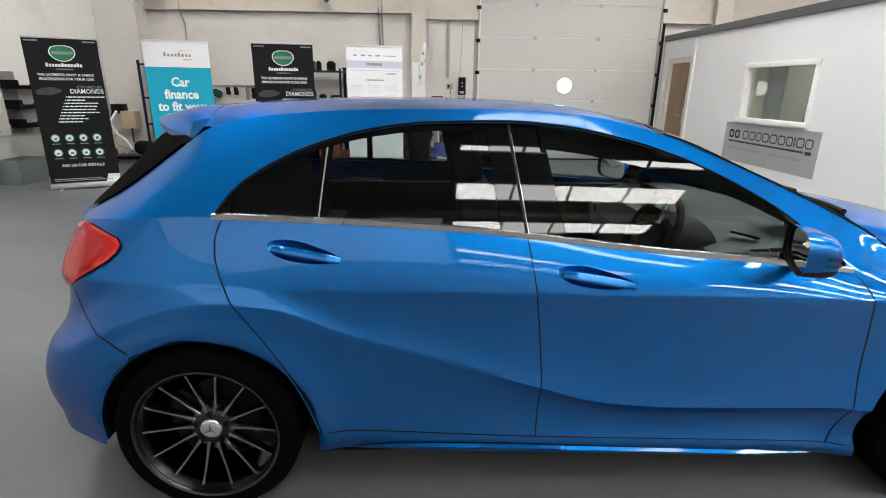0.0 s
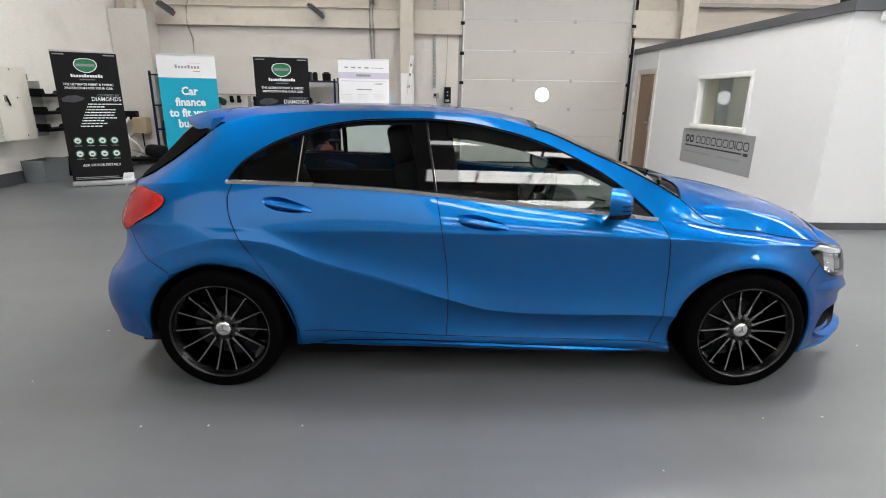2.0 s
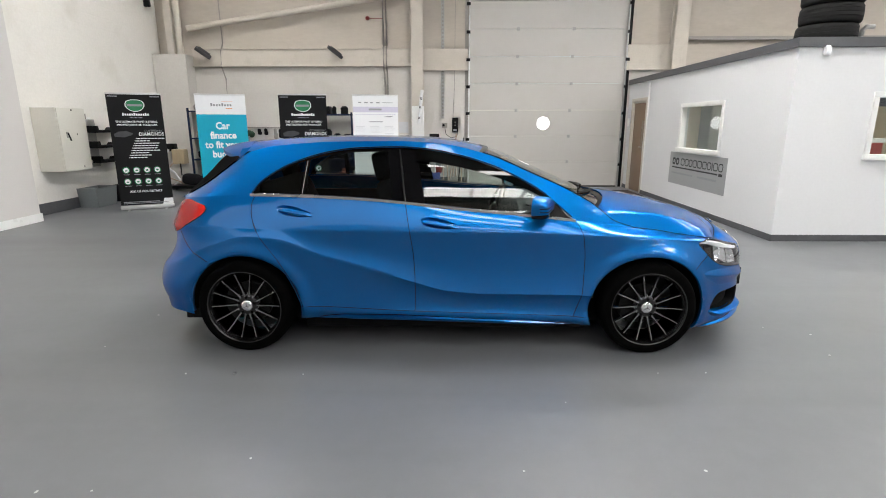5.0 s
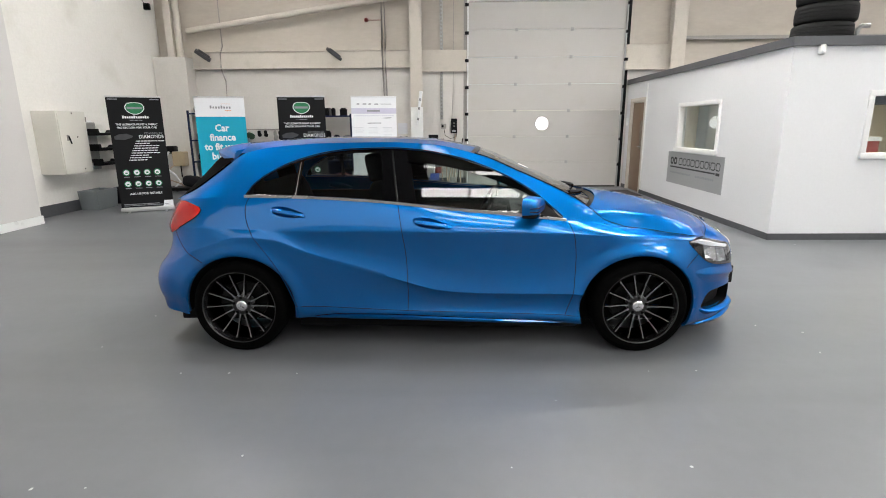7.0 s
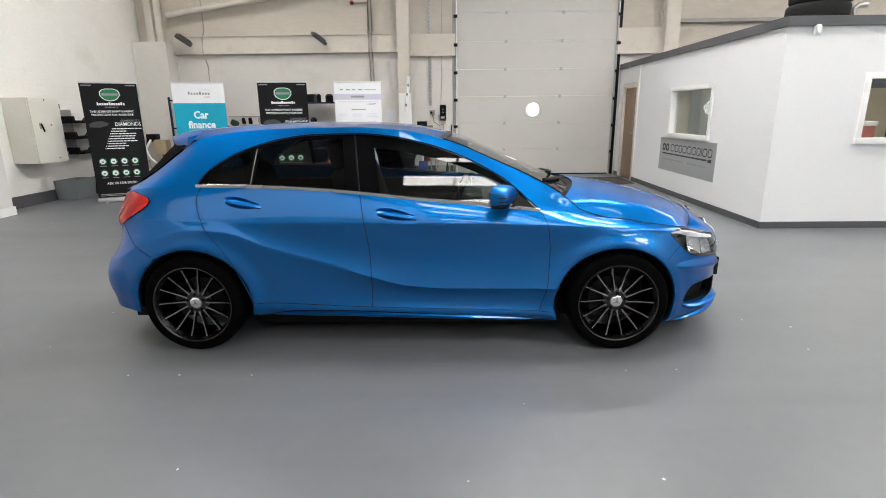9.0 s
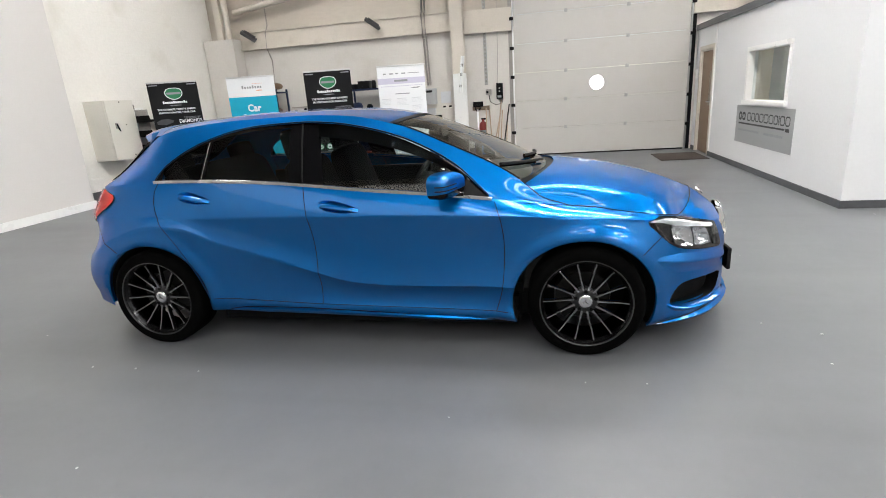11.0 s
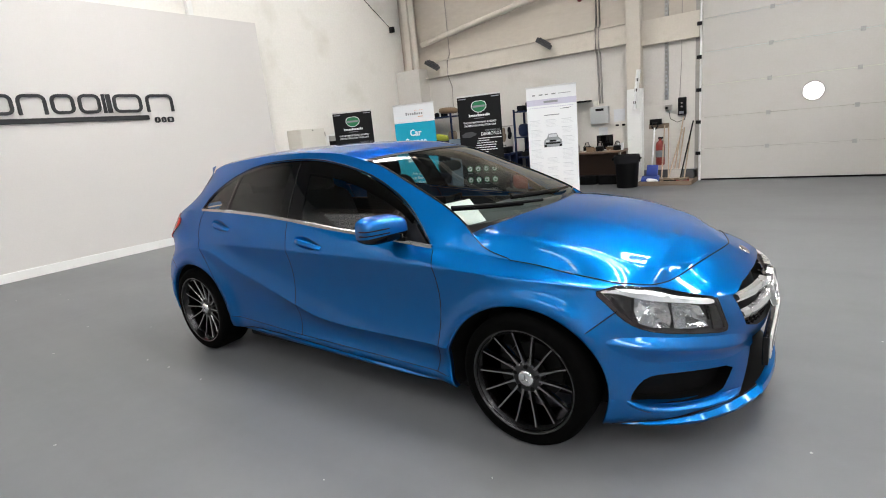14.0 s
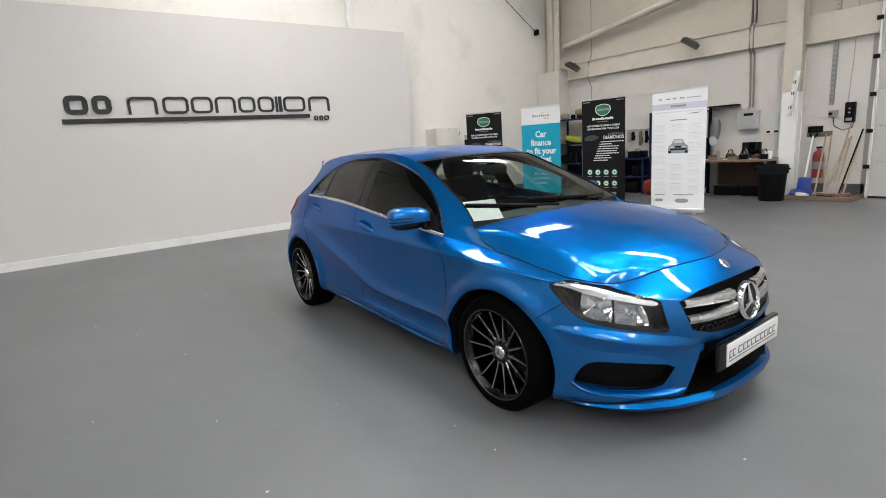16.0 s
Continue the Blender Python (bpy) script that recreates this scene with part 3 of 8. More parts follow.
# Five lines that run round the body, from the bottom edge up to the shoulder: height, half width, nose and tail
Z_LINES = (
    pchip((-0.72, 0.275), (-0.35, 0.262), (0.37, 0.238), (1.13, 0.218), (2.31, 0.196), (2.9, 0.15), (3.3, 0.128), (3.56, 0.135)),
    pchip((-0.72, 0.34), (-0.3, 0.325), (0.37, 0.322), (1.13, 0.289), (2.31, 0.254), (3.0, 0.205), (3.6, 0.19)),
    pchip((-0.74, 0.55), (-0.5, 0.60), (-0.25, 0.72), (0.05, 0.80), (0.25, 0.785), (0.5, 0.692), (0.84, 0.591), (1.14, 0.50), (1.37, 0.44), (1.64, 0.42), (2.2, 0.417), (3.0, 0.45), (3.6, 0.46)),
    pchip((-0.66, 0.82), (-0.3, 0.86), (0.05, 0.85), (0.4, 0.835), (1.15, 0.833), (2.18, 0.82), (2.55, 0.80), (2.84, 0.777), (3.0, 0.757), (3.3, 0.70), (3.55, 0.665)),
    pchip((-0.58, 1.0), (-0.3, 1.04), (0.07, 1.058), (0.41, 1.053), (0.84, 1.033), (1.08, 1.013), (1.45, 0.973), (1.9, 0.934), (2.22, 0.895), (2.45, 0.862), (2.61, 0.841), (2.73, 0.829), (2.9, 0.800), (3.07, 0.776), (3.13, 0.766), (3.2, 0.745), (3.235, 0.737), (3.27, 0.747), (3.305, 0.767), (3.34, 0.780), (3.40, 0.790)),
)
W_LINES = (
    pchip((-0.7, 0.84), (0.4, 0.835), (2.3, 0.835), (2.7, 0.82), (3.5, 0.80)),
    pchip((-0.7, 0.85), (0.4, 0.858), (2.3, 0.856), (2.7, 0.862), (3.5, 0.86)),
    pchip((-0.7, 0.86), (0.0, 0.866), (0.6, 0.868), (1.3, 0.876), (2.3, 0.878), (2.7, 0.878), (3.5, 0.87)),
    pchip((-0.7, 0.81), (0.0, 0.836), (0.5, 0.846), (1.3, 0.860), (2.2, 0.866), (2.7, 0.852), (3.5, 0.82)),
    pchip((-0.7, 0.71), (0.04, 0.735), (0.6, 0.765), (1.3, 0.785), (2.0, 0.798), (2.25, 0.787), (2.45, 0.752), (2.61, 0.737), (2.8, 0.737), (3.05, 0.728), (3.5, 0.728)),
)
NOSE = (3.50, 3.585, 3.575, 3.555, 3.40)
BONNET_TIP = pchip((3.05, 0.728), (3.07, 0.726), (3.13, 0.694), (3.2, 0.613), (3.235, 0.535), (3.27, 0.470), (3.305, 0.395), (3.34, 0.280), (3.37, 0.155), (3.39, 0.065), (3.40, 0.0))  # half width of the bonnet's front corner
TAIL = (-0.695, -0.725, -0.735, -0.64, -0.57)
N_FRONT, N_REAR = 2.45, (3.9, 3.5, 3.0, 3.0, 3.0)
BULGE = ((0.012, 0.012, 0.012), (-0.004, -0.022, 0.005), (0.008, -0.024, 0.019), (0.022, 0.008, 0.030))  # rear, doors, nose

SEAM_R = pchip((0.19, 0.41), (0.29, 0.405), (0.39, 0.373), (0.51, 0.323), (0.63, 0.255), (0.77, 0.152), (0.887, 0.086), (0.982, 0.065), (1.065, 0.088))
SEAM_M = pchip((0.2, 1.140), (0.3, 1.146), (0.48, 1.15), (0.64, 1.142), (0.81, 1.12), (1.02, 1.085))
SEAM_F = pchip((0.16, 2.19), (0.257, 2.206), (0.342, 2.233), (0.48, 2.256), (0.64, 2.263), (0.79, 2.247), (0.913, 2.201))


def arch_reach(k, x, z):
    """How far a point lies from hub k, in arch radii; the arches are a little wider than high."""
    hx, hz = HUBS[k]
    return np.hypot((x - hx) / np.where(np.asarray(x) < hx, *ARCH_SPAN[k]), (z - hz) / ARCH)


def arch_point(k, ang, shrink=0.0):
    """A point of the edge of arch k at an angle from the forward way."""
    c = math.cos(ang)
    return HUBS[k][0] + (ARCH_SPAN[k][1 if c > 0 else 0] - shrink) * c, HUBS[k][1] + (ARCH - shrink) * math.sin(ang)


def cap(f, n):
    return np.maximum(0.0, 1 - np.clip(f, 0, 1) ** n) ** (1 / n)


def ring_w(k, x):
    """Half width of line k at x, with the rounding of nose and tail."""
    x = np.asarray(x, float)
    w = W_LINES[k](x)
    if k == 4:
        w = np.where(x > 3.05, BONNET_TIP(x), w)
    else:
        w = np.where(x > XB, w * cap((x - XB) / (NOSE[k] - XB), N_FRONT), w)
    return np.where(x < XA, w * cap((XA - x) / (XA - TAIL[k]), N_REAR[k]), w)


def body_point(v, x_of):
    """A point of the near flank: v counts the lines from 0 to 4, x_of(k) gives the station on line k."""
    k = min(int(v), 3)
    t = v - k
    xa, xb = x_of(k), x_of(k + 1)
    x = xa + (xb - xa) * t
    z = Z_LINES[k](xa) * (1 - t) + Z_LINES[k + 1](xb) * t
    w = ring_w(k, xa) * (1 - t) + ring_w(k + 1, xb) * t
    rear, mid, front = BULGE[k]
    tail = (0.0, 0.030, -0.040, 0.010)[k]
    b = np.interp(x, (-0.6, -0.42, -0.22, 0.1, 1.1, 2.2, 2.9), (tail, tail * 0.7, 0.0, rear * 0.3, mid, mid, front)) * 4 * t * (1 - t)
    out = np.interp(x, (-0.75, -0.5, -0.3, 2.6, 3.3, 3.6), (-1.0, -0.7, 0, 0, 0.5, 1.0))
    r = min(float(arch_reach(i, x, z)) for i in (0, 1)) * ARCH
    flare = 0.022 * math.exp(-(((r - ARCH - 0.01) / 0.055) ** 2)) if z < 0.85 else 0.0
    fade = min(1.0, w / 0.3)
    w2 = w + (b * (1 - abs(out) * 0.6) + flare) * fade
    return np.array((x + b * out * (1.0 if k < 3 else 0.5), YC - w2, z))


ROWS_V = np.concatenate([np.linspace(0, 1, 7)[:-1], np.linspace(1, 2, 19)[:-1], np.linspace(2, 3, 21)[:-1], np.linspace(3, 4, 17)])


def seam_x(seam, v):
    x = float(seam(0.6))
    k = min(int(v), 3)
    for _ in range(8):
        z = Z_LINES[k](x) * (1 - v + k) + Z_LINES[k + 1](x) * (v - k)
        x = float(seam(z))
    return x


N_R, N_Q, N_RD, N_FD, N_W, N_F = 26, 16, 46, 50, 14, 56
C_R, C_M, C_F = N_R + N_Q, N_R + N_Q + N_RD, N_R + N_Q + N_RD + N_FD
cols = N_R + N_Q + N_RD + N_FD + N_W + N_F + 1
FLANK = np.zeros((len(ROWS_V), cols, 3))
for i, v in enumerate(ROWS_V):
    xr, xm, xf = (seam_x(s, v) for s in (SEAM_R, SEAM_M, SEAM_F))
    side = np.concatenate([np.linspace(XA, xr, N_Q + 1)[:-1], np.linspace(xr, xm, N_RD + 1)[:-1], np.linspace(xm, xf, N_FD + 1)[:-1], np.linspace(xf, XB, N_W + 1)])
    for j in range(cols):
        if j < N_R:
            f = math.cos(radians(90 * j / N_R)) ** (2 / 3.3)
            x_of = lambda k: XA - (XA - TAIL[k]) * f
        elif j <= N_R + N_Q + N_RD + N_FD + N_W:
            x = side[j - N_R]
            x_of = lambda k: x
        else:
            f = math.sin(radians(90 * (j - (cols - 1 - N_F)) / N_F)) ** (2 / N_FRONT)
            x_of = lambda k: XB + (NOSE[k] - XB) * f
        FLANK[i, j] = body_point(v, x_of)
FLANK[:, 0, 1] = FLANK[:, -1, 1] = YC


def trim_arch(P):
    """Opens the wheel arches: which faces stay, with the edge drawn onto the circle."""
    keep = np.ones((P.shape[0] - 1, P.shape[1] - 1), bool)
    for i, (hx, hz) in enumerate(HUBS):
        d = P[..., [0, 2]] - (hx, hz)
        r = arch_reach(i, P[..., 0], P[..., 2])
        inside = (r < 1) & (P[..., 1] < 0.5)
        q = inside[:-1, :-1].astype(int) + inside[1:, :-1] + inside[:-1, 1:] + inside[1:, 1:]
        keep &= q < 4
        near = inside & (r > 1e-3)
        P[near, 0] = hx + d[near, 0] / r[near]
        P[near, 2] = hz + d[near, 1] / r[near]
    return keep


SOLID = BVHTree.FromPolygons([Vector(p) for p in FLANK.reshape(-1, 3)], [(i * cols + j, i * cols + j + 1, (i + 1) * cols + j + 1, (i + 1) * cols + j) for i in range(len(ROWS_V) - 1) for j in range(cols - 1)])
KEEP = trim_arch(FLANK)


def columns(a, b, r0=0, r1=None):
    k = np.zeros_like(KEEP)
    k[r0:r1, a:b] = KEEP[r0:r1, a:b]
    return k


def mirrored(bm):
    """The far half of a part, as a copy across the middle line."""
    other = bm.copy()
    for v in other.verts:
        v.co.y = 2 * YC - v.co.y
    bmesh.ops.reverse_faces(other, faces=other.faces)
    return other


def joined(bm, other):
    me = bpy.data.meshes.new("half")
    other.to_mesh(me)
    bm.from_mesh(me)
    other.free()
    bpy.data.meshes.remove(me)
    bmesh.ops.remove_doubles(bm, verts=bm.verts, dist=1e-4)
    return bm


SIDE = (Vector((0, -3, 0)), Vector((1, 0, 0)), Vector((0, 1, 0)))  # origin, across, way
FRONT = (Vector((6, YC, 0)), Vector((0, 1, 0)), Vector((-1, 0, 0)))
CORNER = (Vector((4.2, -1.6, 0)) - Vector((0.8, 0.6, 0)) * (4.2 * 0.8 - 1.6 * 0.6), Vector((0.8, 0.6, 0)), Vector((-0.6, 0.8, 0)))


def on_body(a, z, view, tree=None):
    """Where the ray through (a, z) of a view meets the body, and the outward normal there."""
    o, across, way = view
    flip = view is FRONT and a > 0
    p = o + across * (-a if flip else a) + Vector((0, 0, z))
    hit, no, _, _ = (tree or SOLID).ray_cast(p, way)
    if hit is None:
        hit, no, _, _ = (tree or SOLID).find_nearest(p + way * 2.6)
    no = no if no.dot(way) < 0 else -no
    if flip:
        hit, no = Vector((hit.x, 2 * YC - hit.y, hit.z)), Vector((no.x, -no.y, no.z))
    return hit, no


def under_edge(poly, view, clear=0.004):
    """The same outline, lowered where it would stand over the upper edge of the body."""
    o, across, way = view
    out = []
    for a, z in poly:
        while z > 0.3 and SOLID.ray_cast(o + across * a + Vector((0, 0, z + clear)), way)[0] is None:
            z -= 0.001
        out.append((a, z))
    return out


def rounded(poly, n=3):
    """Corner cutting, to round an outline."""
    for _ in range(n):
        out = []
        for (ax, ay), (bx, by) in zip(poly, poly[1:] + poly[:1]):
            out += [(0.75 * ax + 0.25 * bx, 0.75 * ay + 0.25 * by), (0.25 * ax + 0.75 * bx, 0.25 * ay + 0.75 * by)]
        poly = out
    return poly


def patch(poly, view, off, thick=0.003, step=0.02, tree=None):
    """A plate of that outline that lies on the body, off proud of it."""
    bm = bm_new()
    bm.faces.new([bm.verts.new((a, 0, z)) for a, z in poly])
    a0, a1 = min(p[0] for p in poly), max(p[0] for p in poly)
    z0, z1 = min(p[1] for p in poly), max(p[1] for p in poly)
    for lo, hi, axis in ((a0, a1, 0), (z0, z1, 2)):
        for c in np.arange(lo + step, hi, step):
            co, no = [0, 0, 0], [0, 0, 0]
            co[axis], no[axis] = c, 1
            bmesh.ops.bisect_plane(bm, geom=bm.verts[:] + bm.edges[:] + bm.faces[:], plane_co=co, plane_no=no)
    inner = []
    for v in bm.verts:
        p, no = on_body(v.co.x, v.co.z, view, tree)
        v.co = p + no * off
        inner.append((v, no))
    if thick:
        n0 = {v: no for v, no in inner}
        made = bmesh.ops.extrude_face_region(bm, geom=bm.faces[:])["geom"]
        moved = [g for g in made if isinstance(g, bmesh.types.BMVert)]
        for v in moved:
            near = min(v.link_edges, key=lambda e: e.calc_length()).other_vert(v)
            v.co = v.co - (n0.get(near) or Vector(on_body(0, 0, view, tree)[1])) * thick if near in n0 else v.co
    bmesh.ops.recalc_face_normals(bm, faces=bm.faces)
    return bm


def strip(pts, view, width, off, thick=0.004, n=60, tree=None, taper=0.0):
    """A narrow band along a smooth line that lies on the body; its section is a low arch."""
    pts = np.array(pts, float)
    d = np.r_[0, np.cumsum(np.hypot(*np.diff(pts, axis=0).T))]
    fx, fz = pchip(*zip(d, pts[:, 0])), pchip(*zip(d, pts[:, 1]))
    P = []
    full = (width, off, thick)
    for s in np.linspace(0, d[-1], n):
        a, z = float(fx(s)), float(fz(s))
        p, no = on_body(a, z, view, tree)
        q, _ = on_body(float(fx(s + 0.01)) if s < d[-1] - 0.01 else float(fx(s)), float(fz(s + 0.01)) if s < d[-1] - 0.01 else float(fz(s)), view, tree)
        if s >= d[-1] - 0.01:
            q0, _ = on_body(float(fx(s - 0.01)), float(fz(s - 0.01)), view, tree)
            along = (p - q0).normalized()
        else:
            along = (q - p).normalized()
        across = no.cross(along).normalized()
        if taper:
            f = min(1.0, (s + 0.002) / taper, (d[-1] - s + 0.002) / taper) ** 0.6
            width, off, thick = full[0] * f, full[1] * f, full[2] * f + 0.002
        P.append([p - across * width / 2 + no * (off - thick), p - across * width * 0.45 + no * off * 0.8, p + no * off, p + across * width * 0.45 + no * off * 0.8, p + across * width / 2 + no * (off - thick)])
    return grid(np.array([[list(c) for c in r] for r in P]))


def cut_hole(bm, poly, view):
    """Opens a hole of that outline in a sheet."""
    o, across, way = view
    pts = [o + across * a + Vector((0, 0, z)) for a, z in poly]
    a0, a1 = min(p[0] for p in poly) - 0.03, max(p[0] for p in poly) + 0.03
    z0, z1 = min(p[1] for p in poly) - 0.03, max(p[1] for p in poly) + 0.03

    def flat(c):
        return (c - o).dot(across), c.z

    def near():
        fs = [f for f in bm.faces if a0 < flat(f.calc_center_median())[0] < a1 and z0 < f.calc_center_median().z < z1]
        return list({v for f in fs for v in f.verts}) + list({e for f in fs for e in f.edges}) + fs

    for p, q in zip(pts, pts[1:] + pts[:1]):
        bmesh.ops.bisect_plane(bm, geom=near(), dist=1e-5, plane_co=p, plane_no=(q - p).cross(way))

    def inside(a, z):
        odd = False
        for (x0, y0), (x1, y1) in zip(poly, poly[1:] + poly[:1]):
            if (y0 > z) != (y1 > z) and a < x0 + (z - y0) / (y1 - y0) * (x1 - x0):
                odd = not odd
        return odd

    gone = [f for f in bm.faces if inside(*flat(f.calc_center_median()))]
    bmesh.ops.delete(bm, geom=gone, context="FACES")


def well(poly, view, depth, shrink=0.9, tree=None):
    """Side walls and floor of a recess behind a hole of that outline."""
    ca, cz = np.mean([p[0] for p in poly]), np.mean([p[1] for p in poly])
    bm = bm_new()
    rim, low = [], []
    for a, z in poly:
        p, no = on_body(a, z, view, tree)
        q, _ = on_body(ca + (a - ca) * shrink, cz + (z - cz) * shrink, view, tree)
        rim.append(bm.verts.new(p - no * 0.001))
        low.append(bm.verts.new(q + Vector(view[2]) * depth))
    for k in range(len(poly)):
        j = (k + 1) % len(poly)
        bm.faces.new((rim[k], rim[j], low[j], low[k]))
    bm.faces.new(low)
    bmesh.ops.triangulate(bm, faces=[f for f in bm.faces if len(f.verts) > 4])
    return bm


car = thing("hatchback_car", "metallic blue five-door hatchback with gunmetal wheels, parked indoors", "car", (1.35, YC, 0))


def both(name, bm, material, label="", smooth=40, parent=None):
    """A part and its twin on the far flank."""
    other = mirrored(bm)
    return part(name, bm, material, parent or car, label, smooth), part(name, other, material, parent or car, label, smooth)


I1 = 6  # first row above the side skirt
# outlines on the nose
HEADLIGHT = under_edge(rounded([(2.443, 0.746), (2.49, 0.760), (2.545, 0.770), (2.60, 0.770), (2.70, 0.745), (2.775, 0.721), (2.86, 0.702), (2.945, 0.682), (2.955, 0.664), (2.968, 0.61), (2.990, 0.546), (2.96, 0.538), (2.85, 0.554), (2.735, 0.568), (2.655, 0.582), (2.59, 0.604), (2.54, 0.640), (2.49, 0.696)], 1), CORNER)
VENT = rounded([(2.560, 0.290), (2.585, 0.342), (2.628, 0.386), (2.69, 0.398), (2.84, 0.396), (3.025, 0.380), (2.990, 0.322), (2.955, 0.272), (2.82, 0.260), (2.66, 0.262), (2.585, 0.272)], 1)
GRILLE = [(-0.428, 0.668), (-0.30, 0.694), (-0.15, 0.704), (0, 0.707), (0.15, 0.704), (0.30, 0.694), (0.428, 0.668), (0.415, 0.60), (0.395, 0.535), (0.30, 0.505), (0.15, 0.492), (0, 0.488), (-0.15, 0.492), (-0.30, 0.505), (-0.395, 0.535), (-0.415, 0.60)]
INTAKE = [(-0.33, 0.455), (0.33, 0.455), (0.43, 0.215), (-0.43, 0.215)]
nose = grid(FLANK, columns(C_F, cols - 1))
cut_hole(nose, HEADLIGHT, CORNER)
cut_hole(nose, VENT, CORNER)
cut_hole(nose, GRILLE, FRONT)
cut_hole(nose, INTAKE, FRONT)
# wing and bumper part along the slanting joint from arch to lamp
geom = nose.verts[:] + nose.edges[:] + nose.faces[:]
J0, JN = Vector((2.99, 0, 0.585)), Vector((0.62, 0, -0.78))
bmesh.ops.bisect_plane(nose, geom=geom, dist=1e-5, plane_co=J0, plane_no=JN)
bumper = nose.copy()


def clear(bm, test):
    bmesh.ops.delete(bm, geom=[f for f in bm.faces if test(f.calc_center_median())], context="FACES")
    return bm


wing = clear(nose, lambda c: (c - J0).dot(JN) > 0)
bumper = clear(bumper, lambda c: (c - J0).dot(JN) <= 0)
part("front_bumper", joined(bumper, mirrored(bumper)), M_PAINT, car, "body-coloured front bumper with intakes")
both("front_wing", wing, M_PAINT)
HANDLES = ((0.243, 0.478, 0.982, 0.947), (1.193, 1.440, 0.912, 0.876))


def cup_outline(x0, x1, z0, z1):
    return rounded([(x0 - 0.014, z0 - 0.012), (x0 + 0.006, z0 + 0.012), (x0 + 0.09, z0 + 0.012), (x1 - 0.06, z1 + 0.020), (x1 + 0.002, z1 - 0.002), (x1 - 0.05, z1 - 0.030), (x0 + 0.04, z0 - 0.050)], 2)


for name, a, b, h in (("front_door", C_M, C_F, HANDLES[1]), ("rear_door", C_R, C_M, HANDLES[0])):
    skin = grid(FLANK, columns(a, b, I1))
    cut_hole(skin, cup_outline(*h), SIDE)
    both(name, skin, M_PAINT)
both("side_skirt", grid(FLANK, columns(C_R, C_F, 0, I1)), M_PAINT, "sculpted body-coloured side skirt")
bm = grid(FLANK, columns(0, C_R))
part("rear_quarter", joined(bm, mirrored(bm)), M_PAINT, car)

# greenhouse: rail along the roof edge
RAIL_Z = pchip((-0.52, 1.012), (-0.38, 1.078), (-0.29, 1.133), (-0.2, 1.196), (-0.1, 1.268), (0.0, 1.33), (0.2, 1.372), (0.6, 1.398), (1.0, 1.402), (1.3, 1.386), (1.64, 1.310), (1.9, 1.203), (2.2, 1.068), (2.345, 0.985), (2.40, 0.942), (2.47, 0.888), (2.61, 0.843))
RAIL_W = pchip((-0.52, 0.535), (-0.38, 0.55), (-0.1, 0.535), (0.2, 0.53), (0.6, 0.535), (1.0, 0.54), (1.3, 0.54), (1.64, 0.542), (1.9, 0.58), (2.2, 0.640), (2.345, 0.688), (2.40, 0.712), (2.47, 0.728), (2.61, 0.735))
DLO_X0, DLO_X1 = 0.058, 2.19
DLO_Z = pchip((0.058, 1.062), (0.105, 1.127), (0.215, 1.206), (0.295, 1.247), (0.41, 1.289), (0.564, 1.328), (0.758, 1.352), (1.026, 1.358), (1.217, 1.345), (1.446, 1.303), (1.637, 1.246), (1.83, 1.163), (1.99, 1.072), (2.19, 0.905))
LEAN_X = pchip((0.0, 0.0), (0.4, 0.07), (0.95, -0.10), (1.05, -0.15), (1.19, -0.18), (1.6, -0.10), (2.2, 0.0))


def cabin_point(x, z):
    """A point of the cabin's flank between shoulder and roof rail."""
    zb, zr = float(Z_LINES[4](x)), float(RAIL_Z(x))
    q = min(1.0, max(0.0, (z - zb) / max(zr - zb, 1e-4)))
    wb, wr = float(ring_w(4, x)), float(RAIL_W(x))
    return (x, YC - (wb + (wr - wb) * q**1.08), zb + (zr - zb) * q)


xs = np.concatenate([np.linspace(-0.52, DLO_X0, 22)[:-1], np.linspace(DLO_X0, DLO_X1, 110)[:-1], np.linspace(DLO_X1, 2.60, 26)])
P = np.zeros((15, len(xs), 3))
for j, x in enumerate(xs):
    lo = float(DLO_Z(x)) if DLO_X0 <= x <= DLO_X1 else float(Z_LINES[4](x))
    lo, hi = min(lo, float(RAIL_Z(x))), float(RAIL_Z(x))
    for i, t in enumerate(np.linspace(0, 1, 15)):
        P[i, j] = cabin_point(x, lo + (hi - lo) * t)
    if x > DLO_X1:  # the foot of the pillar flows out of the wing
        near = int(np.argmin(abs(FLANK[-1, :, 0] - x)))
        along = FLANK[-1, near] - FLANK[-3, near]
        span = P[-1, j] - P[0, j]
        along = along / np.linalg.norm(along) * np.linalg.norm(span)
        for i, t in enumerate(np.linspace(0, 1, 15)):
            P[i, j] += (along - span) * t * (1 - t) ** 2 * min(1.0, (x - DLO_X1) / 0.12)
both("roof_side", grid(P), M_PAINT)

NQ = 15
xs = np.linspace(DLO_X0, DLO_X1, 130)
P = np.zeros((NQ, len(xs), 3))
for j, xb in enumerate(xs):
    zb = float(Z_LINES[4](xb))
    for i, q in enumerate(np.linspace(0, 1, NQ)):
        x = xb
        for _ in range(6):
            z = zb + (float(DLO_Z(x)) - zb) * q
            x = xb + float(LEAN_X(xb)) * (z - zb)
        P[i, j] = cabin_point(x, z)
core = (P[..., 0] > 0.1) & (P[..., 0] < 2.05)
basis = lambda c: np.stack([np.ones(c.shape[:-1]), c[..., 0], c[..., 0] ** 2, c[..., 0] ** 3, c[..., 2]], -1)
crown = 0.30 * (P[..., 2] - 1.17) ** 2
flat_fit = np.linalg.lstsq(basis(P[core]), P[core][:, 1] - crown[core], rcond=None)[0]
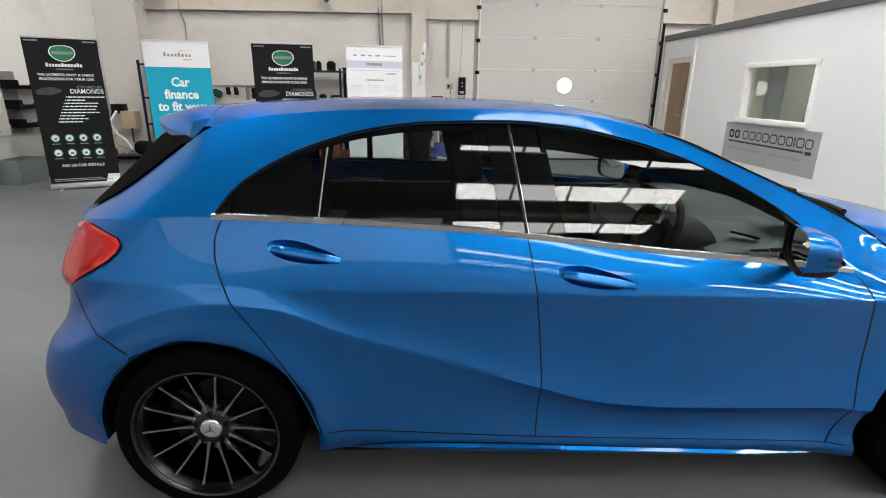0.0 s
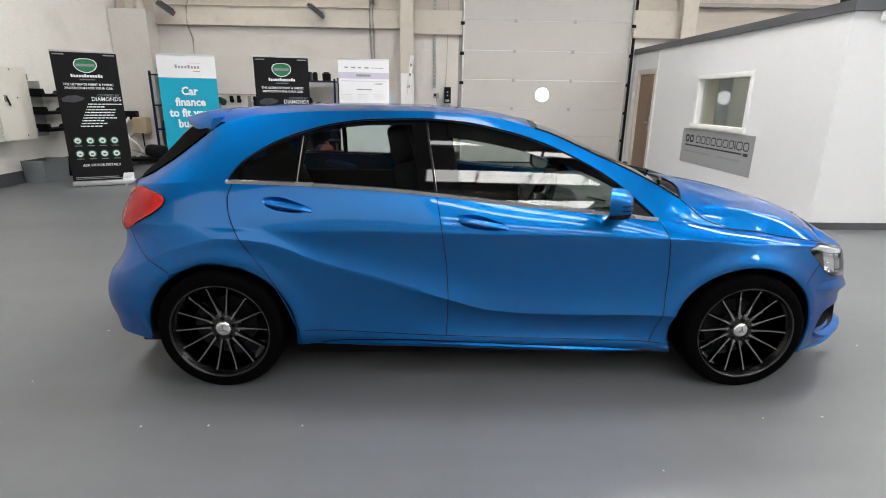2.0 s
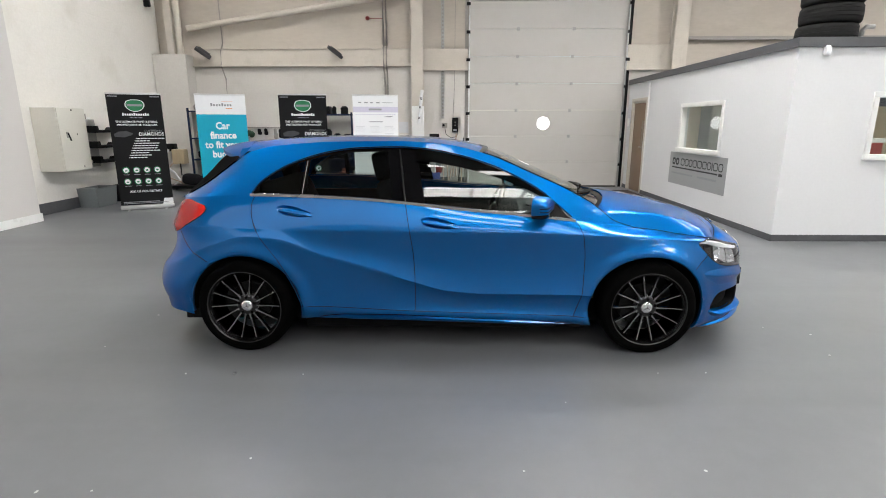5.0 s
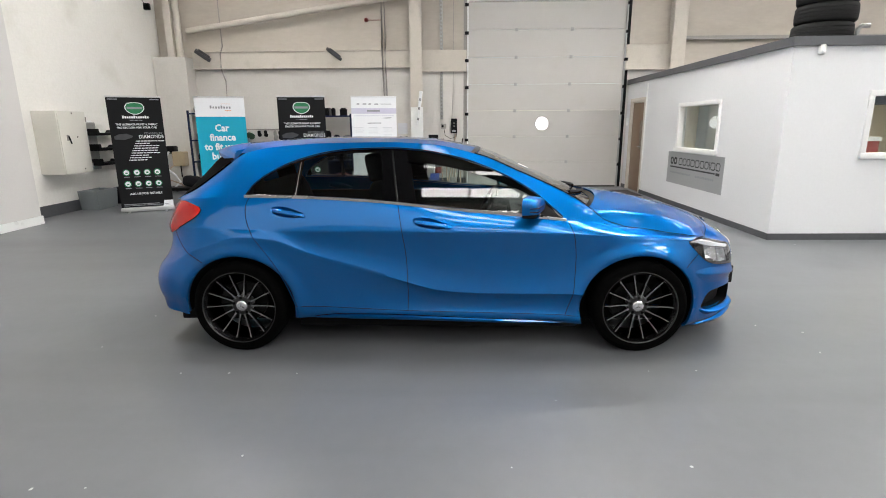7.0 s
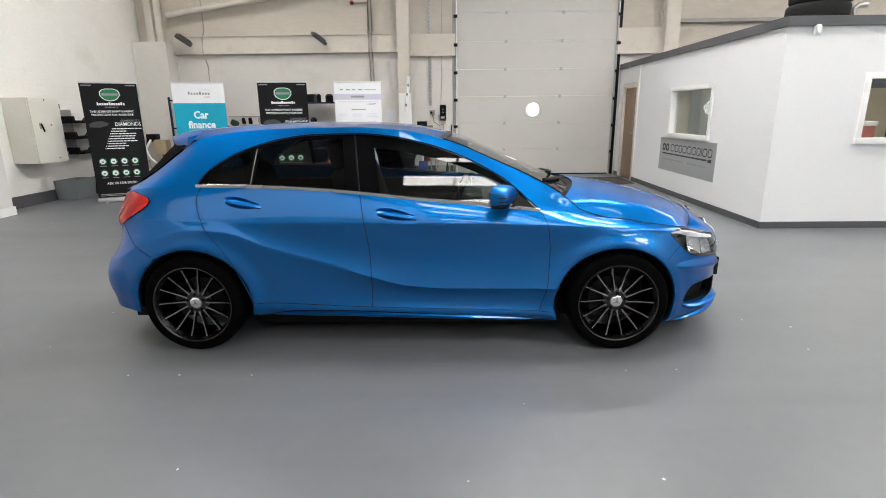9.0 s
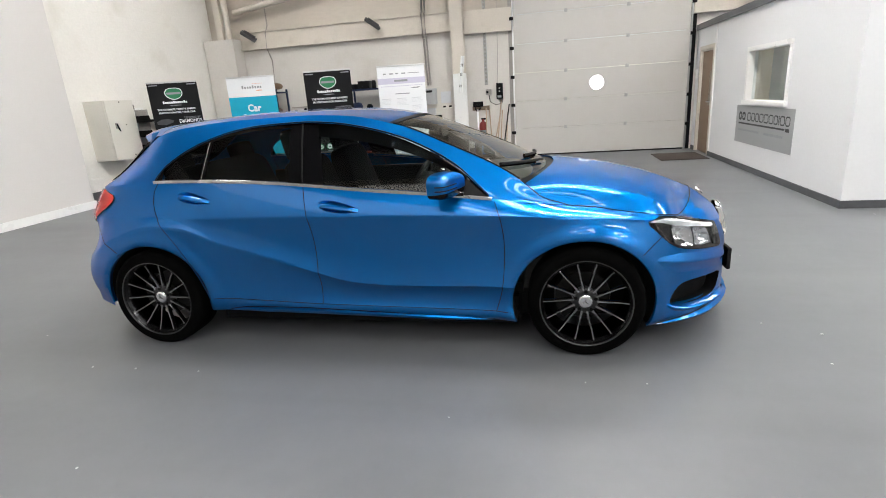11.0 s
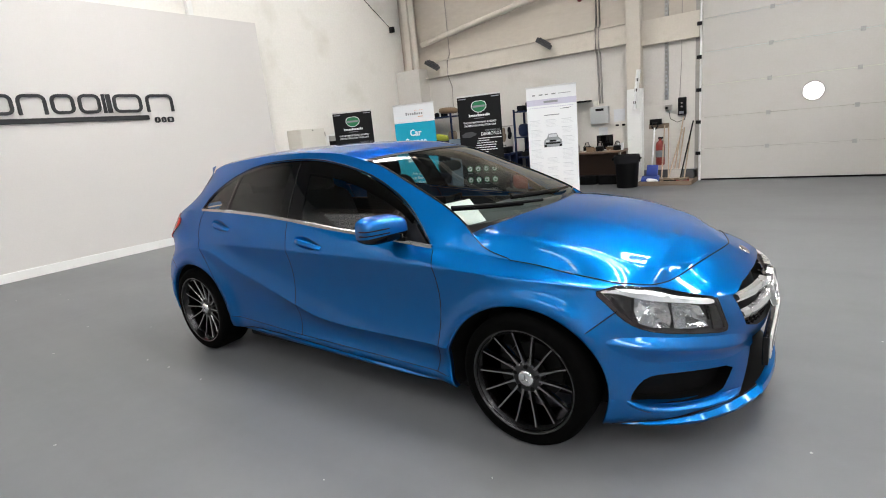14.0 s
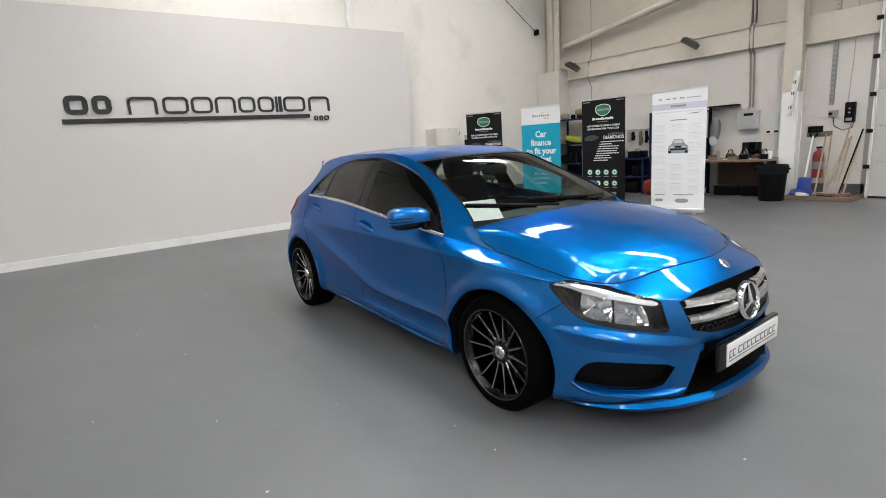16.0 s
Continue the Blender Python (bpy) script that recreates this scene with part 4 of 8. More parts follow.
blend = np.clip((2.16 - P[..., 0]) / 0.16, 0, 1) * np.clip((P[..., 0] - 0.04) / 0.1, 0, 1)
P[..., 1] += (basis(P) @ flat_fit + crown - P[..., 1]) * blend
CABIN = P
mid = (xs[:-1] + xs[1:]) / 2
CABIN_TREE = BVHTree.FromPolygons([Vector(q) for q in P.reshape(-1, 3)], [(i * len(xs) + j, i * len(xs) + j + 1, (i + 1) * len(xs) + j + 1, (i + 1) * len(xs) + j) for i in range(NQ - 1) for j in range(len(xs) - 1)])


def cabin_at(x, z):
    """The point of the side glass at a station and height."""
    hit = CABIN_TREE.ray_cast(Vector((x, -3, z)), Vector((0, 1, 0)))[0]
    return np.array(hit if hit is not None else cabin_point(x, z))


def panes(x0, x1, q0=0.0, q1=1.0, tuck=0.0, keep_frame=False):
    k = np.zeros((NQ - 1, len(xs) - 1), bool)
    qs = (np.arange(NQ - 1) + 0.5) / (NQ - 1)
    k[np.ix_((qs > q0) & (qs < q1), (mid > x0) & (mid < x1))] = True
    Q = CABIN.copy()
    Q[..., 1] += tuck
    return Q, k


for x0, x1, material, name in ((0.10, 0.39, M_PRIVACY, "quarter_glass"), (0.415, 1.0, M_PRIVACY, "rear_door_glass"), (1.215, 2.08, M_CLEAR, "front_door_glass")):
    Q, k = panes(x0, x1, 0, 0.925, 0.004)
    both(name, grid(Q, k), material, "dark tinted side glass" if material is M_PRIVACY else "clear side glass")
Q, k0 = panes(0, 3)
frame_keep = np.ones_like(k0)
for x0, x1 in ((0.10, 0.39), (0.415, 1.0), (1.215, 2.08)):
    frame_keep &= ~panes(x0, x1, 0, 0.925)[1]
both("window_frame", grid(CABIN, frame_keep), M_GLOSSBLACK, "gloss black window surround and centre pillar")
Q, k = panes(1.20, 2.06, 0.78, 1.0, 0.0)
Q[..., 1] -= 0.012 + 0.010 * (1 - np.linspace(0, 1, NQ))[:, None]
both("wind_deflector", grid(Q, k), M_SMOKE, "smoked wind deflector along the window top")
line = [(float(x), float(Z_LINES[4](x))) for x in np.linspace(0.05, 2.20, 40)]


def cabin_strip(pts, width, off, name, material, label=""):
    Pn = np.zeros((len(pts), 4, 3))
    for i, (x, z) in enumerate(pts):
        c = np.array(cabin_point(x, z))
        Pn[i] = [c + (0, 0.004, -width / 2), c + (0, -off, -width / 2 * 0.8), c + (0, -off, width / 2 * 0.8), c + (0, 0.004, width / 2)]
    return both(name, grid(Pn), material, label)


cabin_strip([(x, z - 0.002) for x, z in line], 0.022, 0.008, "waistline_moulding", M_SATIN, "bright satin waistline strip")
arc = [(x, z + 0.006) for x, z in [(float(t), float(DLO_Z(t))) for t in np.linspace(0.06, 2.18, 90)]]
cabin_strip(arc, 0.009, 0.005, "window_seal", M_BLACK)
for xb in (0.402,):
    zb = float(Z_LINES[4](xb))
    cabin_strip([(xb + 0.07 * (z - zb), z) for z in np.linspace(zb, float(DLO_Z(xb)) - 0.01, 8)], 0.004, 0.004, "divider_bar", M_BLACK)
    bar = grid(np.array([[np.array(cabin_point(xb + 0.07 * (z - zb) + d, z)) + (0, -0.006, 0) for d in (-0.0025, 0, 0.0025)] for z in np.linspace(zb, float(DLO_Z(xb)) - 0.012, 10)]))
    both("quarter_divider", bar, M_GREYSTEEL, "bright divider between the rear panes")

# joint between the two door frames on the centre pillar
# the gunmetal line paints the glint on the front frame's edge
for name, d0, d1, out, material in (("pillar_gap", -0.004, 0.004, 0.0035, M_BLACK), ("pillar_glint", 0.005, 0.007, 0.004, M_GUN)):
    zb = float(Z_LINES[4](1.085))
    bar = grid(np.array([[cabin_at(1.085 - 0.15 * (z - zb) + d, z) + (0, -out, 0) for d in (d0, (d0 + d1) / 2, d1)] for z in np.linspace(zb + 0.01, float(DLO_Z(1.05)) - 0.004, 12)]))
    both(name, bar, material)

# screen, roof, tail glass: between rail and middle line
MID_X = pchip((-0.52, -0.62), (-0.38, -0.55), (-0.25, -0.47), (-0.1, -0.37), (0.0, -0.10), (0.2, 0.15), (0.6, 0.60), (1.0, 1.0), (1.3, 1.31), (1.64, 1.70), (1.9, 1.985), (2.2, 2.33), (2.38, 2.53))
MID_Z = pchip((-0.52, 1.005), (-0.38, 1.09), (-0.25, 1.175), (-0.1, 1.285), (0.0, 1.392), (0.2, 1.414), (0.6, 1.431), (1.0, 1.427), (1.3, 1.409), (1.64, 1.332), (1.9, 1.214), (2.2, 1.062), (2.38, 0.968))


def roof_sheet(x0, x1, n, u0=0.0, m=21, lift=0.0):
    Q = np.zeros((n, 2 * m - 1, 3))
    for i, xr in enumerate(np.linspace(x0, x1, n)):
        for j, u in enumerate(np.linspace(-1, 1, 2 * m - 1)):
            a = abs(u)
            zr, zc = float(RAIL_Z(xr)), float(MID_Z(xr))
            Q[i, j] = (float(MID_X(xr)) + (xr - float(MID_X(xr))) * a**2, YC + u * float(RAIL_W(xr)), zc + (zr - zc) * a**2.4 + lift)
    return grid(Q)


part("roof_panel", roof_sheet(0.0, 1.60, 40), M_PAINT, car)
part("windscreen", roof_sheet(1.60, 2.345, 24), M_CLEAR, car, "clear laminated windscreen")
part("rear_window", roof_sheet(-0.46, 0.0, 14), M_TAILGLASS, car, "dark tinted tailgate glass")
fin = [[(float(MID_X(x)) + (x - float(MID_X(x))) * a**2 - 0.004, YC - a * float(RAIL_W(x)) - 0.003, float(MID_Z(x)) + (float(RAIL_Z(x)) - float(MID_Z(x))) * a**2.4 + 0.005) for a in np.linspace(0.60, 1.0, 9)] for x in np.linspace(-0.445, -0.07, 14)]
both("tailgate_fin", grid(np.array(fin)), mat("matt_black_fin", (0.003, 0.003, 0.003), 0.8, var=0.1, spec=0.02), "black fin beside the tailgate glass")
part("tailgate", roof_sheet(-0.52, -0.46, 4, lift=0.002), M_PAINT, car)
band = roof_sheet(1.575, 1.61, 3, lift=0.003)
part("header_seal", band, M_BLACK, car)
# screen edge seals
for s in (-1, 1):
    pts = [(x, YC + s * (float(RAIL_W(x)) - 0.004), float(RAIL_Z(x)) + 0.003) for x in np.linspace(1.6, 2.345, 24)]
    part("screen_seal", tube(pts, 0.0055, 6), M_BLACK, car)
# spoiler lip over the tail glass
Q = np.zeros((16, 31, 3))
for i, t in enumerate(np.linspace(0, 1, 9)):
    for j, u in enumerate(np.linspace(-1, 1, 31)):
        a = abs(u)
        x0, z0 = -0.10 + 0.10 * a**2, 1.392 - 0.062 * a**2.4
        tx, tz = -0.345 + 0.245 * a**3, 1.346 - 0.052 * a**3
        w = 0.53 - 0.028 * t
        Q[i, j] = (x0 + (tx - x0) * t, YC + u * w, z0 + (tz - z0) * t + 0.012 * math.sin(math.pi * t) + 0.002)
for i, t in enumerate(np.linspace(0, 1, 7)):
    for j, u in enumerate(np.linspace(-1, 1, 31)):
        a = abs(u)
        tx, tz = -0.345 + 0.245 * a**3, 1.346 - 0.052 * a**3
        Q[9 + i, j] = (tx + 0.006 + (0.18 + 0.0 * a) * t, YC + u * (0.50 - 0.01 * t), tz - 0.026 - 0.012 * t - 0.02 * a * t)
part("rear_spoiler", grid(Q), M_PAINT, car, "body-coloured roof spoiler")

cheek = [[(0.005, YC - 0.535, 1.362), (-0.06, YC - 0.530, 1.350), (-0.10, YC - 0.503, 1.297)], [(-0.03, YC - 0.537, 1.325), (-0.07, YC - 0.530, 1.314), (-0.10, YC - 0.504, 1.292)], [(-0.095, YC - 0.532, 1.268), (-0.105, YC - 0.526, 1.274), (-0.10, YC - 0.501, 1.282)], [(-0.085, YC - 0.49, 1.262), (-0.095, YC - 0.48, 1.268), (-0.09, YC - 0.46, 1.278)]]
both("spoiler_cheek", grid(np.array(cheek)), M_PAINT, smooth=60)
# bonnet
HOOD_Z = pchip((2.40, 1.01), (2.58, 0.998), (2.81, 0.966), (3.04, 0.918), (3.22, 0.866), (3.33, 0.822), (3.40, 0.790))


def hood_edge(x):
    """Half width and height of the bonnet's edge at a station."""
    return (float(ring_w(4, x)), float(Z_LINES[4](x))) if x > 2.60 else (float(RAIL_W(x)), float(RAIL_Z(x)))


# the crease along each side of the bonnet: half width and height; it runs inwards to the front edge
CREASE_W = pchip((2.30, 0.705), (2.36, 0.70), (2.56, 0.668), (2.77, 0.660), (2.96, 0.636), (3.10, 0.585), (3.20, 0.515), (3.295, 0.39), (3.42, 0.10))
CREASE_Z = pchip((2.30, 0.985), (2.36, 0.972), (2.56, 0.943), (2.77, 0.915), (2.96, 0.876), (3.10, 0.840), (3.20, 0.803), (3.295, 0.768), (3.42, 0.74))
hood_xs = np.concatenate([np.linspace(2.35, 3.05, 34)[:-1], np.linspace(3.05, 3.399, 40)])


def bonnet(x, u):
    """A gently arched top between two creases, with a steep facet down to each shut line."""
    w, zr = hood_edge(x)
    xc = x + 0.19 * max(0.0, 1 - max(0.0, x - 2.35) / 0.98) ** 1.5 * (1 - u * u)
    y = abs(u) * w
    top, yk, zk = float(HOOD_Z(xc)), float(CREASE_W(xc)), float(CREASE_Z(xc))
    f = min(1.0, max(0.0, (w - yk - 0.005) / 0.05))
    yk, zk = max(0.001, w + (yk - w) * f), zr + (zk - zr) * f
    z = top - (top - zk) * (y / yk) ** 2.1
    if f:
        slope = max(0.0, zk - zr) / (w - yk)
        side, soft = zr + (w - y) * slope, 0.02
        h = min(1.0, max(0.0, 0.5 + 0.5 * (side - z) / soft))
        share = min(1.0, max(0.0, (zk - zr - 0.01) / 0.03))
        z += share * (side + (z - side) * h - soft * h * (1 - h) - z)
    # under the screen the panel dips towards its corners
    dip = min(1.0, max(0.0, (2.62 - xc) / 0.15))
    z -= dip * max(0.0, z - top + 0.060 * (y / 0.66) ** 2.2)
    return (xc, YC + u * w, z if y < w - 1e-6 else zr)


hood_us = np.array(sorted([s * q for q in (*np.linspace(0.05, 0.80, 16), *np.linspace(0.82, 0.995, 22), 1.0) for s in (-1, 1)] + [0.0]))
HOOD = np.array([[bonnet(x, u) for u in hood_us] for x in hood_xs])
ease = 0.3 + np.clip((HOOD[1:-1, 1:-1, 0] - 2.95) / 0.2, 0, 1) * 0.6
mid = HOOD[1:-1, 1:-1]
for _ in range(26):
    # the pressed edges are rounded, most of all towards the nose
    total, weight = 0.0, 0.0
    for near in (HOOD[:-2, 1:-1], HOOD[2:, 1:-1], HOOD[1:-1, :-2], HOOD[1:-1, 2:]):
        k = 1 / (np.hypot(near[..., 0] - mid[..., 0], near[..., 1] - mid[..., 1]) + 0.002) ** 2
        total, weight = total + near[..., 2] * k, weight + k
    mid[..., 2] += (total / weight - mid[..., 2]) * ease
part("bonnet", grid(HOOD), M_PAINT, car, "long bonnet with a crease along each edge", 60)
edge = [Vector((x, YC - hood_edge(x)[0], hood_edge(x)[1] + 0.0015)) for x in hood_xs]
edge += [Vector((e.x, 2 * YC - e.y, e.z)) for e in edge[::-1]]
part("bonnet_gap", tube(edge, 0.003, 6), M_BLACK, car, "dark shut line round the bonnet")
# scuttle and wipers
Q = []
for u in np.linspace(-1, 1, 41):
    a = abs(u)
    xr = 2.343
    base = np.array((float(MID_X(xr)) + (xr - float(MID_X(xr))) * a**2, YC + u * 0.68, float(MID_Z(xr)) + (float(RAIL_Z(xr)) - float(MID_Z(xr))) * a**2.4 - 0.004))
    hd = np.array(bonnet(2.35, u)) + (0.0, 0, -0.012)
    Q.append([base, base * 0.6 + hd * 0.4 + (0, 0, -0.006), hd, hd + (0.03, 0, -0.03)])
part("scuttle", grid(np.array(Q)), M_BLACK, car, "black plastic scuttle under the screen")
for y0, y1, lift in ((1.32, 0.62, 0.0), (0.78, 0.20, 0.0)):
    pts = []
    for t in np.linspace(0, 1, 12):
        y = y0 + (y1 - y0) * t
        a = abs(y - YC) / 0.66
        xr = 2.325 - 0.09 * t
        pts.append((float(MID_X(xr)) + (xr - float(MID_X(xr))) * a**2, y, float(MID_Z(xr)) + (float(RAIL_Z(xr)) - float(MID_Z(xr))) * a**2.4 + 0.022))
    wiper = part("wiper", tube(pts, 0.009, 6), M_BLACK, car)
    part("wiper_blade", tube([(p[0], p[1], p[2] - 0.014) for p in pts[3:]], 0.006, 6), M_RUBBER, wiper)

# shut lines
for seam, z0, z1 in ((SEAM_R, 0.325, 1.05), (SEAM_M, 0.292, 1.005), (SEAM_F, 0.26, 0.898)):
    both("shut_line", strip([(float(seam(z)), z) for z in np.linspace(z0, z1, 14)], SIDE, 0.005, 0.0012, 0.006), M_BLACK)
both("shut_line", strip([(float(x), float(Z_LINES[1](x)) + 0.002) for x in np.linspace(0.39, 2.29, 16)], SIDE, 0.0045, 0.0012, 0.006), M_BLACK)
both("door_edge", strip([(float(SEAM_R(z)) - 0.006, z) for z in np.linspace(0.33, 1.05, 20)], SIDE, 0.007, 0.0026, 0.005), M_PAINT, "rolled edge of the rear door opening", 60)
both("skirt_groove", strip([(0.50, 0.243), (0.58, 0.258), (0.68, 0.266), (0.98, 0.266), (1.29, 0.254), (1.75, 0.231), (2.2, 0.204)], SIDE, 0.006, 0.002, 0.006), M_BLACK)
both("skirt_blade", strip([(0.50, 0.236), (0.68, 0.249), (0.98, 0.247), (1.29, 0.237), (1.75, 0.219), (2.2, 0.200)], SIDE, 0.030, 0.016, 0.018, taper=0.25), M_PAINT)
both("shut_line", strip([(2.99, 0.585), (3.045, 0.628), (3.10, 0.672)], SIDE, 0.005, 0.001, 0.005, 14), M_BLACK)


def shelf(pts, view, section, n=40, ends=0.15):
    """A moulding along a line on the body; its section lists height over the line and standing-off."""
    pts = np.array(pts, float)
    d = np.r_[0, np.cumsum(np.hypot(*np.diff(pts, axis=0).T))]
    fx, fz = pchip(*zip(d, pts[:, 0])), pchip(*zip(d, pts[:, 1]))
    P = []
    for s in np.linspace(0, d[-1], n):
        f = min(1.0, (s + 0.002) / ends, (d[-1] - s + 0.002) / ends) ** 0.7
        row = []
        for up, off in section:
            p, no = on_body(float(fx(s)), float(fz(s)) + up * (0.4 + 0.6 * f), view)
            row.append(list(p + no * (off * f - 0.0015 * (1 - f))))
        P.append(row)
    return grid(np.array(P))


both("bumper_ridge", shelf([(2.47, 0.541), (2.567, 0.523), (2.66, 0.513), (2.765, 0.502), (2.915, 0.484), (3.06, 0.466), (3.15, 0.454)], CORNER, ((0.052, -0.002), (0.034, 0.006), (0.012, 0.018), (0.003, 0.021), (-0.004, 0.019), (-0.012, 0.013), (-0.04, 0.003), (-0.07, -0.002))), M_PAINT)
both("vent_lip", shelf([(2.55, 0.282), (2.60, 0.264), (2.68, 0.254), (2.76, 0.251), (2.86, 0.252), (2.96, 0.258), (3.07, 0.256)], CORNER, ((0.012, -0.025), (0.006, 0.004), (0.0, 0.026), (-0.006, 0.034), (-0.014, 0.034), (-0.026, 0.018), (-0.04, -0.002)), ends=0.10), M_PAINT)
both("splitter_groove", strip([(-0.78, 0.160), (-0.70, 0.176), (-0.62, 0.201), (-0.52, 0.216), (-0.40, 0.216)], FRONT, 0.010, 0.003, 0.006, 30), M_BLACK)

both("shut_line", strip([(-0.445, 0.822), (-0.425, 0.78), (-0.38, 0.729), (-0.295, 0.675), (-0.216, 0.631)], SIDE, 0.006, 0.001, 0.005, 24), M_BLACK)

# wheel arches: returned edge and dark liner
for i, (hx, hz) in enumerate(HUBS):
    arcs = []
    for ang in np.linspace(radians(-30), radians(210), 70):
        x, z = arch_point(i, ang)
        if z < float(Z_LINES[0](x)):
            continue
        hit, _ = on_body(x, z + 0.004, SIDE)
        y = hit.y
        (x1, z1), (x2, z2) = arch_point(i, ang, 0.006), arch_point(i, ang, 0.004)
        arcs.append([(x, y - 0.001, z), (x1, y + 0.004, z1), (x2, y + 0.03, z2)])
    both("arch_lip", grid(np.array(arcs)), M_PAINT)
    liner = [[(a[2][0], a[2][1], a[2][2]), (a[2][0], a[2][1] + 0.34, a[2][2])] for a in arcs]
    both("wheel_arch_liner", grid(np.array(liner)), M_TRIM)
part("underbody", prism([(-0.55, YC - 0.6), (2.3, YC - 0.6), (3.05, YC - 0.58), (3.3, YC - 0.35), (3.3, YC + 0.35), (3.05, YC + 0.58), (2.3, YC + 0.6), (-0.55, YC + 0.6)], 0.135, 0.30, "xy"), M_BLACK, car)
part("floor_pan", box(0.36, 2.33, YC - 0.72, YC + 0.72, 0.12, 0.30, 0.02), M_BLACK, car)

# lamps
for s in (0, 1):

    def lamp_part(name, bm, material, parent, label="", smooth=40):
        if s:
            o = mirrored(bm)
            bm.free()
            bm = o
        return part(name, bm, material, parent, label, smooth)

    lamp = lamp_part("headlight", well(HEADLIGHT, CORNER, 0.10, 0.86), M_HOUSING, car, "clear headlight with chrome reflectors")
    lamp_part("lamp_lens", patch(HEADLIGHT, CORNER, 0.002, 0.0, 0.012), M_LENS, lamp, "", 120)
    rim = [on_body(a, z, CORNER) for a, z in HEADLIGHT + HEADLIGHT[:1]]
    lamp_part("lamp_edge", tube([p - no * 0.001 for p, no in rim], 0.0025, 6), M_BLACK, lamp)
    brow = [(2.458, 0.744), (2.50, 0.757), (2.55, 0.763), (2.60, 0.763), (2.70, 0.738), (2.775, 0.715), (2.86, 0.697), (2.938, 0.677), (2.944, 0.660), (2.90, 0.662), (2.817, 0.679), (2.694, 0.699), (2.60, 0.719), (2.535, 0.741)]
    lamp_part("running_light", patch(under_edge(rounded(brow, 1), CORNER, 0.007), CORNER, -0.010, 0.008, 0.02), M_BROW, lamp, "bright frosted brow strip")
    for dish, deep in (([(2.605, 0.712), (2.69, 0.694), (2.735, 0.685), (2.742, 0.63), (2.735, 0.583), (2.66, 0.592), (2.61, 0.612), (2.598, 0.66)], 0.055), ([(2.75, 0.680), (2.82, 0.668), (2.868, 0.655), (2.892, 0.61), (2.90, 0.568), (2.83, 0.568), (2.752, 0.580), (2.748, 0.63)], 0.05), ([(2.515, 0.728), (2.55, 0.728), (2.59, 0.708), (2.585, 0.66), (2.585, 0.622), (2.545, 0.655), (2.515, 0.692)], 0.03)):
        ca, cz = np.mean([d[0] for d in dish]), np.mean([d[1] for d in dish])
        rings = []
        for f in (1.0, 0.86, 0.62, 0.34, 0.04):
            rings.append([list(on_body(ca + (a - ca) * f, cz + (z - cz) * f, CORNER)[0] + Vector(CORNER[2]) * (0.022 + deep * (1 - f * f))) for a, z in dish + dish[:1]])
        lamp_part("reflector", grid(np.array(rings)), M_CHROME if deep > 0.04 else M_HUBDARK, lamp, "faceted chrome reflector" if deep > 0.04 else "dark indicator chamber", 12)
    for ca, cz in ((2.672, 0.640), (2.825, 0.618)):
        c, _ = on_body(ca, cz, CORNER)
        bulb = lathe([(0.0005, 0.016), (0.009, 0.012), (0.012, 0.0), (0.012, -0.05)], 14)
        bulb.transform(Matrix.Translation(c + Vector(CORNER[2]) * 0.040) @ Vector((0.62, -0.76, 0.12)).to_track_quat("Z", "Y").to_matrix().to_4x4())
        lamp_part("bulb", bulb, M_LENS, lamp)
    lamp_part("lamp_bezel", patch([(2.912, 0.655), (2.948, 0.652), (2.962, 0.606), (2.980, 0.550), (2.925, 0.556)], CORNER, -0.012, 0.010, 0.03), M_GLOSSBLACK, lamp)
    v = lamp_part("bumper_vent", well(VENT, CORNER, 0.07, 0.96), M_BLACK, car, "black bumper side intake")
    edge = [on_body(a, z, CORNER) for a, z in VENT[-4:] + VENT[:1]]
    TAIL_LAMP = rounded([(-0.40, 1.022), (-0.31, 1.002), (-0.238, 0.978), (-0.258, 0.932), (-0.36, 0.872), (-0.46, 0.815), (-0.545, 0.79), (-0.56, 0.88), (-0.50, 0.985)], 1)
    tl = lamp_part("tail_light", patch(TAIL_LAMP, SIDE, 0.009, 0.010, 0.012), M_RED, car, "glossy red wraparound tail light")
    rim = [on_body(a, z, SIDE) for a, z in TAIL_LAMP + TAIL_LAMP[:1]]
    lamp_part("lamp_edge", tube([p + no * 0.004 for p, no in rim], 0.004, 6), M_GLOSSBLACK, tl)

    # door handles in their cups
    for x0, x1, z0, z1 in HANDLES:
        cup = cup_outline(x0, x1, z0, z1)
        ca, cz = np.mean([c[0] for c in cup]), np.mean([c[1] for c in cup])
        rings = []
        for f in (1.0, 0.97, 0.9, 0.78, 0.6, 0.4, 0.2, 0.02):
            ring = []
            for a, z in cup + cup[:1]:
                q, no = on_body(ca + (a - ca) * f, cz + (z - cz) * f, SIDE)
                ring.append(list(q - no * (0.019 * (1 - f**3) - 0.0005)))
            rings.append(ring)
        h = lamp_part("door_handle", grid(np.array(rings)), M_PAINT, car, "body-coloured pull handle in a scooped cup", 60)
        bar = []
        for t in np.linspace(0, 1, 24):
            x, z = x0 + 0.008 + (x1 - x0 - 0.010) * t, z0 - 0.016 + (z1 - z0 + 0.002) * t
            q, no = on_body(x, z, SIDE)
            rise = 0.006 + 0.018 * min(1.0, math.sin(math.pi * t) * 1.9)
            half = 0.010 + 0.007 * math.sin(math.pi * min(1.0, 0.1 + 0.86 * t)) ** 0.6
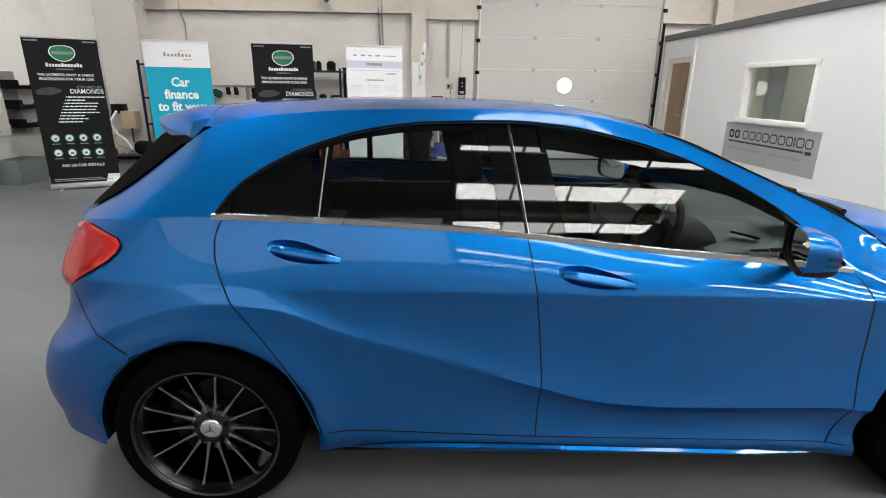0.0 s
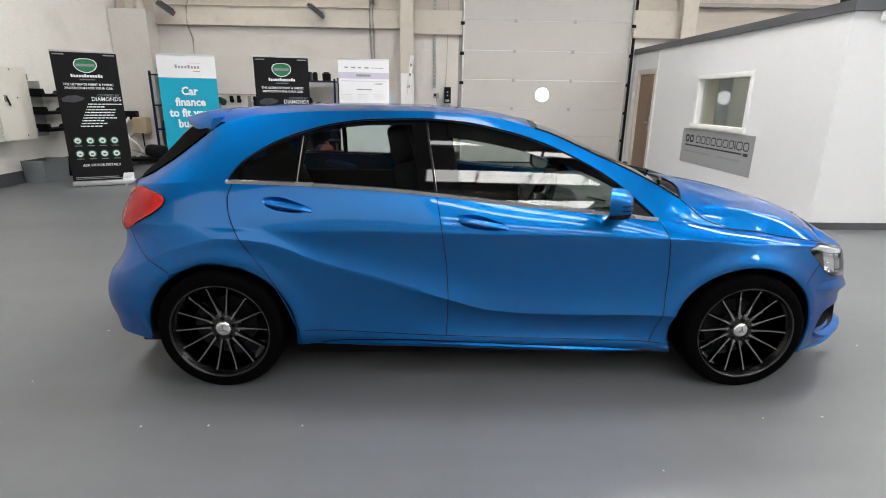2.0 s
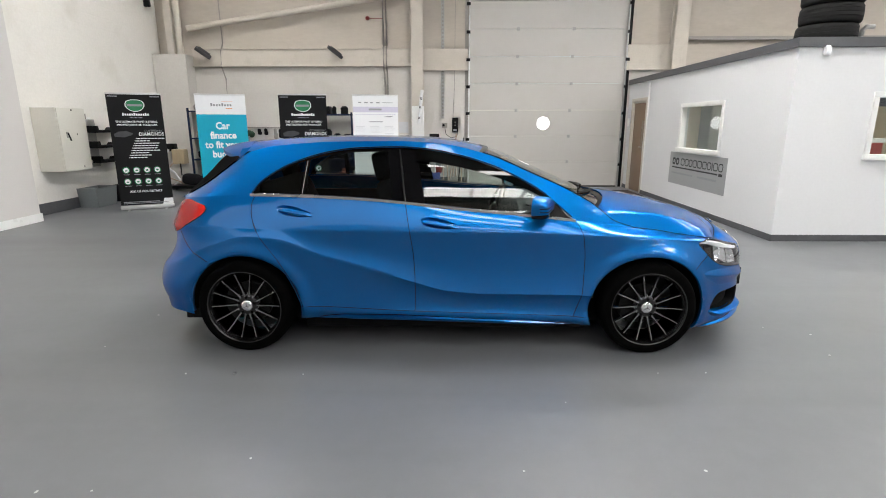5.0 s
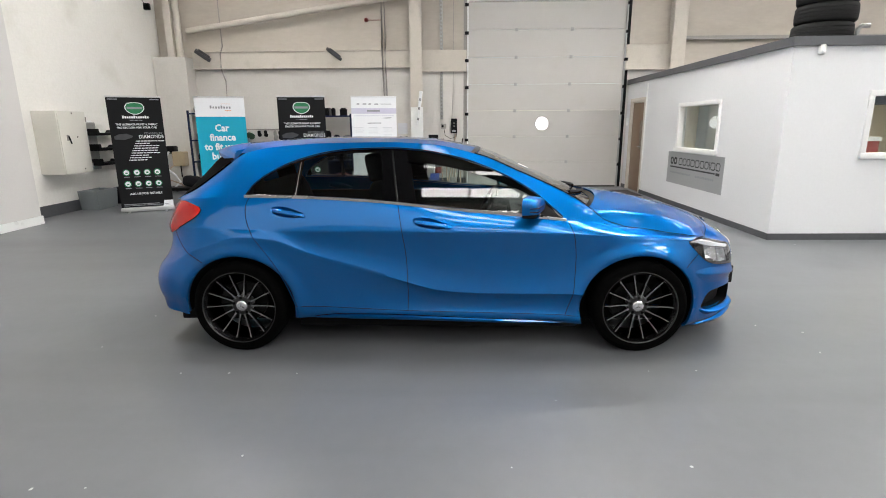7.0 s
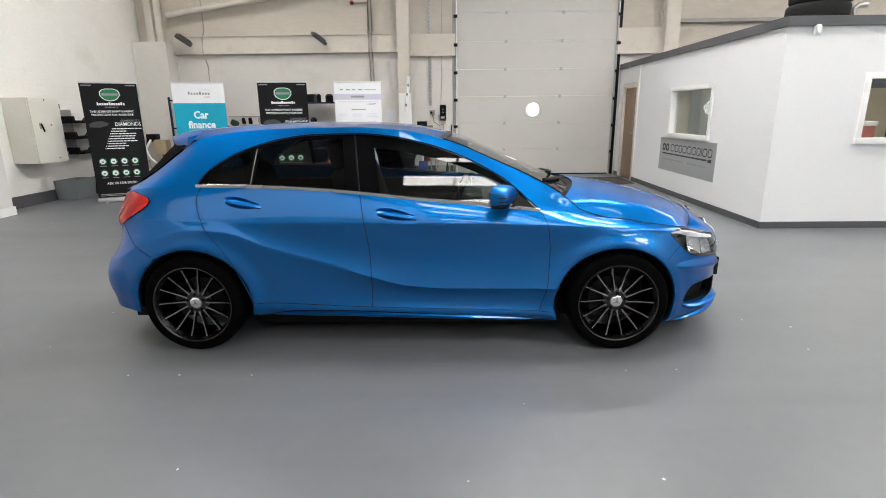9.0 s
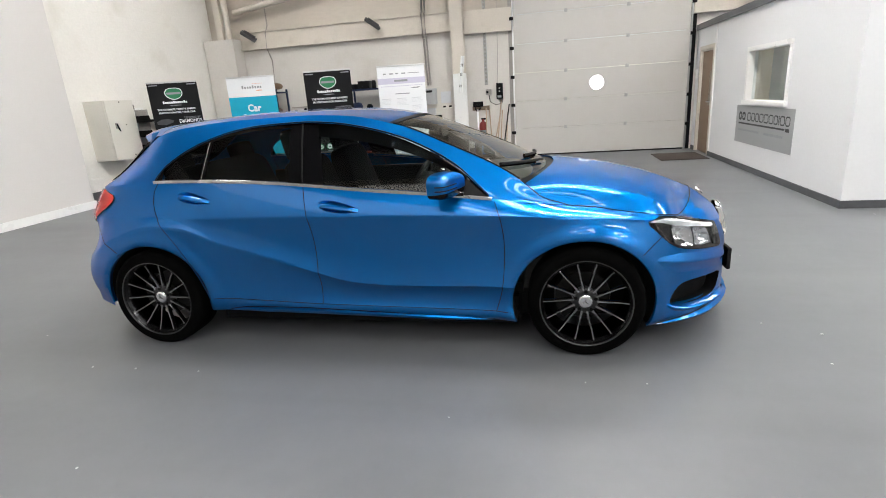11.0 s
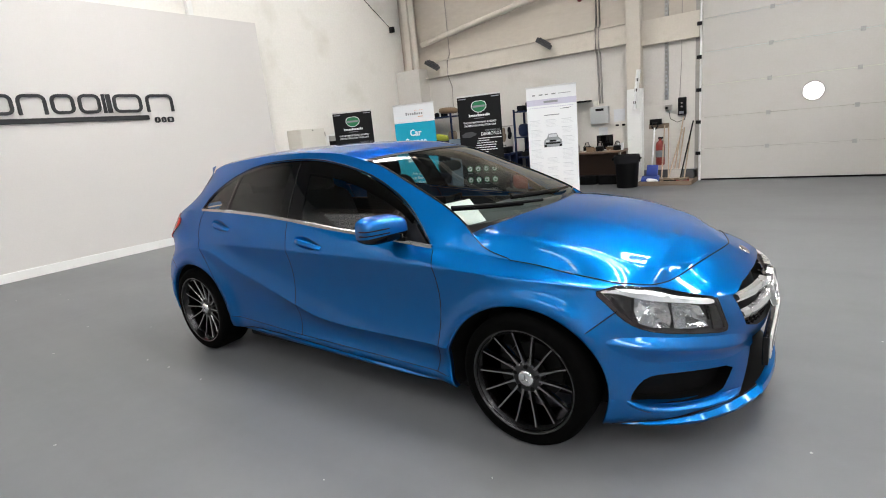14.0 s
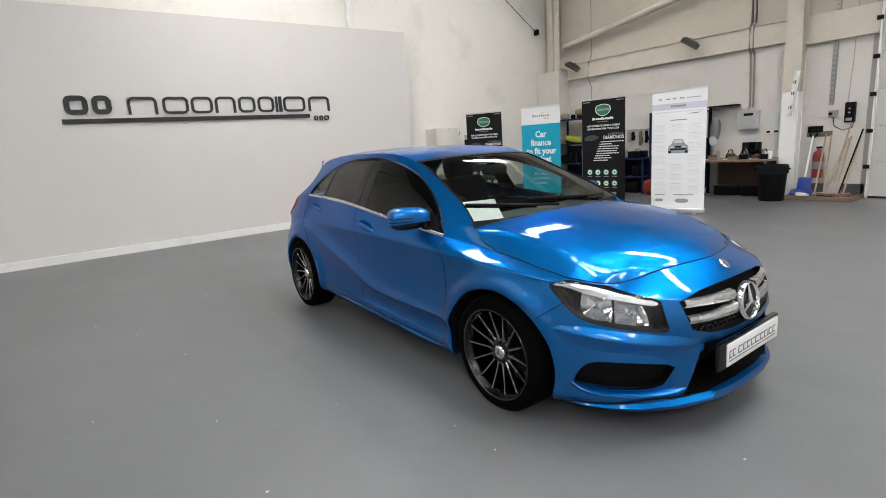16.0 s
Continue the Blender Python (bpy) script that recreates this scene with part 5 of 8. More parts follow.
            bar.append([list(q + no * (rise + dn) + Vector((0, 0, half * dz))) for dn, dz in ((-0.030, -0.75), (-0.010, -1.0), (0.0, -0.95), (0.004, -0.75), (0.003, -0.45), (-0.004, 0.3), (-0.010, 0.85), (-0.016, 1.0), (-0.030, 0.8))])
        lamp_part("grip", grid(np.array(bar)), M_PAINT, h, "", 60)

    # door mirror
    cx, cy, cz = 1.925, -0.020, 1.000
    rows = []
    for t in np.linspace(0, 1, 15):  # from the flat back edge forward to the blunt nose
        f = max(0.0, 1 - t**4) ** 0.5
        row = []
        for ang in np.linspace(0, 2 * math.pi, 41):
            ca, sa = math.cos(ang), math.sin(ang)
            r = (abs(ca) ** 3.6 + abs(sa) ** 3.6) ** (-1 / 3.6)
            dy, dz = r * ca * 0.127, r * sa * 0.068
            dz *= 1 - 0.10 * max(0.0, ca) + 0.05 * max(0.0, -ca)
            row.append((cx + 0.098 * t, cy + dy * (0.76 + 0.24 * f) + 0.010 * t, cz + dz * (0.55 + 0.45 * f) - 0.004 * t))
        rows.append(row)
    turn = Matrix.Translation((cx, cy, cz)) @ pose(0, 0, 0, 0, 0, -21) @ Matrix.Translation((-cx, -cy, -cz))
    rows = [[list(turn @ Vector(c)) for c in row] for row in rows]
    shell = grid(np.array(rows))
    bmesh.ops.holes_fill(shell, edges=shell.edges, sides=60)
    for f in [f for f in shell.faces if len(f.verts) > 20 and (f.calc_center_median() - Vector((cx, cy, cz))).length < 0.03]:
        shell.faces.remove(f)
    rim = [Vector(c) for c in rows[0]]
    upper = shell.copy()
    cut = dict(plane_co=(cx, cy, cz - 0.034), plane_no=(-0.10, 0, 1))
    bmesh.ops.bisect_plane(upper, geom=upper.verts[:] + upper.edges[:] + upper.faces[:], clear_inner=True, **cut)
    bmesh.ops.bisect_plane(shell, geom=shell.verts[:] + shell.edges[:] + shell.faces[:], clear_outer=True, **cut)
    mir = lamp_part("door_mirror", upper, M_PAINT, car, "blue door mirror with black base", 60)
    lamp_part("mirror_base", shell, M_GLOSSBLACK, mir, "", 60)
    mid_rim = sum(rim[:-1], Vector()) / (len(rim) - 1)
    bowl = [[list(c) for c in rim], [list(mid_rim + (c - mid_rim) * 0.97 + Vector((0.014, 0, 0))) for c in rim], [list(mid_rim + Vector((0.02, 0, 0)) + (c - mid_rim) * 0.02) for c in rim]]
    lamp_part("mirror_bezel", grid(np.array(bowl)), M_BLACK, mir)
    plate = [[list(mid_rim + (c - mid_rim) * f + Vector((0.014 - 0.004 * (1 - f), 0, 0))) for c in rim] for f in (0.94, 0.6, 0.3, 0.01)]
    lamp_part("mirror_glass", grid(np.array(plate)), M_CHROME, mir)
    for dz in (0.010, -0.012):
        pts = [(cx + u, cy + v, cz + dz - 0.002) for u, v in ((0.052, -0.128), (0.072, -0.122), (0.088, -0.112), (0.096, -0.098), (0.0995, -0.075), (0.0995, -0.03), (0.0995, 0.015))]
        lamp_part("repeater_slit", tube([turn @ Vector(c) for c in pts], 0.0032, 6), M_BLACK, mir)
    lamp_part("mirror_arm", box(cx + 0.06, cx + 0.12, cy + 0.06, cy + 0.15, cz - 0.078, cz - 0.058, 0.006), M_BLACK, mir)
    S = np.array([[np.array(cabin_point(a, z)) + (0, -0.006, 0) for a, z in ((1.97 + 0.21 * t, 0.934 - 0.03 * t), (1.99 + 0.19 * t, 1.06 - 0.155 * t))] for t in np.linspace(0, 1, 8)])
    lamp_part("mirror_sail", grid(S), M_BLACK, mir)

# grille, star ring, intake, plate
gr = part("grille", well(GRILLE, FRONT, 0.06, 0.98), M_BLACK, car, "black grille with twin chrome louvres and round badge")
for s in (-1, 1):
    for z0, z1 in ((0.650, 0.645), (0.578, 0.588)):
        Pn = []
        for t in np.linspace(0, 1, 16):
            a = s * (0.405 - 0.30 * t)
            z = z0 + (z1 - z0) * t**2
            p, no = on_body(a, z, FRONT)
            h = 0.020 + 0.009 * t**2
            Pn.append([(p.x - 0.02, p.y, z - h), (p.x - 0.002 + 0.012 * t, p.y, z - h * 0.8), (p.x + 0.006 + 0.012 * t, p.y, z), (p.x - 0.002 + 0.012 * t, p.y, z + h * 0.8), (p.x - 0.02, p.y, z + h)])
        part("louvre", grid(np.array(Pn), flip=s > 0), M_SATIN, gr, "bright louvre")
for k in range(9):
    for r in range(2):
        for s in (-1, 1):
            a = s * (0.06 + 0.036 * k + 0.018 * r)
            p, no = on_body(a, 0.523 + 0.016 * r, FRONT)
            part("mesh_stud", box(p.x - 0.02, p.x - 0.008, p.y - 0.012, p.y + 0.012, p.z - 0.004, p.z + 0.004, 0.002), M_GLOSSBLACK, gr, smooth=0)
p, _ = on_body(0, 0.597, FRONT)
star_m = pose(p.x + 0.012, YC, 0.597, 0, 90 - 8, 0)
badge = part("badge_ring", lathe([(0.078, -0.012), (0.078, 0.004), (0.084, 0.012), (0.092, 0.010), (0.097, 0.0), (0.097, -0.015)], 44, star_m), M_CHROME, gr, "chrome ring badge")
bm = lathe([(0.0005, 0.0), (0.079, 0.0)], 40, star_m)
part("badge_back", bm, M_GLOSSBLACK, badge)
bm = bm_new()
for k in range(3):
    ang = radians(180 + 120 * k)
    tip = star_m @ Vector((0.08 * math.cos(ang), 0.08 * math.sin(ang), 0.004))
    add_rod(bm, star_m @ Vector((0, 0, 0.006)), tip, 0.013, 0.003, 8)
part("badge_spokes", bm, M_CHROME, badge)
dense = [(p[0] + (q[0] - p[0]) * t / 12, p[1] + (q[1] - p[1]) * t / 12) for p, q in zip(INTAKE, INTAKE[1:] + INTAKE[:1]) for t in range(12)]
part("lower_intake", well(dense, FRONT, 0.22, 0.97), M_BLACK, car, "black centre intake")
bm = box(3.575, 3.60, YC - 0.30, YC + 0.33, 0.318, 0.452, 0.006)
pl = part("plate_holder", bm, M_GLOSSBLACK, car)
part("show_plate", box(3.60, 3.606, YC - 0.235, YC + 0.318, 0.326, 0.438, 0.002), mat("white_plate", (0.80, 0.80, 0.79), 0.35, var=0.02), pl, "white plate with grey lettering bars")
M_PLATEINK = mat("dark_plate_ink", (0.16, 0.16, 0.165), 0.5, var=0.05)
y = YC - 0.215
for k, w in enumerate((0.034, 0.034, 0, 0.05, 0.042, 0.04, 0.046, 0.055, 0.046, 0.04, 0.014, 0.046, 0.038)):
    if w:
        bm = box(3.606, 3.6075, y, y + w - 0.009, 0.364, 0.370)
        add_box(bm, 3.606, 3.6075, y, y + w - 0.009, 0.396, 0.402)
        add_box(bm, 3.606, 3.6075, y, y + 0.006, 0.370, 0.396)
        part("ink_bar", bm, M_PLATEINK, pl, smooth=0)
    y += w if w else 0.022
part("ink_line", box(3.606, 3.6075, YC - 0.215, YC + 0.29, 0.348, 0.353), M_PLATEINK, pl, smooth=0)
# splitter lip and bonnet badge
bm = strip([(-0.74, 0.143), (-0.62, 0.166), (-0.45, 0.182), (-0.2, 0.194), (0.0, 0.198), (0.2, 0.194), (0.45, 0.182), (0.62, 0.166), (0.74, 0.143)], FRONT, 0.050, 0.028, 0.034, 80, taper=0.15)
part("splitter", bm, M_PAINT, car, "body-coloured front splitter")
p = Vector(bonnet(3.40, 0.0))
bm = lathe([(0.0005, 0.004), (0.024, 0.003), (0.029, 0.0), (0.029, -0.006)], 28)
bm.transform(pose(3.468, YC, 0.765, 0, 40, 0))
part("bonnet_badge", bm, M_CHROME, car, "small round chrome badge")

# wheels
TYRE = [(0.236, -0.105), (0.262, -0.112), (0.288, -0.113), (0.306, -0.105), (0.3165, -0.085), (0.318, -0.04), (0.318, 0.04), (0.3165, 0.085), (0.306, 0.105), (0.288, 0.113), (0.262, 0.112), (0.236, 0.105)]
BARREL = [(0.225, -0.10), (0.225, 0.06), (0.232, 0.085), (0.246, 0.100), (0.253, 0.106), (0.256, 0.102), (0.250, 0.112), (0.243, 0.111), (0.236, 0.102), (0.228, 0.085)]


def wheel(hx, hy, hz, sign, spin):
    """One wheel; its face looks along -y for sign 1."""
    m = Matrix.Translation((hx, hy, hz)) @ pose(0, 0, 0, 90 if sign > 0 else -90, 0, 0) @ pose(0, 0, -0.072, 0, 0, spin)
    w = part("wheel", lathe(BARREL, 64, m), M_RIM, car, "gunmetal multi-spoke alloy wheel on low-profile tyre")
    part("tyre", lathe(TYRE, 72, m), M_RUBBER, w, "black low-profile tyre")
    for k in range(14):
        a = radians(360 / 14 * k)
        rows = []
        for t in np.linspace(0, 1, 9):
            r = 0.060 + 0.188 * t
            half = 0.0076 - 0.0024 * t + 0.006 * max(0, 0.25 - t) * 4 * 0.6 + (0.006 * ((t - 0.85) / 0.15) if t > 0.85 else 0)
            top = 0.062 + 0.030 * t**1.5
            ang = a + 0.05 * math.sin(t * 2.2)
            row = []
            for d, h in ((-half, top - 0.028), (-half, top - 0.006), (-half * 0.55, top), (half * 0.55, top), (half, top - 0.006), (half, top - 0.028)):
                row.append(m @ Vector((r * math.cos(ang) - d * math.sin(ang), r * math.sin(ang) + d * math.cos(ang), h)))
            rows.append([list(c) for c in row])
        part("spoke", grid(np.array(rows)), M_GUN, w)
    part("hub", lathe([(0.036, 0.066), (0.060, 0.064), (0.072, 0.056), (0.074, 0.03), (0.06, -0.02)], 36, m), M_HUBDARK, w)
    part("rim_lip", lathe([(0.2445, 0.1115), (0.2475, 0.1145), (0.2515, 0.1135)], 72, m), M_HUBDARK, w)
    cap_ = part("centre_cap", lathe([(0.0005, 0.078), (0.024, 0.078), (0.035, 0.075), (0.0405, 0.069), (0.0415, 0.06)], 32, m), M_CHROME, w, "silver centre cap")
    for k in range(3):
        ang = radians(90 + 120 * k)
        bm = rod((0, 0, 0.0785), (0.024 * math.cos(ang), 0.024 * math.sin(ang), 0.0785), 0.004, 0.001, 6)
        bm.transform(m)
        part("cap_mark", bm, M_GUN, cap_)
    for k in range(5):
        ang = radians(72 * k + 20)
        bm = rod((0.056 * math.cos(ang), 0.056 * math.sin(ang), 0.050), (0.056 * math.cos(ang), 0.056 * math.sin(ang), 0.0685), 0.0105, seg=10)
        bm.transform(m)
        part("wheel_bolt", bm, M_BLACK, w)
    part("brake_disc", lathe([(0.07, -0.03), (0.14, -0.03), (0.145, -0.05), (0.07, -0.05)], 48, m), M_BRAKE, w)
    caliper = lathe([(0.105, 0.0), (0.165, 0.005), (0.17, -0.06)], 48, m)
    clear(caliper, lambda c: not ((c - m.translation).x < -0.06 and abs(c.z - hz) < 0.10))
    part("caliper", caliper, M_BRAKE, w)


for (hx, hz), spin in zip(HUBS, (-2, -4)):
    wheel(hx, 0.0 + 0.006, hz, 1, spin)
    wheel(hx, 2 * YC - 0.006, hz, -1, spin + 9)

# cabin inside
part("cabin_floor", box(0.0, 2.35, YC - 0.66, YC + 0.66, 0.30, 0.36), M_TRIM, car)
for s in (-1, 1):
    y = YC + s * 0.70
    part("door_card", box(0.10, 2.2, y - 0.02, y + 0.02, 0.36, 0.93, 0.01), M_TRIM, car)
part("boot_floor", box(-0.5, 0.3, YC - 0.5, YC + 0.5, 0.36, 0.80, 0.02), M_TRIM, car)


def cushion(w, d, h, m, puff=0.35):
    """A stuffed block, rounded on all sides."""
    bm = bmesh.new()
    bmesh.ops.create_uvsphere(bm, u_segments=24, v_segments=16, radius=1.0)
    for v in bm.verts:
        c = v.co
        v.co = m @ Vector((math.copysign(abs(c.x) ** puff, c.x) * d / 2, math.copysign(abs(c.y) ** puff, c.y) * w / 2, math.copysign(abs(c.z) ** puff, c.z) * h / 2))
    return bm


for y in (YC - 0.37, YC + 0.37):
    st = part("front_seat", cushion(0.52, 0.52, 0.16, pose(1.32, y, 0.50, 0, -8, 0)), M_SEAT, car, "black bucket seat with headrest")
    part("seat_back", cushion(0.50, 0.16, 0.66, pose(1.02, y, 0.82, 0, -18, 0)), M_SEAT, st)
    part("headrest", cushion(0.28, 0.12, 0.20, pose(0.895, y, 1.225, 0, -12, 0)), M_SEAT, st)
rb = part("rear_bench", cushion(1.25, 0.50, 0.16, pose(0.42, YC, 0.52, 0, -6, 0), 0.3), M_SEAT, car)
part("bench_back", cushion(1.22, 0.15, 0.60, pose(0.12, YC, 0.82, 0, -22, 0), 0.3), M_SEAT, rb)
for y in (YC - 0.40, YC + 0.40):
    part("headrest", cushion(0.26, 0.10, 0.15, pose(-0.02, y, 1.13, 0, -15, 0)), M_SEAT, rb)
# dashboard, wheel
Q = []
for u in np.linspace(-0.66, 0.66, 25):
    hump = 0.03 * math.exp(-(((u + 0.36) / 0.17) ** 2))
    Q.append([(1.78, YC + u, 0.62), (1.74, YC + u, 0.80 + hump), (1.80, YC + u, 0.90 + hump), (1.92, YC + u, 0.93 + hump), (2.15, YC + u, 0.945), (2.40 - 0.12 * (u / 0.66) ** 2, YC + u, 0.935)])
db = part("dashboard", grid(np.array(Q)), M_DASH, car, "grey soft-touch dashboard")
for u in (-0.6, 0.0, 0.56):
    part("air_vent", lathe([(0.03, -0.02), (0.04, 0.0), (0.036, 0.008), (0.012, 0.004), (0.001, 0.006)], 20, pose(1.735, YC + u, 0.80, 0, -90, 0)), M_HUBDARK, db)
for s in (-1, 1):
    part("demister_vent", box(-0.05, 0.05, -0.014, 0.014, -0.004, 0.006, 0.003, pose(1.955, YC + s * 0.56, 0.958, 0, 8, s * 30)), M_BLACK, db)
hood_pts = [[(1.70 + 0.16 * v, YC - 0.36 + 0.20 * math.sin(a), 0.90 + 0.115 * math.cos(a) * (1 - 0.35 * v)) for a in np.linspace(-1.5, 1.5, 15)] for v in np.linspace(0, 1, 5)]
part("instrument_hood", grid(np.array(hood_pts)), M_TRIM, db)
part("display", box(1.80, 1.815, YC - 0.09, YC + 0.09, 0.945, 1.045, 0.006), M_GLOSSBLACK, db)
sw_m = pose(1.68, YC - 0.36, 0.895, 0, -66, 0)
bm = bm_new()
add_tube(bm, [sw_m @ Vector((0.185 * math.cos(a), 0.185 * math.sin(a), 0)) for a in np.linspace(0, 2 * math.pi, 40)], 0.015, 10)
swh = part("steering_wheel", bm, M_TRIM, car, "black three-spoke steering wheel")
part("wheel_boss", cushion(0.16, 0.13, 0.05, sw_m @ pose(0, 0, -0.01), 0.6), M_TRIM, swh)
for a in (0, 180, 270):
    e = sw_m @ Vector((0.18 * math.sin(radians(a + 90)), 0.18 * math.cos(radians(a + 90)), 0))
    part("wheel_spoke", rod(sw_m @ Vector((0, 0, -0.01)), e, 0.016, 0.011, 8), M_SATIN, swh)
# white sheet in place of a bright reflection low in the windscreen
part("glare_sheet", box(-0.085, 0.085, -0.12, 0.12, -0.001, 0.001, m=pose(2.165, YC - 0.45, 1.005, 0, 44, -14)), M_PAPER, car, "white sheet standing in for a reflection in the windscreen", smooth=0)
part("interior_mirror", cushion(0.24, 0.03, 0.07, pose(1.80, YC, 1.23, 0, -10, 0), 0.5), M_TRIM, car)

# ---- printed and lettered things ----
M_INK = mat("black_banner_print", (0.007, 0.0072, 0.008), 0.5, var=0.1, scale=2, fine=30, spec=0.2)
M_TEAL = mat("turquoise_banner_print", (0.0, 0.36, 0.53), 0.4, var=0.04, scale=2, fine=30)
M_PRINTWHITE = mat("white_banner_print", (0.80, 0.81, 0.83), 0.4, var=0.02, scale=2, fine=30)
M_LETTER = mat("white_print", (0.84, 0.85, 0.86), 0.45, var=0.02)
M_GREEN = mat("green_print", (0.015, 0.20, 0.08), 0.4, var=0.25, scale=12, fine=60)
M_DIMPRINT = mat("dim_grey_print", (0.05, 0.052, 0.056), 0.45, var=0.3, scale=14, fine=60)
M_GREYPRINT = mat("grey_print", (0.28, 0.29, 0.31), 0.45, var=0.1, scale=8, fine=60)
M_LILAC = mat("pale_lilac_print", (0.58, 0.56, 0.68), 0.45, var=0.05)
M_ORANGEPRINT = mat("orange_print", (0.75, 0.25, 0.08), 0.45, var=0.05)
M_ALU = mat("brushed_aluminium", (0.72, 0.72, 0.72), 0.32, metal=0.9, var=0.05, scale=4, fine=60, stretch=(0.3, 4, 4))
M_SIGNDARK = mat("charcoal_sign_letters", (0.03, 0.031, 0.034), 0.45, var=0.06, spec=0.3)
M_SIGNPLATE = mat("silver_grey_sign_plate", (0.36, 0.37, 0.38), 0.42, metal=0.2, var=0.04, scale=1, fine=60, stretch=(1, 0.4, 4))


def words(text, size, m, bold=0.0, align="CENTER", squeeze=1.0):
    """Raised lettering with the built-in font, standing in the x, z plane before m moves it."""
    cu = bpy.data.curves.new("words", "FONT")
    cu.body, cu.size, cu.align_x, cu.extrude, cu.offset, cu.resolution_u = text, size, align, 0.0006, bold, 2
    ob = bpy.data.objects.new("words", cu)
    scene.collection.objects.link(ob)
    me = bpy.data.meshes.new_from_object(ob.evaluated_get(bpy.context.evaluated_depsgraph_get()))
    bpy.data.objects.remove(ob)
    bpy.data.curves.remove(cu)
    bm = bm_new()
    bm.from_mesh(me)
    bpy.data.meshes.remove(me)
    bm.transform(m @ pose(0, 0, 0, 90) @ Matrix.Diagonal((squeeze, 1, 1, 1)))
    return bm


def bars(bm, rows, y=-0.0012):
    """Plain bars (x, x, z, z) on the front of a sheet."""
    for x0, x1, z0, z1 in rows:
        add_box(bm, x0, x1, y, y + 0.0008, z0, z1)
    return bm


def letter_frame(bm, x0, x1, z0, z1, stroke, depth, kind="ring"):
    """A plain frame of a letter's size with rounded corners, closed or open below, in the x, z plane, facing -y."""
    r = min(0.4 * (x1 - x0), 0.32 * (z1 - z0))

    def outline(e):
        pts = []
        for cx, cz, a in ((x1 - r, z1 - r, 0), (x0 + r, z1 - r, 90), (x0 + r, z0 + r, 180), (x1 - r, z0 + r, 270)):
            pts += [(cx + (r - e) * math.cos(radians(a + q)), cz + (r - e) * math.sin(radians(a + q))) for q in (0, 22, 45, 68, 90)]
        return pts

    outer, inner = outline(0.0), outline(min(stroke, r * 0.9))
    if kind == "top":
        outer, inner = outer[:10], inner[:10]
        outer = [(x1, z0)] + outer + [(x0, z0)]
        inner = [(x1 - stroke, z0)] + inner + [(x0 + stroke, z0)]
    rows = [[bm.verts.new((a, d, z)) for a, z in ring] for ring, d in ((outer, 0.0), (outer, -depth), (inner, -depth), (inner, 0.0))]
    n = len(outer)
    for ra, rb in zip(rows, rows[1:]):
        for k in range(n - 1 if kind == "top" else n):
            bm.faces.new((ra[k], ra[(k + 1) % n], rb[(k + 1) % n], rb[k]))
    if kind == "top":
        for k in (0, n - 1):
            bm.faces.new([row[k] for row in rows])
    bmesh.ops.recalc_face_normals(bm, faces=bm.faces)
    return bm


def pull_up_banner(label, group="banners"):
    """Roller banner at the origin, facing -y: cassette, feet, pole, sheet, top rail."""
    b = thing("pull_up_banner", label, "banner", group=group)
    bm = box(-0.435, 0.435, -0.07, 0.07, 0.012, 0.085, 0.02)
    base = part("cassette", bm, M_ALU, b, "brushed aluminium base", local=True)
    for x in (-0.30, 0.30):
        part("foot", box(x - 0.02, x + 0.02, -0.16, 0.16, 0.0, 0.012, 0.004), M_ALU, b, local=True)
    part("pole", rod((0, 0.055, 0.08), (0, 0.02, 2.05), 0.010, seg=10), M_ALU, b, local=True)
    part("top_rail", box(-0.43, 0.43, -0.008, 0.012, 2.035, 2.062, 0.004), M_ALU, b, local=True)
    return b


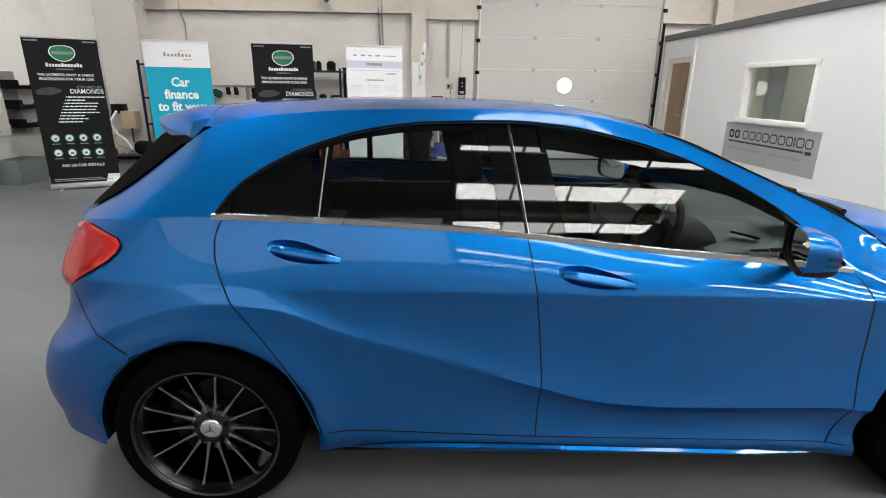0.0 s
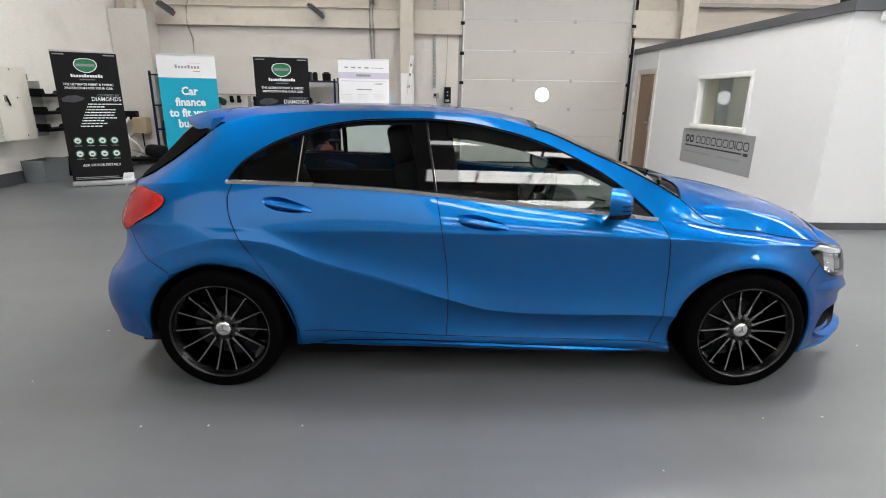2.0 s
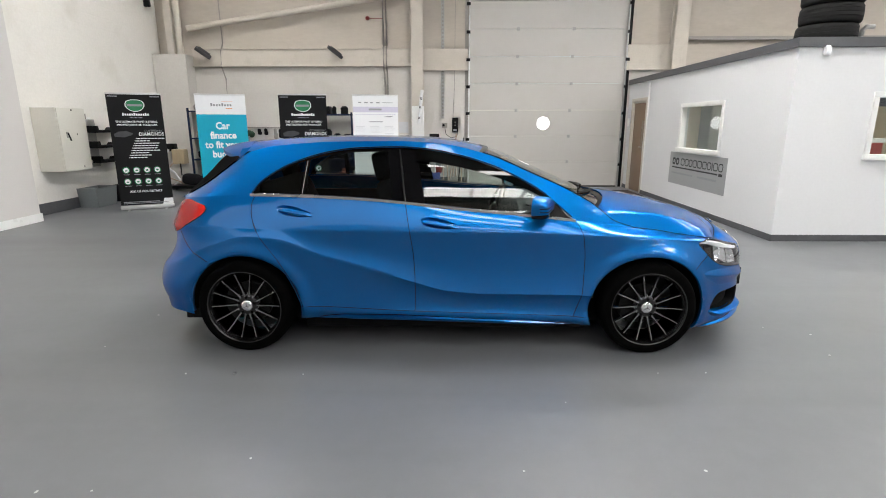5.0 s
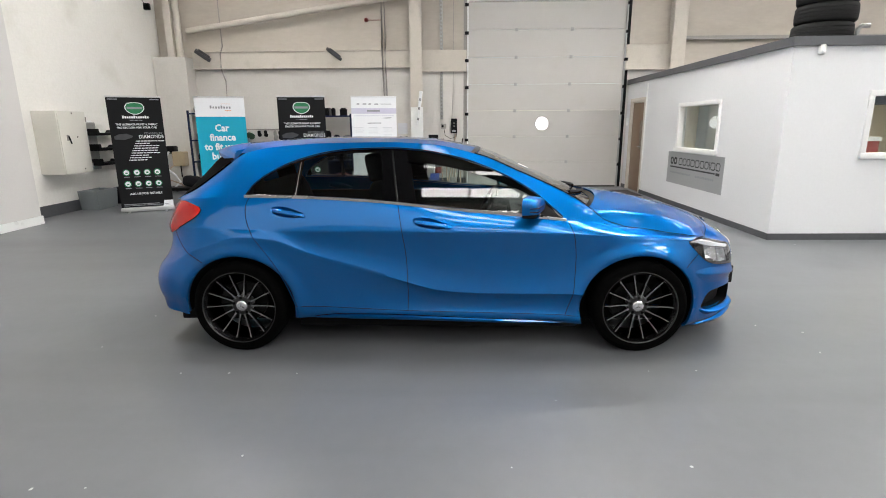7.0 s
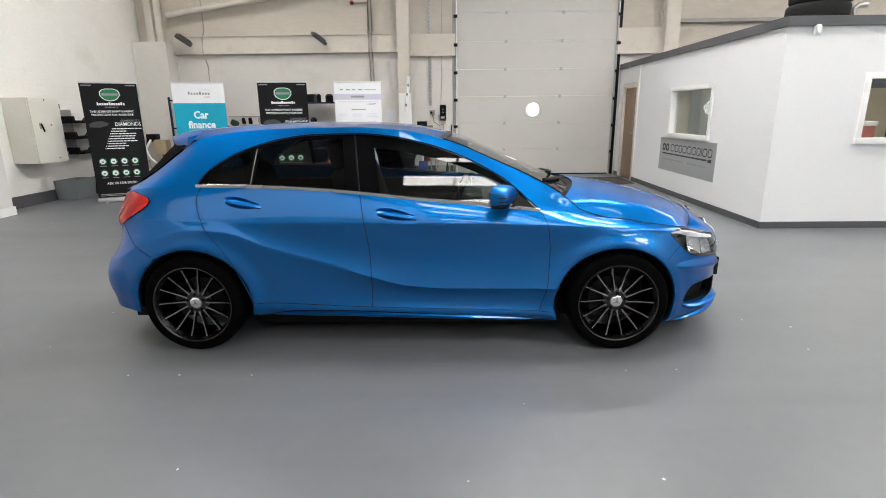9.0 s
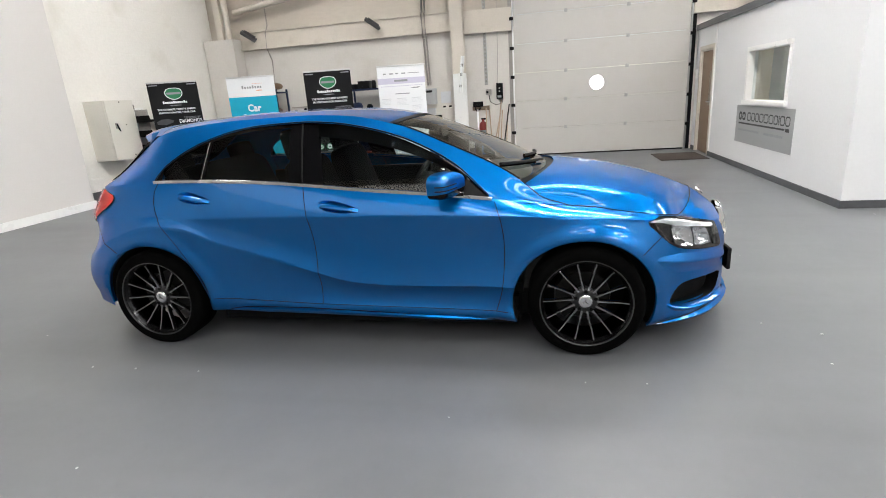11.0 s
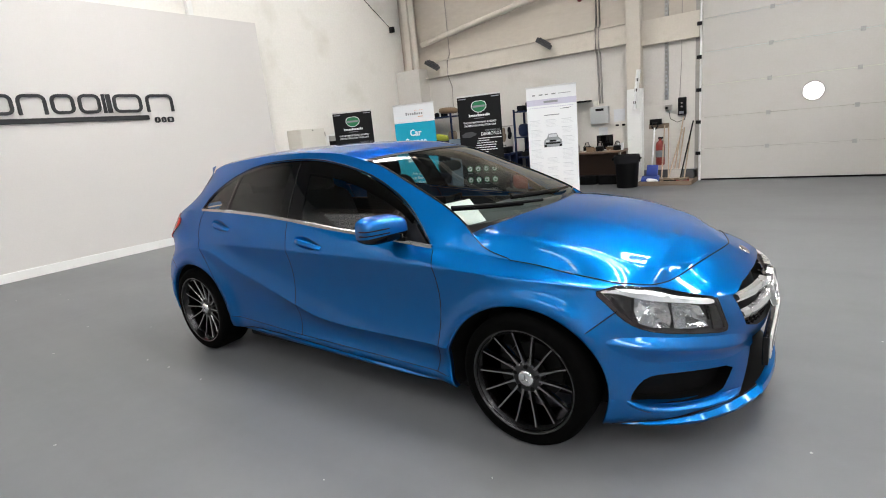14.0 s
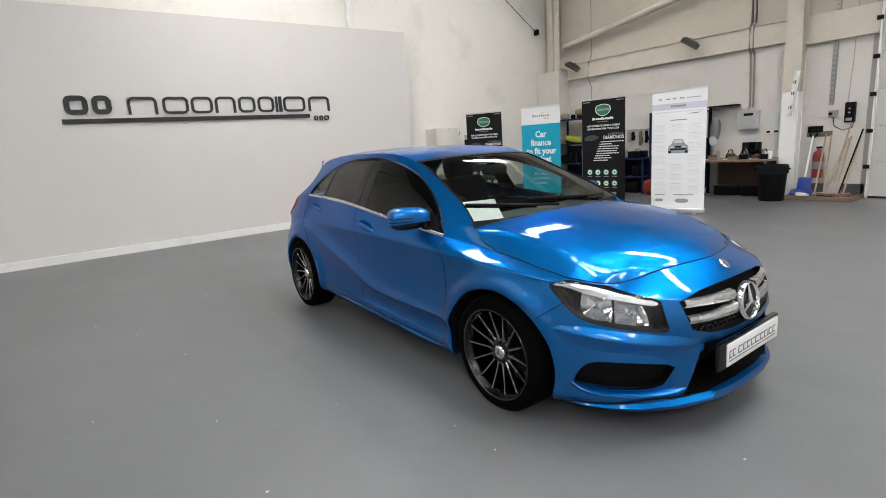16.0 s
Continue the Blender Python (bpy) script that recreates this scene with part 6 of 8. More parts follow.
def dark_banner(b):
    part("sheet", box(-0.425, 0.425, 0.0, 0.0015, 0.08, 2.04), M_INK, b, "black printed sheet", local=True, smooth=0)
    sh = rounded([(-0.15, 1.86), (-0.10, 1.94), (0.10, 1.94), (0.15, 1.86), (0.10, 1.78), (0.0, 1.745), (-0.10, 1.78)], 1)
    part("emblem_edge", prism([(a * 1.10, 1.85 + (z - 1.85) * 1.12) for a, z in sh], -0.0012, -0.0004), M_LETTER, b, "white emblem outline", local=True, smooth=0)
    part("emblem", prism(sh, -0.002, -0.0013), M_GREEN, b, "green emblem", local=True, smooth=0)
    part("emblem_bar", box(-0.12, 0.12, -0.0028, -0.0021, 1.835, 1.872), M_GREYPRINT, b, local=True, smooth=0)
    part("name_bar", bars(bm_new(), [(-0.21 + 0.035 * k, -0.21 + 0.035 * k + 0.027, 1.675, 1.71 + 0.012 * (k % 5 == 0)) for k in range(12)]), M_LETTER, b, local=True, smooth=0)
    part("name_bar", bars(bm_new(), [(-0.10 + 0.02 * k, -0.10 + 0.02 * k + 0.013, 1.635, 1.65) for k in range(10)]), M_GREYPRINT, b, local=True, smooth=0)
    part("print_line", words("THE ULTIMATE PAINT & FABRIC", 0.046, pose(0, -0.0008, 1.555), 0.001), M_LETTER, b, local=True, smooth=0)
    part("print_line", words("PROTECTION FOR YOUR CAR", 0.046, pose(0, -0.0008, 1.50), 0.001), M_LETTER, b, local=True, smooth=0)
    part("print_line", words("COVERED BY", 0.05, pose(0.24, -0.0008, 1.395), 0.0), M_GREYPRINT, b, local=True, smooth=0)
    part("print_line", words("DIAMONDS", 0.088, pose(0.205, -0.0008, 1.325), 0.001, squeeze=0.86), M_LETTER, b, local=True, smooth=0)
    for k, w in enumerate((0.44, 0.24, 0.40, 0.43, 0.42, 0.44, 0.32, 0.36, 0.28)):
        z = 1.27 - 0.042 * k
        x = -0.03 - 0.018 * k
        part("bullet_line", bars(bm_new(), [(x - 0.022, x - 0.008, z, z + 0.014)] + [(x + 0.055 * q, min(x + 0.055 * q + 0.046, x + w), z, z + 0.015) for q in range(int(w / 0.055))]), M_LETTER, b, local=True, smooth=0)
    car_pic = prism([(-0.38, 1.36), (-0.30, 1.40), (-0.18, 1.41), (-0.08, 1.37), (-0.10, 1.34), (-0.22, 1.30), (-0.37, 1.31)], -0.001, -0.0003)
    part("picture", car_pic, M_DIMPRINT, b, "faint grey picture", local=True, smooth=0)
    for r in range(2):
        for k in range(4):
            x, z = -0.27 + 0.165 * k, 0.72 - 0.205 * r
            part("icon", lathe([(0.001, 0.0016), (0.046, 0.0016), (0.046, 0.0003)], 24, pose(x, 0, z, 90)), M_LETTER, b, "white round icon", local=True, smooth=0)
            part("icon_ring", lathe([(0.044, 0.0022), (0.058, 0.0022), (0.058, 0.0003)], 24, pose(x, 0, z, 90)), M_GREEN, b, local=True, smooth=0)
            bm = rod((x - 0.022, -0.002, z - 0.018 + 0.01 * (k % 2)), (x + 0.022, -0.002, z + 0.018 - 0.012 * r), 0.0012, seg=4)
            add_box(bm, x - 0.018, x + 0.018, -0.0026, -0.0018, z - 0.020, z + 0.004 * k)
            part("icon_shape", bm, M_GREEN, b, local=True, smooth=0)
            part("caption_bar", bars(bm_new(), [(x - 0.05, x + 0.05, z - 0.085, z - 0.076)]), M_GREYPRINT, b, local=True, smooth=0)
    part("print_line", words("ASK US FOR DETAILS", 0.055, pose(0, -0.0008, 0.315), 0.001), M_LETTER, b, local=True, smooth=0)
    for line in ((-0.38, 0.20, 0.135, 0.147), (-0.38, 0.34, 0.112, 0.122)):
        part("small_print", bars(bm_new(), [line]), M_GREYPRINT, b, local=True, smooth=0)
    part("corner_flash", prism([(0.25, 0.085), (0.424, 0.085), (0.424, 0.19), (0.28, 0.19)], -0.001, -0.0003), M_PRINTWHITE, b, local=True, smooth=0)
    for line in ((-0.40, -0.25, 1.995, 2.012), (0.25, 0.40, 1.995, 2.012)):
        part("corner_mark", bars(bm_new(), [line]), M_GREYPRINT, b, local=True, smooth=0)


b = pull_up_banner("black roller banner with green emblem and white print")
dark_banner(b)
b.matrix_basis = pose(-4.24, 6.07, 0, 0, 0, 25.8)
copy_thing(b, pose(-1.352, 6.43, 0, 0, 0, 9))

b = pull_up_banner("turquoise and white roller banner with large white words")
part("sheet", box(-0.425, 0.425, 0.0, 0.0015, 0.08, 1.70), M_TEAL, b, "turquoise printed sheet", local=True, smooth=0)
part("sheet_top", box(-0.425, 0.425, 0.0, 0.0015, 1.70, 2.04), M_PRINTWHITE, b, "white top of the sheet", local=True, smooth=0)
part("name_bar", bars(bm_new(), [(-0.17 + 0.046 * k, -0.17 + 0.046 * k + 0.030, 1.845, 1.88 + 0.018 * (k in (0, 4))) for k in range(8)]), M_GREYPRINT, b, local=True, smooth=0)
part("name_bar", bars(bm_new(), [(0.08, 0.19, 1.80, 1.812), (0.02, 0.20, 1.925, 1.929)]), M_ORANGEPRINT, b, local=True, smooth=0)
for text, z in (("Car", 1.44), ("finance", 1.27), ("to fit your", 1.10), ("budget", 0.93)):
    part("print_line", words(text, 0.175, pose(0, -0.0008, z), 0.006, squeeze=0.90), M_LETTER, b, local=True, smooth=0)
for text, z in (("Ask about", 0.66), ("our finance", 0.57), ("options", 0.48)):
    part("small_print", words(text, 0.085, pose(0, -0.0008, z), 0.001, squeeze=0.92), M_PRINTWHITE, b, local=True, smooth=0)
b.matrix_basis = pose(-2.843, 6.385, 0, 0, 0, 19.7)

b = pull_up_banner("white roller banner with fine grey print and a car picture")
part("sheet", box(-0.425, 0.425, 0.0, 0.0015, 0.08, 2.04), M_PRINTWHITE, b, "white printed sheet", local=True, smooth=0)
part("title_band", bars(bm_new(), [(-0.425, 0.425, 1.74, 1.84)]), M_LILAC, b, local=True, smooth=0)
for k in range(4):
    part("title_bar", bars(bm_new(), [(-0.32 + 0.11 * k, -0.32 + 0.11 * k + 0.05 + 0.02 * (k % 2), 1.905, 1.925)]), M_GREYPRINT, b, local=True, smooth=0)
part("title_bar", bars(bm_new(), [(0.12, 0.33, 1.91, 1.92)]), M_GREYPRINT, b, local=True, smooth=0)
part("title_bar", bars(bm_new(), [(-0.13, 0.11, 1.775, 1.81)], -0.002), M_GREYPRINT, b, local=True, smooth=0)
part("title_bar", bars(bm_new(), [(-0.38 + 0.04 * k, -0.38 + 0.04 * k + 0.03, 1.695, 1.708) for k in range(19)]), M_LILAC, b, local=True, smooth=0)
part("picture", prism([(0.14, 1.655), (0.20, 1.668), (0.34, 1.672), (0.28, 1.652)], -0.0012, -0.0003), M_GREYPRINT, b, local=True, smooth=0)
part("title_bar", bars(bm_new(), [(-0.13, 0.13, 1.56, 1.575)]), M_GREYPRINT, b, local=True, smooth=0)
rnd = random.Random(4)
M_PALEPRINT = mat("pale_grey_print", (0.60, 0.61, 0.64), 0.45, var=0.05)
for col in range(3):
    x0 = -0.38 + 0.27 * col
    z = 1.48
    while z > 0.42:
        h = rnd.uniform(0.10, 0.22)
        if not (col == 1 and 0.98 < z < 1.35):
            rows = [(x0, x0 + 0.17, z, z + 0.010)] + [(x0, x0 + rnd.uniform(0.15, 0.22), z - 0.022 * (q + 1), z - 0.022 * (q + 1) + 0.004) for q in range(int((h - 0.03) / 0.022))]
            part("text_block", bars(bm_new(), rows), M_PALEPRINT, b, local=True, smooth=0)
        z -= h + 0.03
pic = prism([(-0.16, 1.06), (-0.15, 1.14), (-0.10, 1.18), (-0.07, 1.25), (0.07, 1.25), (0.10, 1.18), (0.15, 1.14), (0.16, 1.06), (0.13, 1.02), (-0.13, 1.02)], -0.0012, -0.0003)
part("car_picture", pic, M_GREYPRINT, b, "grey printed picture of a car front", local=True, smooth=0)
bm = bars(bm_new(), [(-0.13, 0.13, 1.07, 1.10), (-0.155, -0.11, 1.02, 1.06), (0.11, 0.155, 1.02, 1.06), (-0.05, 0.05, 1.11, 1.14)], -0.002)
part("picture_dark", bm, M_INK, b, local=True, smooth=0)
part("picture_light", bars(bm_new(), [(-0.07, 0.07, 1.19, 1.235), (-0.12, -0.07, 1.115, 1.135), (0.07, 0.12, 1.115, 1.135)], -0.002), M_PALEPRINT, b, local=True, smooth=0)
for line in ((-0.36, -0.20, 0.31, 0.325), (-0.06, 0.26, 0.31, 0.325)):
    part("title_bar", bars(bm_new(), [line]), M_GREYPRINT, b, local=True, smooth=0)
part("picture", prism(rounded([(-0.36, 0.20), (-0.36, 0.25), (-0.22, 0.25), (-0.22, 0.20)], 1), -0.0012, -0.0003), M_GREYPRINT, b, local=True, smooth=0)
part("picture", prism(rounded([(-0.03, 0.18), (-0.03, 0.25), (0.18, 0.25), (0.18, 0.18)], 1), -0.0012, -0.0003), M_GREYPRINT, b, local=True, smooth=0)
b.matrix_basis = pose(-0.055, 6.70, 0, 0, 0, 16.4)

# raised sign on the grey feature wall: plain letter-sized frames over a bar
sign = thing("wall_sign", "raised charcoal sign of letter-sized shapes above a bar", "sign", (BX, 0.7, 2.2))
SIGN_M = Matrix.Translation((BX, 0, 0)) @ pose(0, 0, 0, 0, 0, 90)
for y0, y1 in ((-1.48, -1.17), (-1.12, -0.86)):
    bm = letter_frame(bm_new(), y0, y1, 2.25, 2.535, 0.075, 0.03)
    bm.transform(SIGN_M)
    part("letter_shape", bm, M_SIGNDARK, sign, smooth=0)
for k, (y0, y1) in enumerate(((-0.64, -0.21), (-0.13, 0.27), (0.31, 0.66), (0.70, 1.05), (1.10, 1.40), (1.45, 1.75), (1.78, 1.80), (1.84, 1.88), (1.93, 2.36), (2.43, 2.87))):
    bm = letter_frame(bm_new(), y0, y1, 2.235, 2.515, min(0.042, (y1 - y0) / 2.01), 0.03, "top" if k % 3 == 0 else "ring") if y1 - y0 > 0.1 else box(y0, y1 + 0.02, -0.03, 0, 2.235, 2.515)
    bm.transform(SIGN_M)
    part("letter_shape", bm, M_SIGNDARK, sign, smooth=0)
bm = box(-1.54, 2.43, -0.03, 0, 2.115, 2.185, 0.003)
bm.transform(SIGN_M)
part("sign_bar", bm, M_SIGNDARK, sign, smooth=0)
for y0, y1, z1 in ((2.52, 2.60, 2.15), (2.63, 2.70, 2.15), (2.73, 2.83, 2.15)):
    bm = letter_frame(bm_new(), y0, y1, 2.06, z1, 0.022, 0.03)
    bm.transform(SIGN_M)
    part("letter_shape", bm, M_SIGNDARK, sign, smooth=0)

# plate sign on the office
ps = thing("office_sign", "flat silver-grey sign plate with dark letter-sized shapes", "sign", (OX, 5.88, 0.42))
part("plate", box(OX - 0.004, OX - 0.0005, 4.82, 6.95, 0.42, 1.005), M_SIGNPLATE, ps, smooth=0)


def on_office(bm):
    bm.transform(Matrix.Translation((OX - 0.0045, 0, 0)) @ pose(0, 0, 0, 0, 0, -90))
    return bm


u = -6.82
for w, st in ((0.13, 0.035), (0.13, 0.035), (0, 0), (0.15, 0.018), (0.14, 0.018), (0.13, 0.018), (0.15, 0.018), (0.16, 0.018), (0.15, 0.018), (0.13, 0.018), (0.03, 0.014), (0.15, 0.018), (0.14, 0.018)):
    if w:
        part("letter_shape", on_office(letter_frame(bm_new(), u, u + w, 0.775, 0.905, st, 0.0012)), M_SIGNDARK, ps, smooth=0)
    u += (w + 0.022) if w else 0.06
part("sign_bar", on_office(box(-6.82, -5.08, -0.0012, 0, 0.715, 0.74)), M_SIGNDARK, ps, smooth=0)
for k in range(16):
    part("small_print", on_office(bars(bm_new(), [(-6.82 + 0.055 * k, -6.82 + 0.055 * k + 0.045, 0.61, 0.64)], -0.0012)), M_GREYPRINT, ps, smooth=0)
for k in range(11):
    part("small_print", on_office(bars(bm_new(), [(-5.75 + 0.06 * k, -5.75 + 0.06 * k + 0.046, 0.605, 0.64)], -0.0012)), M_GREYPRINT, ps, smooth=0)
part("small_print", on_office(bars(bm_new(), [(-5.05, -4.93, 0.70, 0.745)], -0.0012)), M_SIGNDARK, ps, smooth=0)

# ---- fittings on the walls ----
M_CABINET = mat("cream_enamel", (0.68, 0.66, 0.60), 0.4, var=0.04, scale=3, fine=40)
M_TRAY = mat("black_tray_plastic", (0.004, 0.004, 0.0045), 0.45, var=0.1, spec=0.12)
M_CRATE = mat("grey_plastic", (0.20, 0.22, 0.23), 0.5, var=0.1)
M_WOODRAW = mat("worn_timber", (0.19, 0.14, 0.10), 0.7, var=0.2, scale=4, fine=30, stretch=(1, 6, 6), bump=0.2)
M_HANDLE = mat("pale_broom_handle", (0.40, 0.30, 0.22), 0.55, var=0.15, scale=4, fine=30)
M_REDPAINT = mat("red_enamel", (0.22, 0.024, 0.018), 0.3, var=0.1, coat=0.4)
M_BLUEPL = mat("blue_plastic", (0.02, 0.05, 0.26), 0.4, var=0.1)
M_BLUERACK = mat("dark_blue_rack_paint", (0.008, 0.016, 0.05), 0.5, var=0.15, spec=0.2)
M_CARD = mat("brown_cardboard", (0.22, 0.15, 0.095), 0.85, var=0.1, fine=60)
M_DESK = mat("brown_desk_board", (0.17, 0.11, 0.075), 0.5, var=0.15, scale=3, fine=30, stretch=(0.6, 6, 6))
M_MAT = mat("brown_doormat", (0.055, 0.042, 0.035), 0.95, var=0.2, fine=140, bump=0.5)
M_HIVIS = mat("green_cloth", (0.30, 0.33, 0.04), 0.85, var=0.15, fine=80)
M_CLOTH = mat("dark_cloth", (0.010, 0.010, 0.012), 0.9, var=0.2, fine=80, spec=0.1)

# key cabinet
cab = thing("key_cabinet", "cream steel wall cabinet with a closed door", "cabinet", (LEFT, 5.79, 0.735))
part("body", box(LEFT, LEFT + 0.425, 5.455, 6.13, 0.735, 1.80, 0.006), M_CABINET, cab)
part("door", box(LEFT + 0.426, LEFT + 0.448, 5.462, 6.123, 0.742, 1.793, 0.004), M_CABINET, cab)
part("lock_plate", box(LEFT + 0.448, LEFT + 0.458, 5.60, 5.655, 1.30, 1.40, 0.004), M_GREYSTEEL, cab)
part("lock_lever", rod((LEFT + 0.466, 5.625, 1.38), (LEFT + 0.476, 5.66, 1.25), 0.012, seg=10), M_BLACK, cab)
for z in (0.80, 1.62):
    part("hinge", rod((LEFT + 0.448, 6.13, z), (LEFT + 0.448, 6.13, z + 0.09), 0.010, seg=8), M_GREYSTEEL, cab)
for y, z in ((5.80, 1.765), (5.86, 1.36), (5.92, 0.80)):
    part("rivet", rod((LEFT + 0.448, y, z), (LEFT + 0.452, y, z), 0.012, seg=10), M_BLACK, cab)

# letter trays in a column
rack = thing("letter_trays", "three black plastic letter trays on a wall rail", "letter trays", (LEFT, 6.95, 0.74))
part("wall_rail", box(LEFT, LEFT + 0.02, 6.64, 6.98, 0.72, 1.62, 0.003), M_GALV, rack)
for z in (0.80, 1.08, 1.37):
    bm = prism([(6.62, z), (6.62, z + 0.13), (6.68, z + 0.13), (6.70, z + 0.05), (7.24, z + 0.05), (7.30, z + 0.10), (7.36, z + 0.04), (7.30, z)], LEFT + 0.02, LEFT + 0.28, "yz")
    part("tray", bm, M_TRAY, rack)
solo("wall_notice", box(LEFT, LEFT + 0.004, 6.56, 6.90, 1.46, 1.66), M_PAPER, "pale notice sheet fixed to the wall", "notice", smooth=0)

# crate and bags below
crate = thing("grey_crate", "grey plastic crate on the floor by the wall", "crate", (-5.42, 6.48, 0))
part("side", prism([(6.22, 0.0), (6.74, 0.0), (6.80, 0.36), (6.18, 0.36)], -5.62, -5.60, "yz"), M_CRATE, crate)
part("side", prism([(6.22, 0.0), (6.74, 0.0), (6.80, 0.36), (6.18, 0.36)], -5.28, -5.26, "yz"), M_CRATE, crate)
part("end", box(-5.60, -5.28, 6.20, 6.23, 0, 0.36, 0.004), M_CRATE, crate)
part("end", box(-5.60, -5.28, 6.74, 6.77, 0, 0.36, 0.004), M_CRATE, crate)
part("base", box(-5.60, -5.28, 6.23, 6.74, 0, 0.02), M_CRATE, crate)
solo("dark_bag", cushion(0.5, 0.34, 0.34, pose(-5.40, 7.12, 0.17), 0.55), M_CLOTH, "slumped black bag beside the crate", "bag")

# corner bench with small machine and hoses, beside the first banner
bench = thing("corner_machine", "beige wall-mounted machine with hoses in the corner", "machine", (-5.17, 9.28, 0.58))
part("casing", box(-5.32, -5.03, 9.06, 9.30, 0.60, 0.95, 0.03), mat("beige_machine_paint", (0.42, 0.34, 0.22), 0.5, var=0.1), bench)
part("top_unit", box(-5.50, -5.27, 9.10, 9.30, 0.90, 1.08, 0.02), M_BLACK, bench)
part("lever", rod((-5.12, 9.05, 0.62), (-5.10, 9.02, 0.34), 0.014), M_BLACK, bench)
part("hose", tube([(-5.38, 9.08, 0.95), (-5.48, 8.98, 0.75), (-5.36, 8.94, 0.52), (-5.20, 8.92, 0.40), (-5.10, 8.92, 0.25), (-5.22, 8.86, 0.12), (-5.42, 8.9, 0.06)], 0.024, 10), M_LETTER, bench)
part("hose", tube([(-5.30, 9.06, 0.62), (-5.42, 8.95, 0.48), (-5.34, 8.88, 0.30), (-5.05, 8.86, 0.20), (-4.92, 8.84, 0.06)], 0.015, 8), M_HANDLE, bench)
part("hose", tube([(-5.48, 9.1, 0.92), (-5.55, 9.0, 0.55), (-5.46, 8.9, 0.25), (-5.30, 8.85, 0.04)], 0.018, 8), M_BLACK, bench)
tl = thing("low_trolley", "low black trolley cluttered on the floor", "trolley", (-4.9, 8.8, 0))
part("deck", box(-5.35, -4.55, 8.55, 9.05, 0.07, 0.14, 0.02), M_BLACK, tl)
for x in (-5.25, -4.65):
    for y in (8.6, 9.0):
        part("castor", rod((x, y - 0.012, 0.035), (x, y + 0.012, 0.035), 0.035), M_BLACK, tl)
solo("dark_bag", cushion(0.36, 0.42, 0.26, pose(-4.75, 8.80, 0.27, 0, 8, 20), 0.6), M_CLOTH, "slumped dark bag on the low trolley", "bag")
solo("blue_grey_panel", box(-3.80, -3.35, 8.9, 8.96, 0.02, 1.26, 0.008), mat("blue_grey_panel_paint", (0.16, 0.22, 0.28), 0.5, var=0.1), "blue-grey panel leaning behind the turquoise banner", "panel")

# floodlights on the rail
M_LAMPBODY = mat("dark_grey_lamp_casting", (0.055, 0.055, 0.057), 0.55, var=0.15, scale=5, fine=40)
for x, turn in ((-4.47, 30), (-1.36, 30)):
    fl = thing("floodlight", "small dark grey floodlight on a bracket on the steel rail", "floodlight", (x, FAR - 0.1, 3.16), group="floodlights")
    m = pose(x, FAR - 0.30, 3.16, 18, 34, turn)
    part("housing", box(-0.19, 0.19, -0.13, 0.13, -0.035, 0.035, 0.012, m), M_LAMPBODY, fl)
    part("glass_face", box(-0.165, 0.165, -0.105, 0.105, -0.041, -0.036, 0.0, m), M_OFFWIN, fl, smooth=0)
    for k in range(4):
        part("cooling_fin", box(-0.14, 0.14, -0.09 + 0.055 * k, -0.078 + 0.055 * k, 0.034, 0.062, 0.0, m), M_LAMPBODY, fl, smooth=0)
    part("bracket", tube([(x - 0.1, FAR - 0.02, 3.26), (x - 0.1, FAR - 0.16, 3.27), (x, FAR - 0.26, 3.20)], 0.014), M_BLACK, fl)

# conduits, boxes, cables
bm = tube([(-0.25, FAR - 0.06, TOP), (-0.25, FAR - 0.06, 3.34), (-0.25, FAR - 0.14, 3.28), (-0.25, FAR - 0.14, 2.84), (-0.25, FAR - 0.05, 2.76), (-0.22, FAR - 0.05, 1.74)], 0.022, 10)
solo("conduit", bm, M_GREYSTEEL, "grey steel conduit down the wall to the fuse box", "conduit", group="conduits")
bm = tube([(-0.18, FAR - 0.06, TOP), (-0.18, FAR - 0.06, 3.34), (-0.18, FAR - 0.14, 3.28), (-0.18, FAR - 0.14, 2.84), (-0.18, FAR - 0.05, 2.76), (-0.16, FAR - 0.05, 1.74)], 0.018, 10)
solo("conduit", bm, M_GREYSTEEL, "grey steel conduit down the wall to the fuse box", "conduit", group="conduits")
solo("alarm_sounder", lathe([(0.001, 0.06), (0.03, 0.055), (0.05, 0.02), (0.05, 0.0)], 20, pose(-0.62, FAR - 0.0, 3.95, 90)), M_REDPAINT, "small dark red alarm sounder on the wall", "alarm")
solo("alarm_cable", tube([(-0.58, FAR + 0.02, 3.95), (-0.27, FAR + 0.02, 3.95)], 0.008, 6), M_REDPAINT, "thin red cable to the alarm sounder", "cable")
fb = thing("fuse_box", "grey steel fuse box on the white wall", "fuse box", (-0.2, FAR, 1.3))
part("body", box(-0.42, -0.03, FAR - 0.12, FAR, 1.31, 1.67, 0.008), mat("pale_grey_enamel", (0.42, 0.43, 0.44), 0.4, var=0.05), fb)
part("switch_cover", box(-0.30, -0.12, FAR - 0.13, FAR - 0.12, 1.58, 1.63, 0.002), M_BLACK, fb)
solo("junction_box", box(-0.36, -0.25, FAR - 0.07, FAR, 1.70, 1.80, 0.008), M_CABINET, "small junction box above the fuse box", "junction box")
for x in (0.08, 0.22):
    s = thing("wall_socket", "white twin wall socket with dark switches", "socket", (x, FAR, 1.2), group="sockets")
    part("plate", box(x, x + 0.11, FAR - 0.02, FAR, 1.20, 1.28, 0.004), M_CABINET, s)
    part("switches", box(x + 0.02, x + 0.09, FAR - 0.025, FAR - 0.02, 1.22, 1.26), M_BLACK, s)
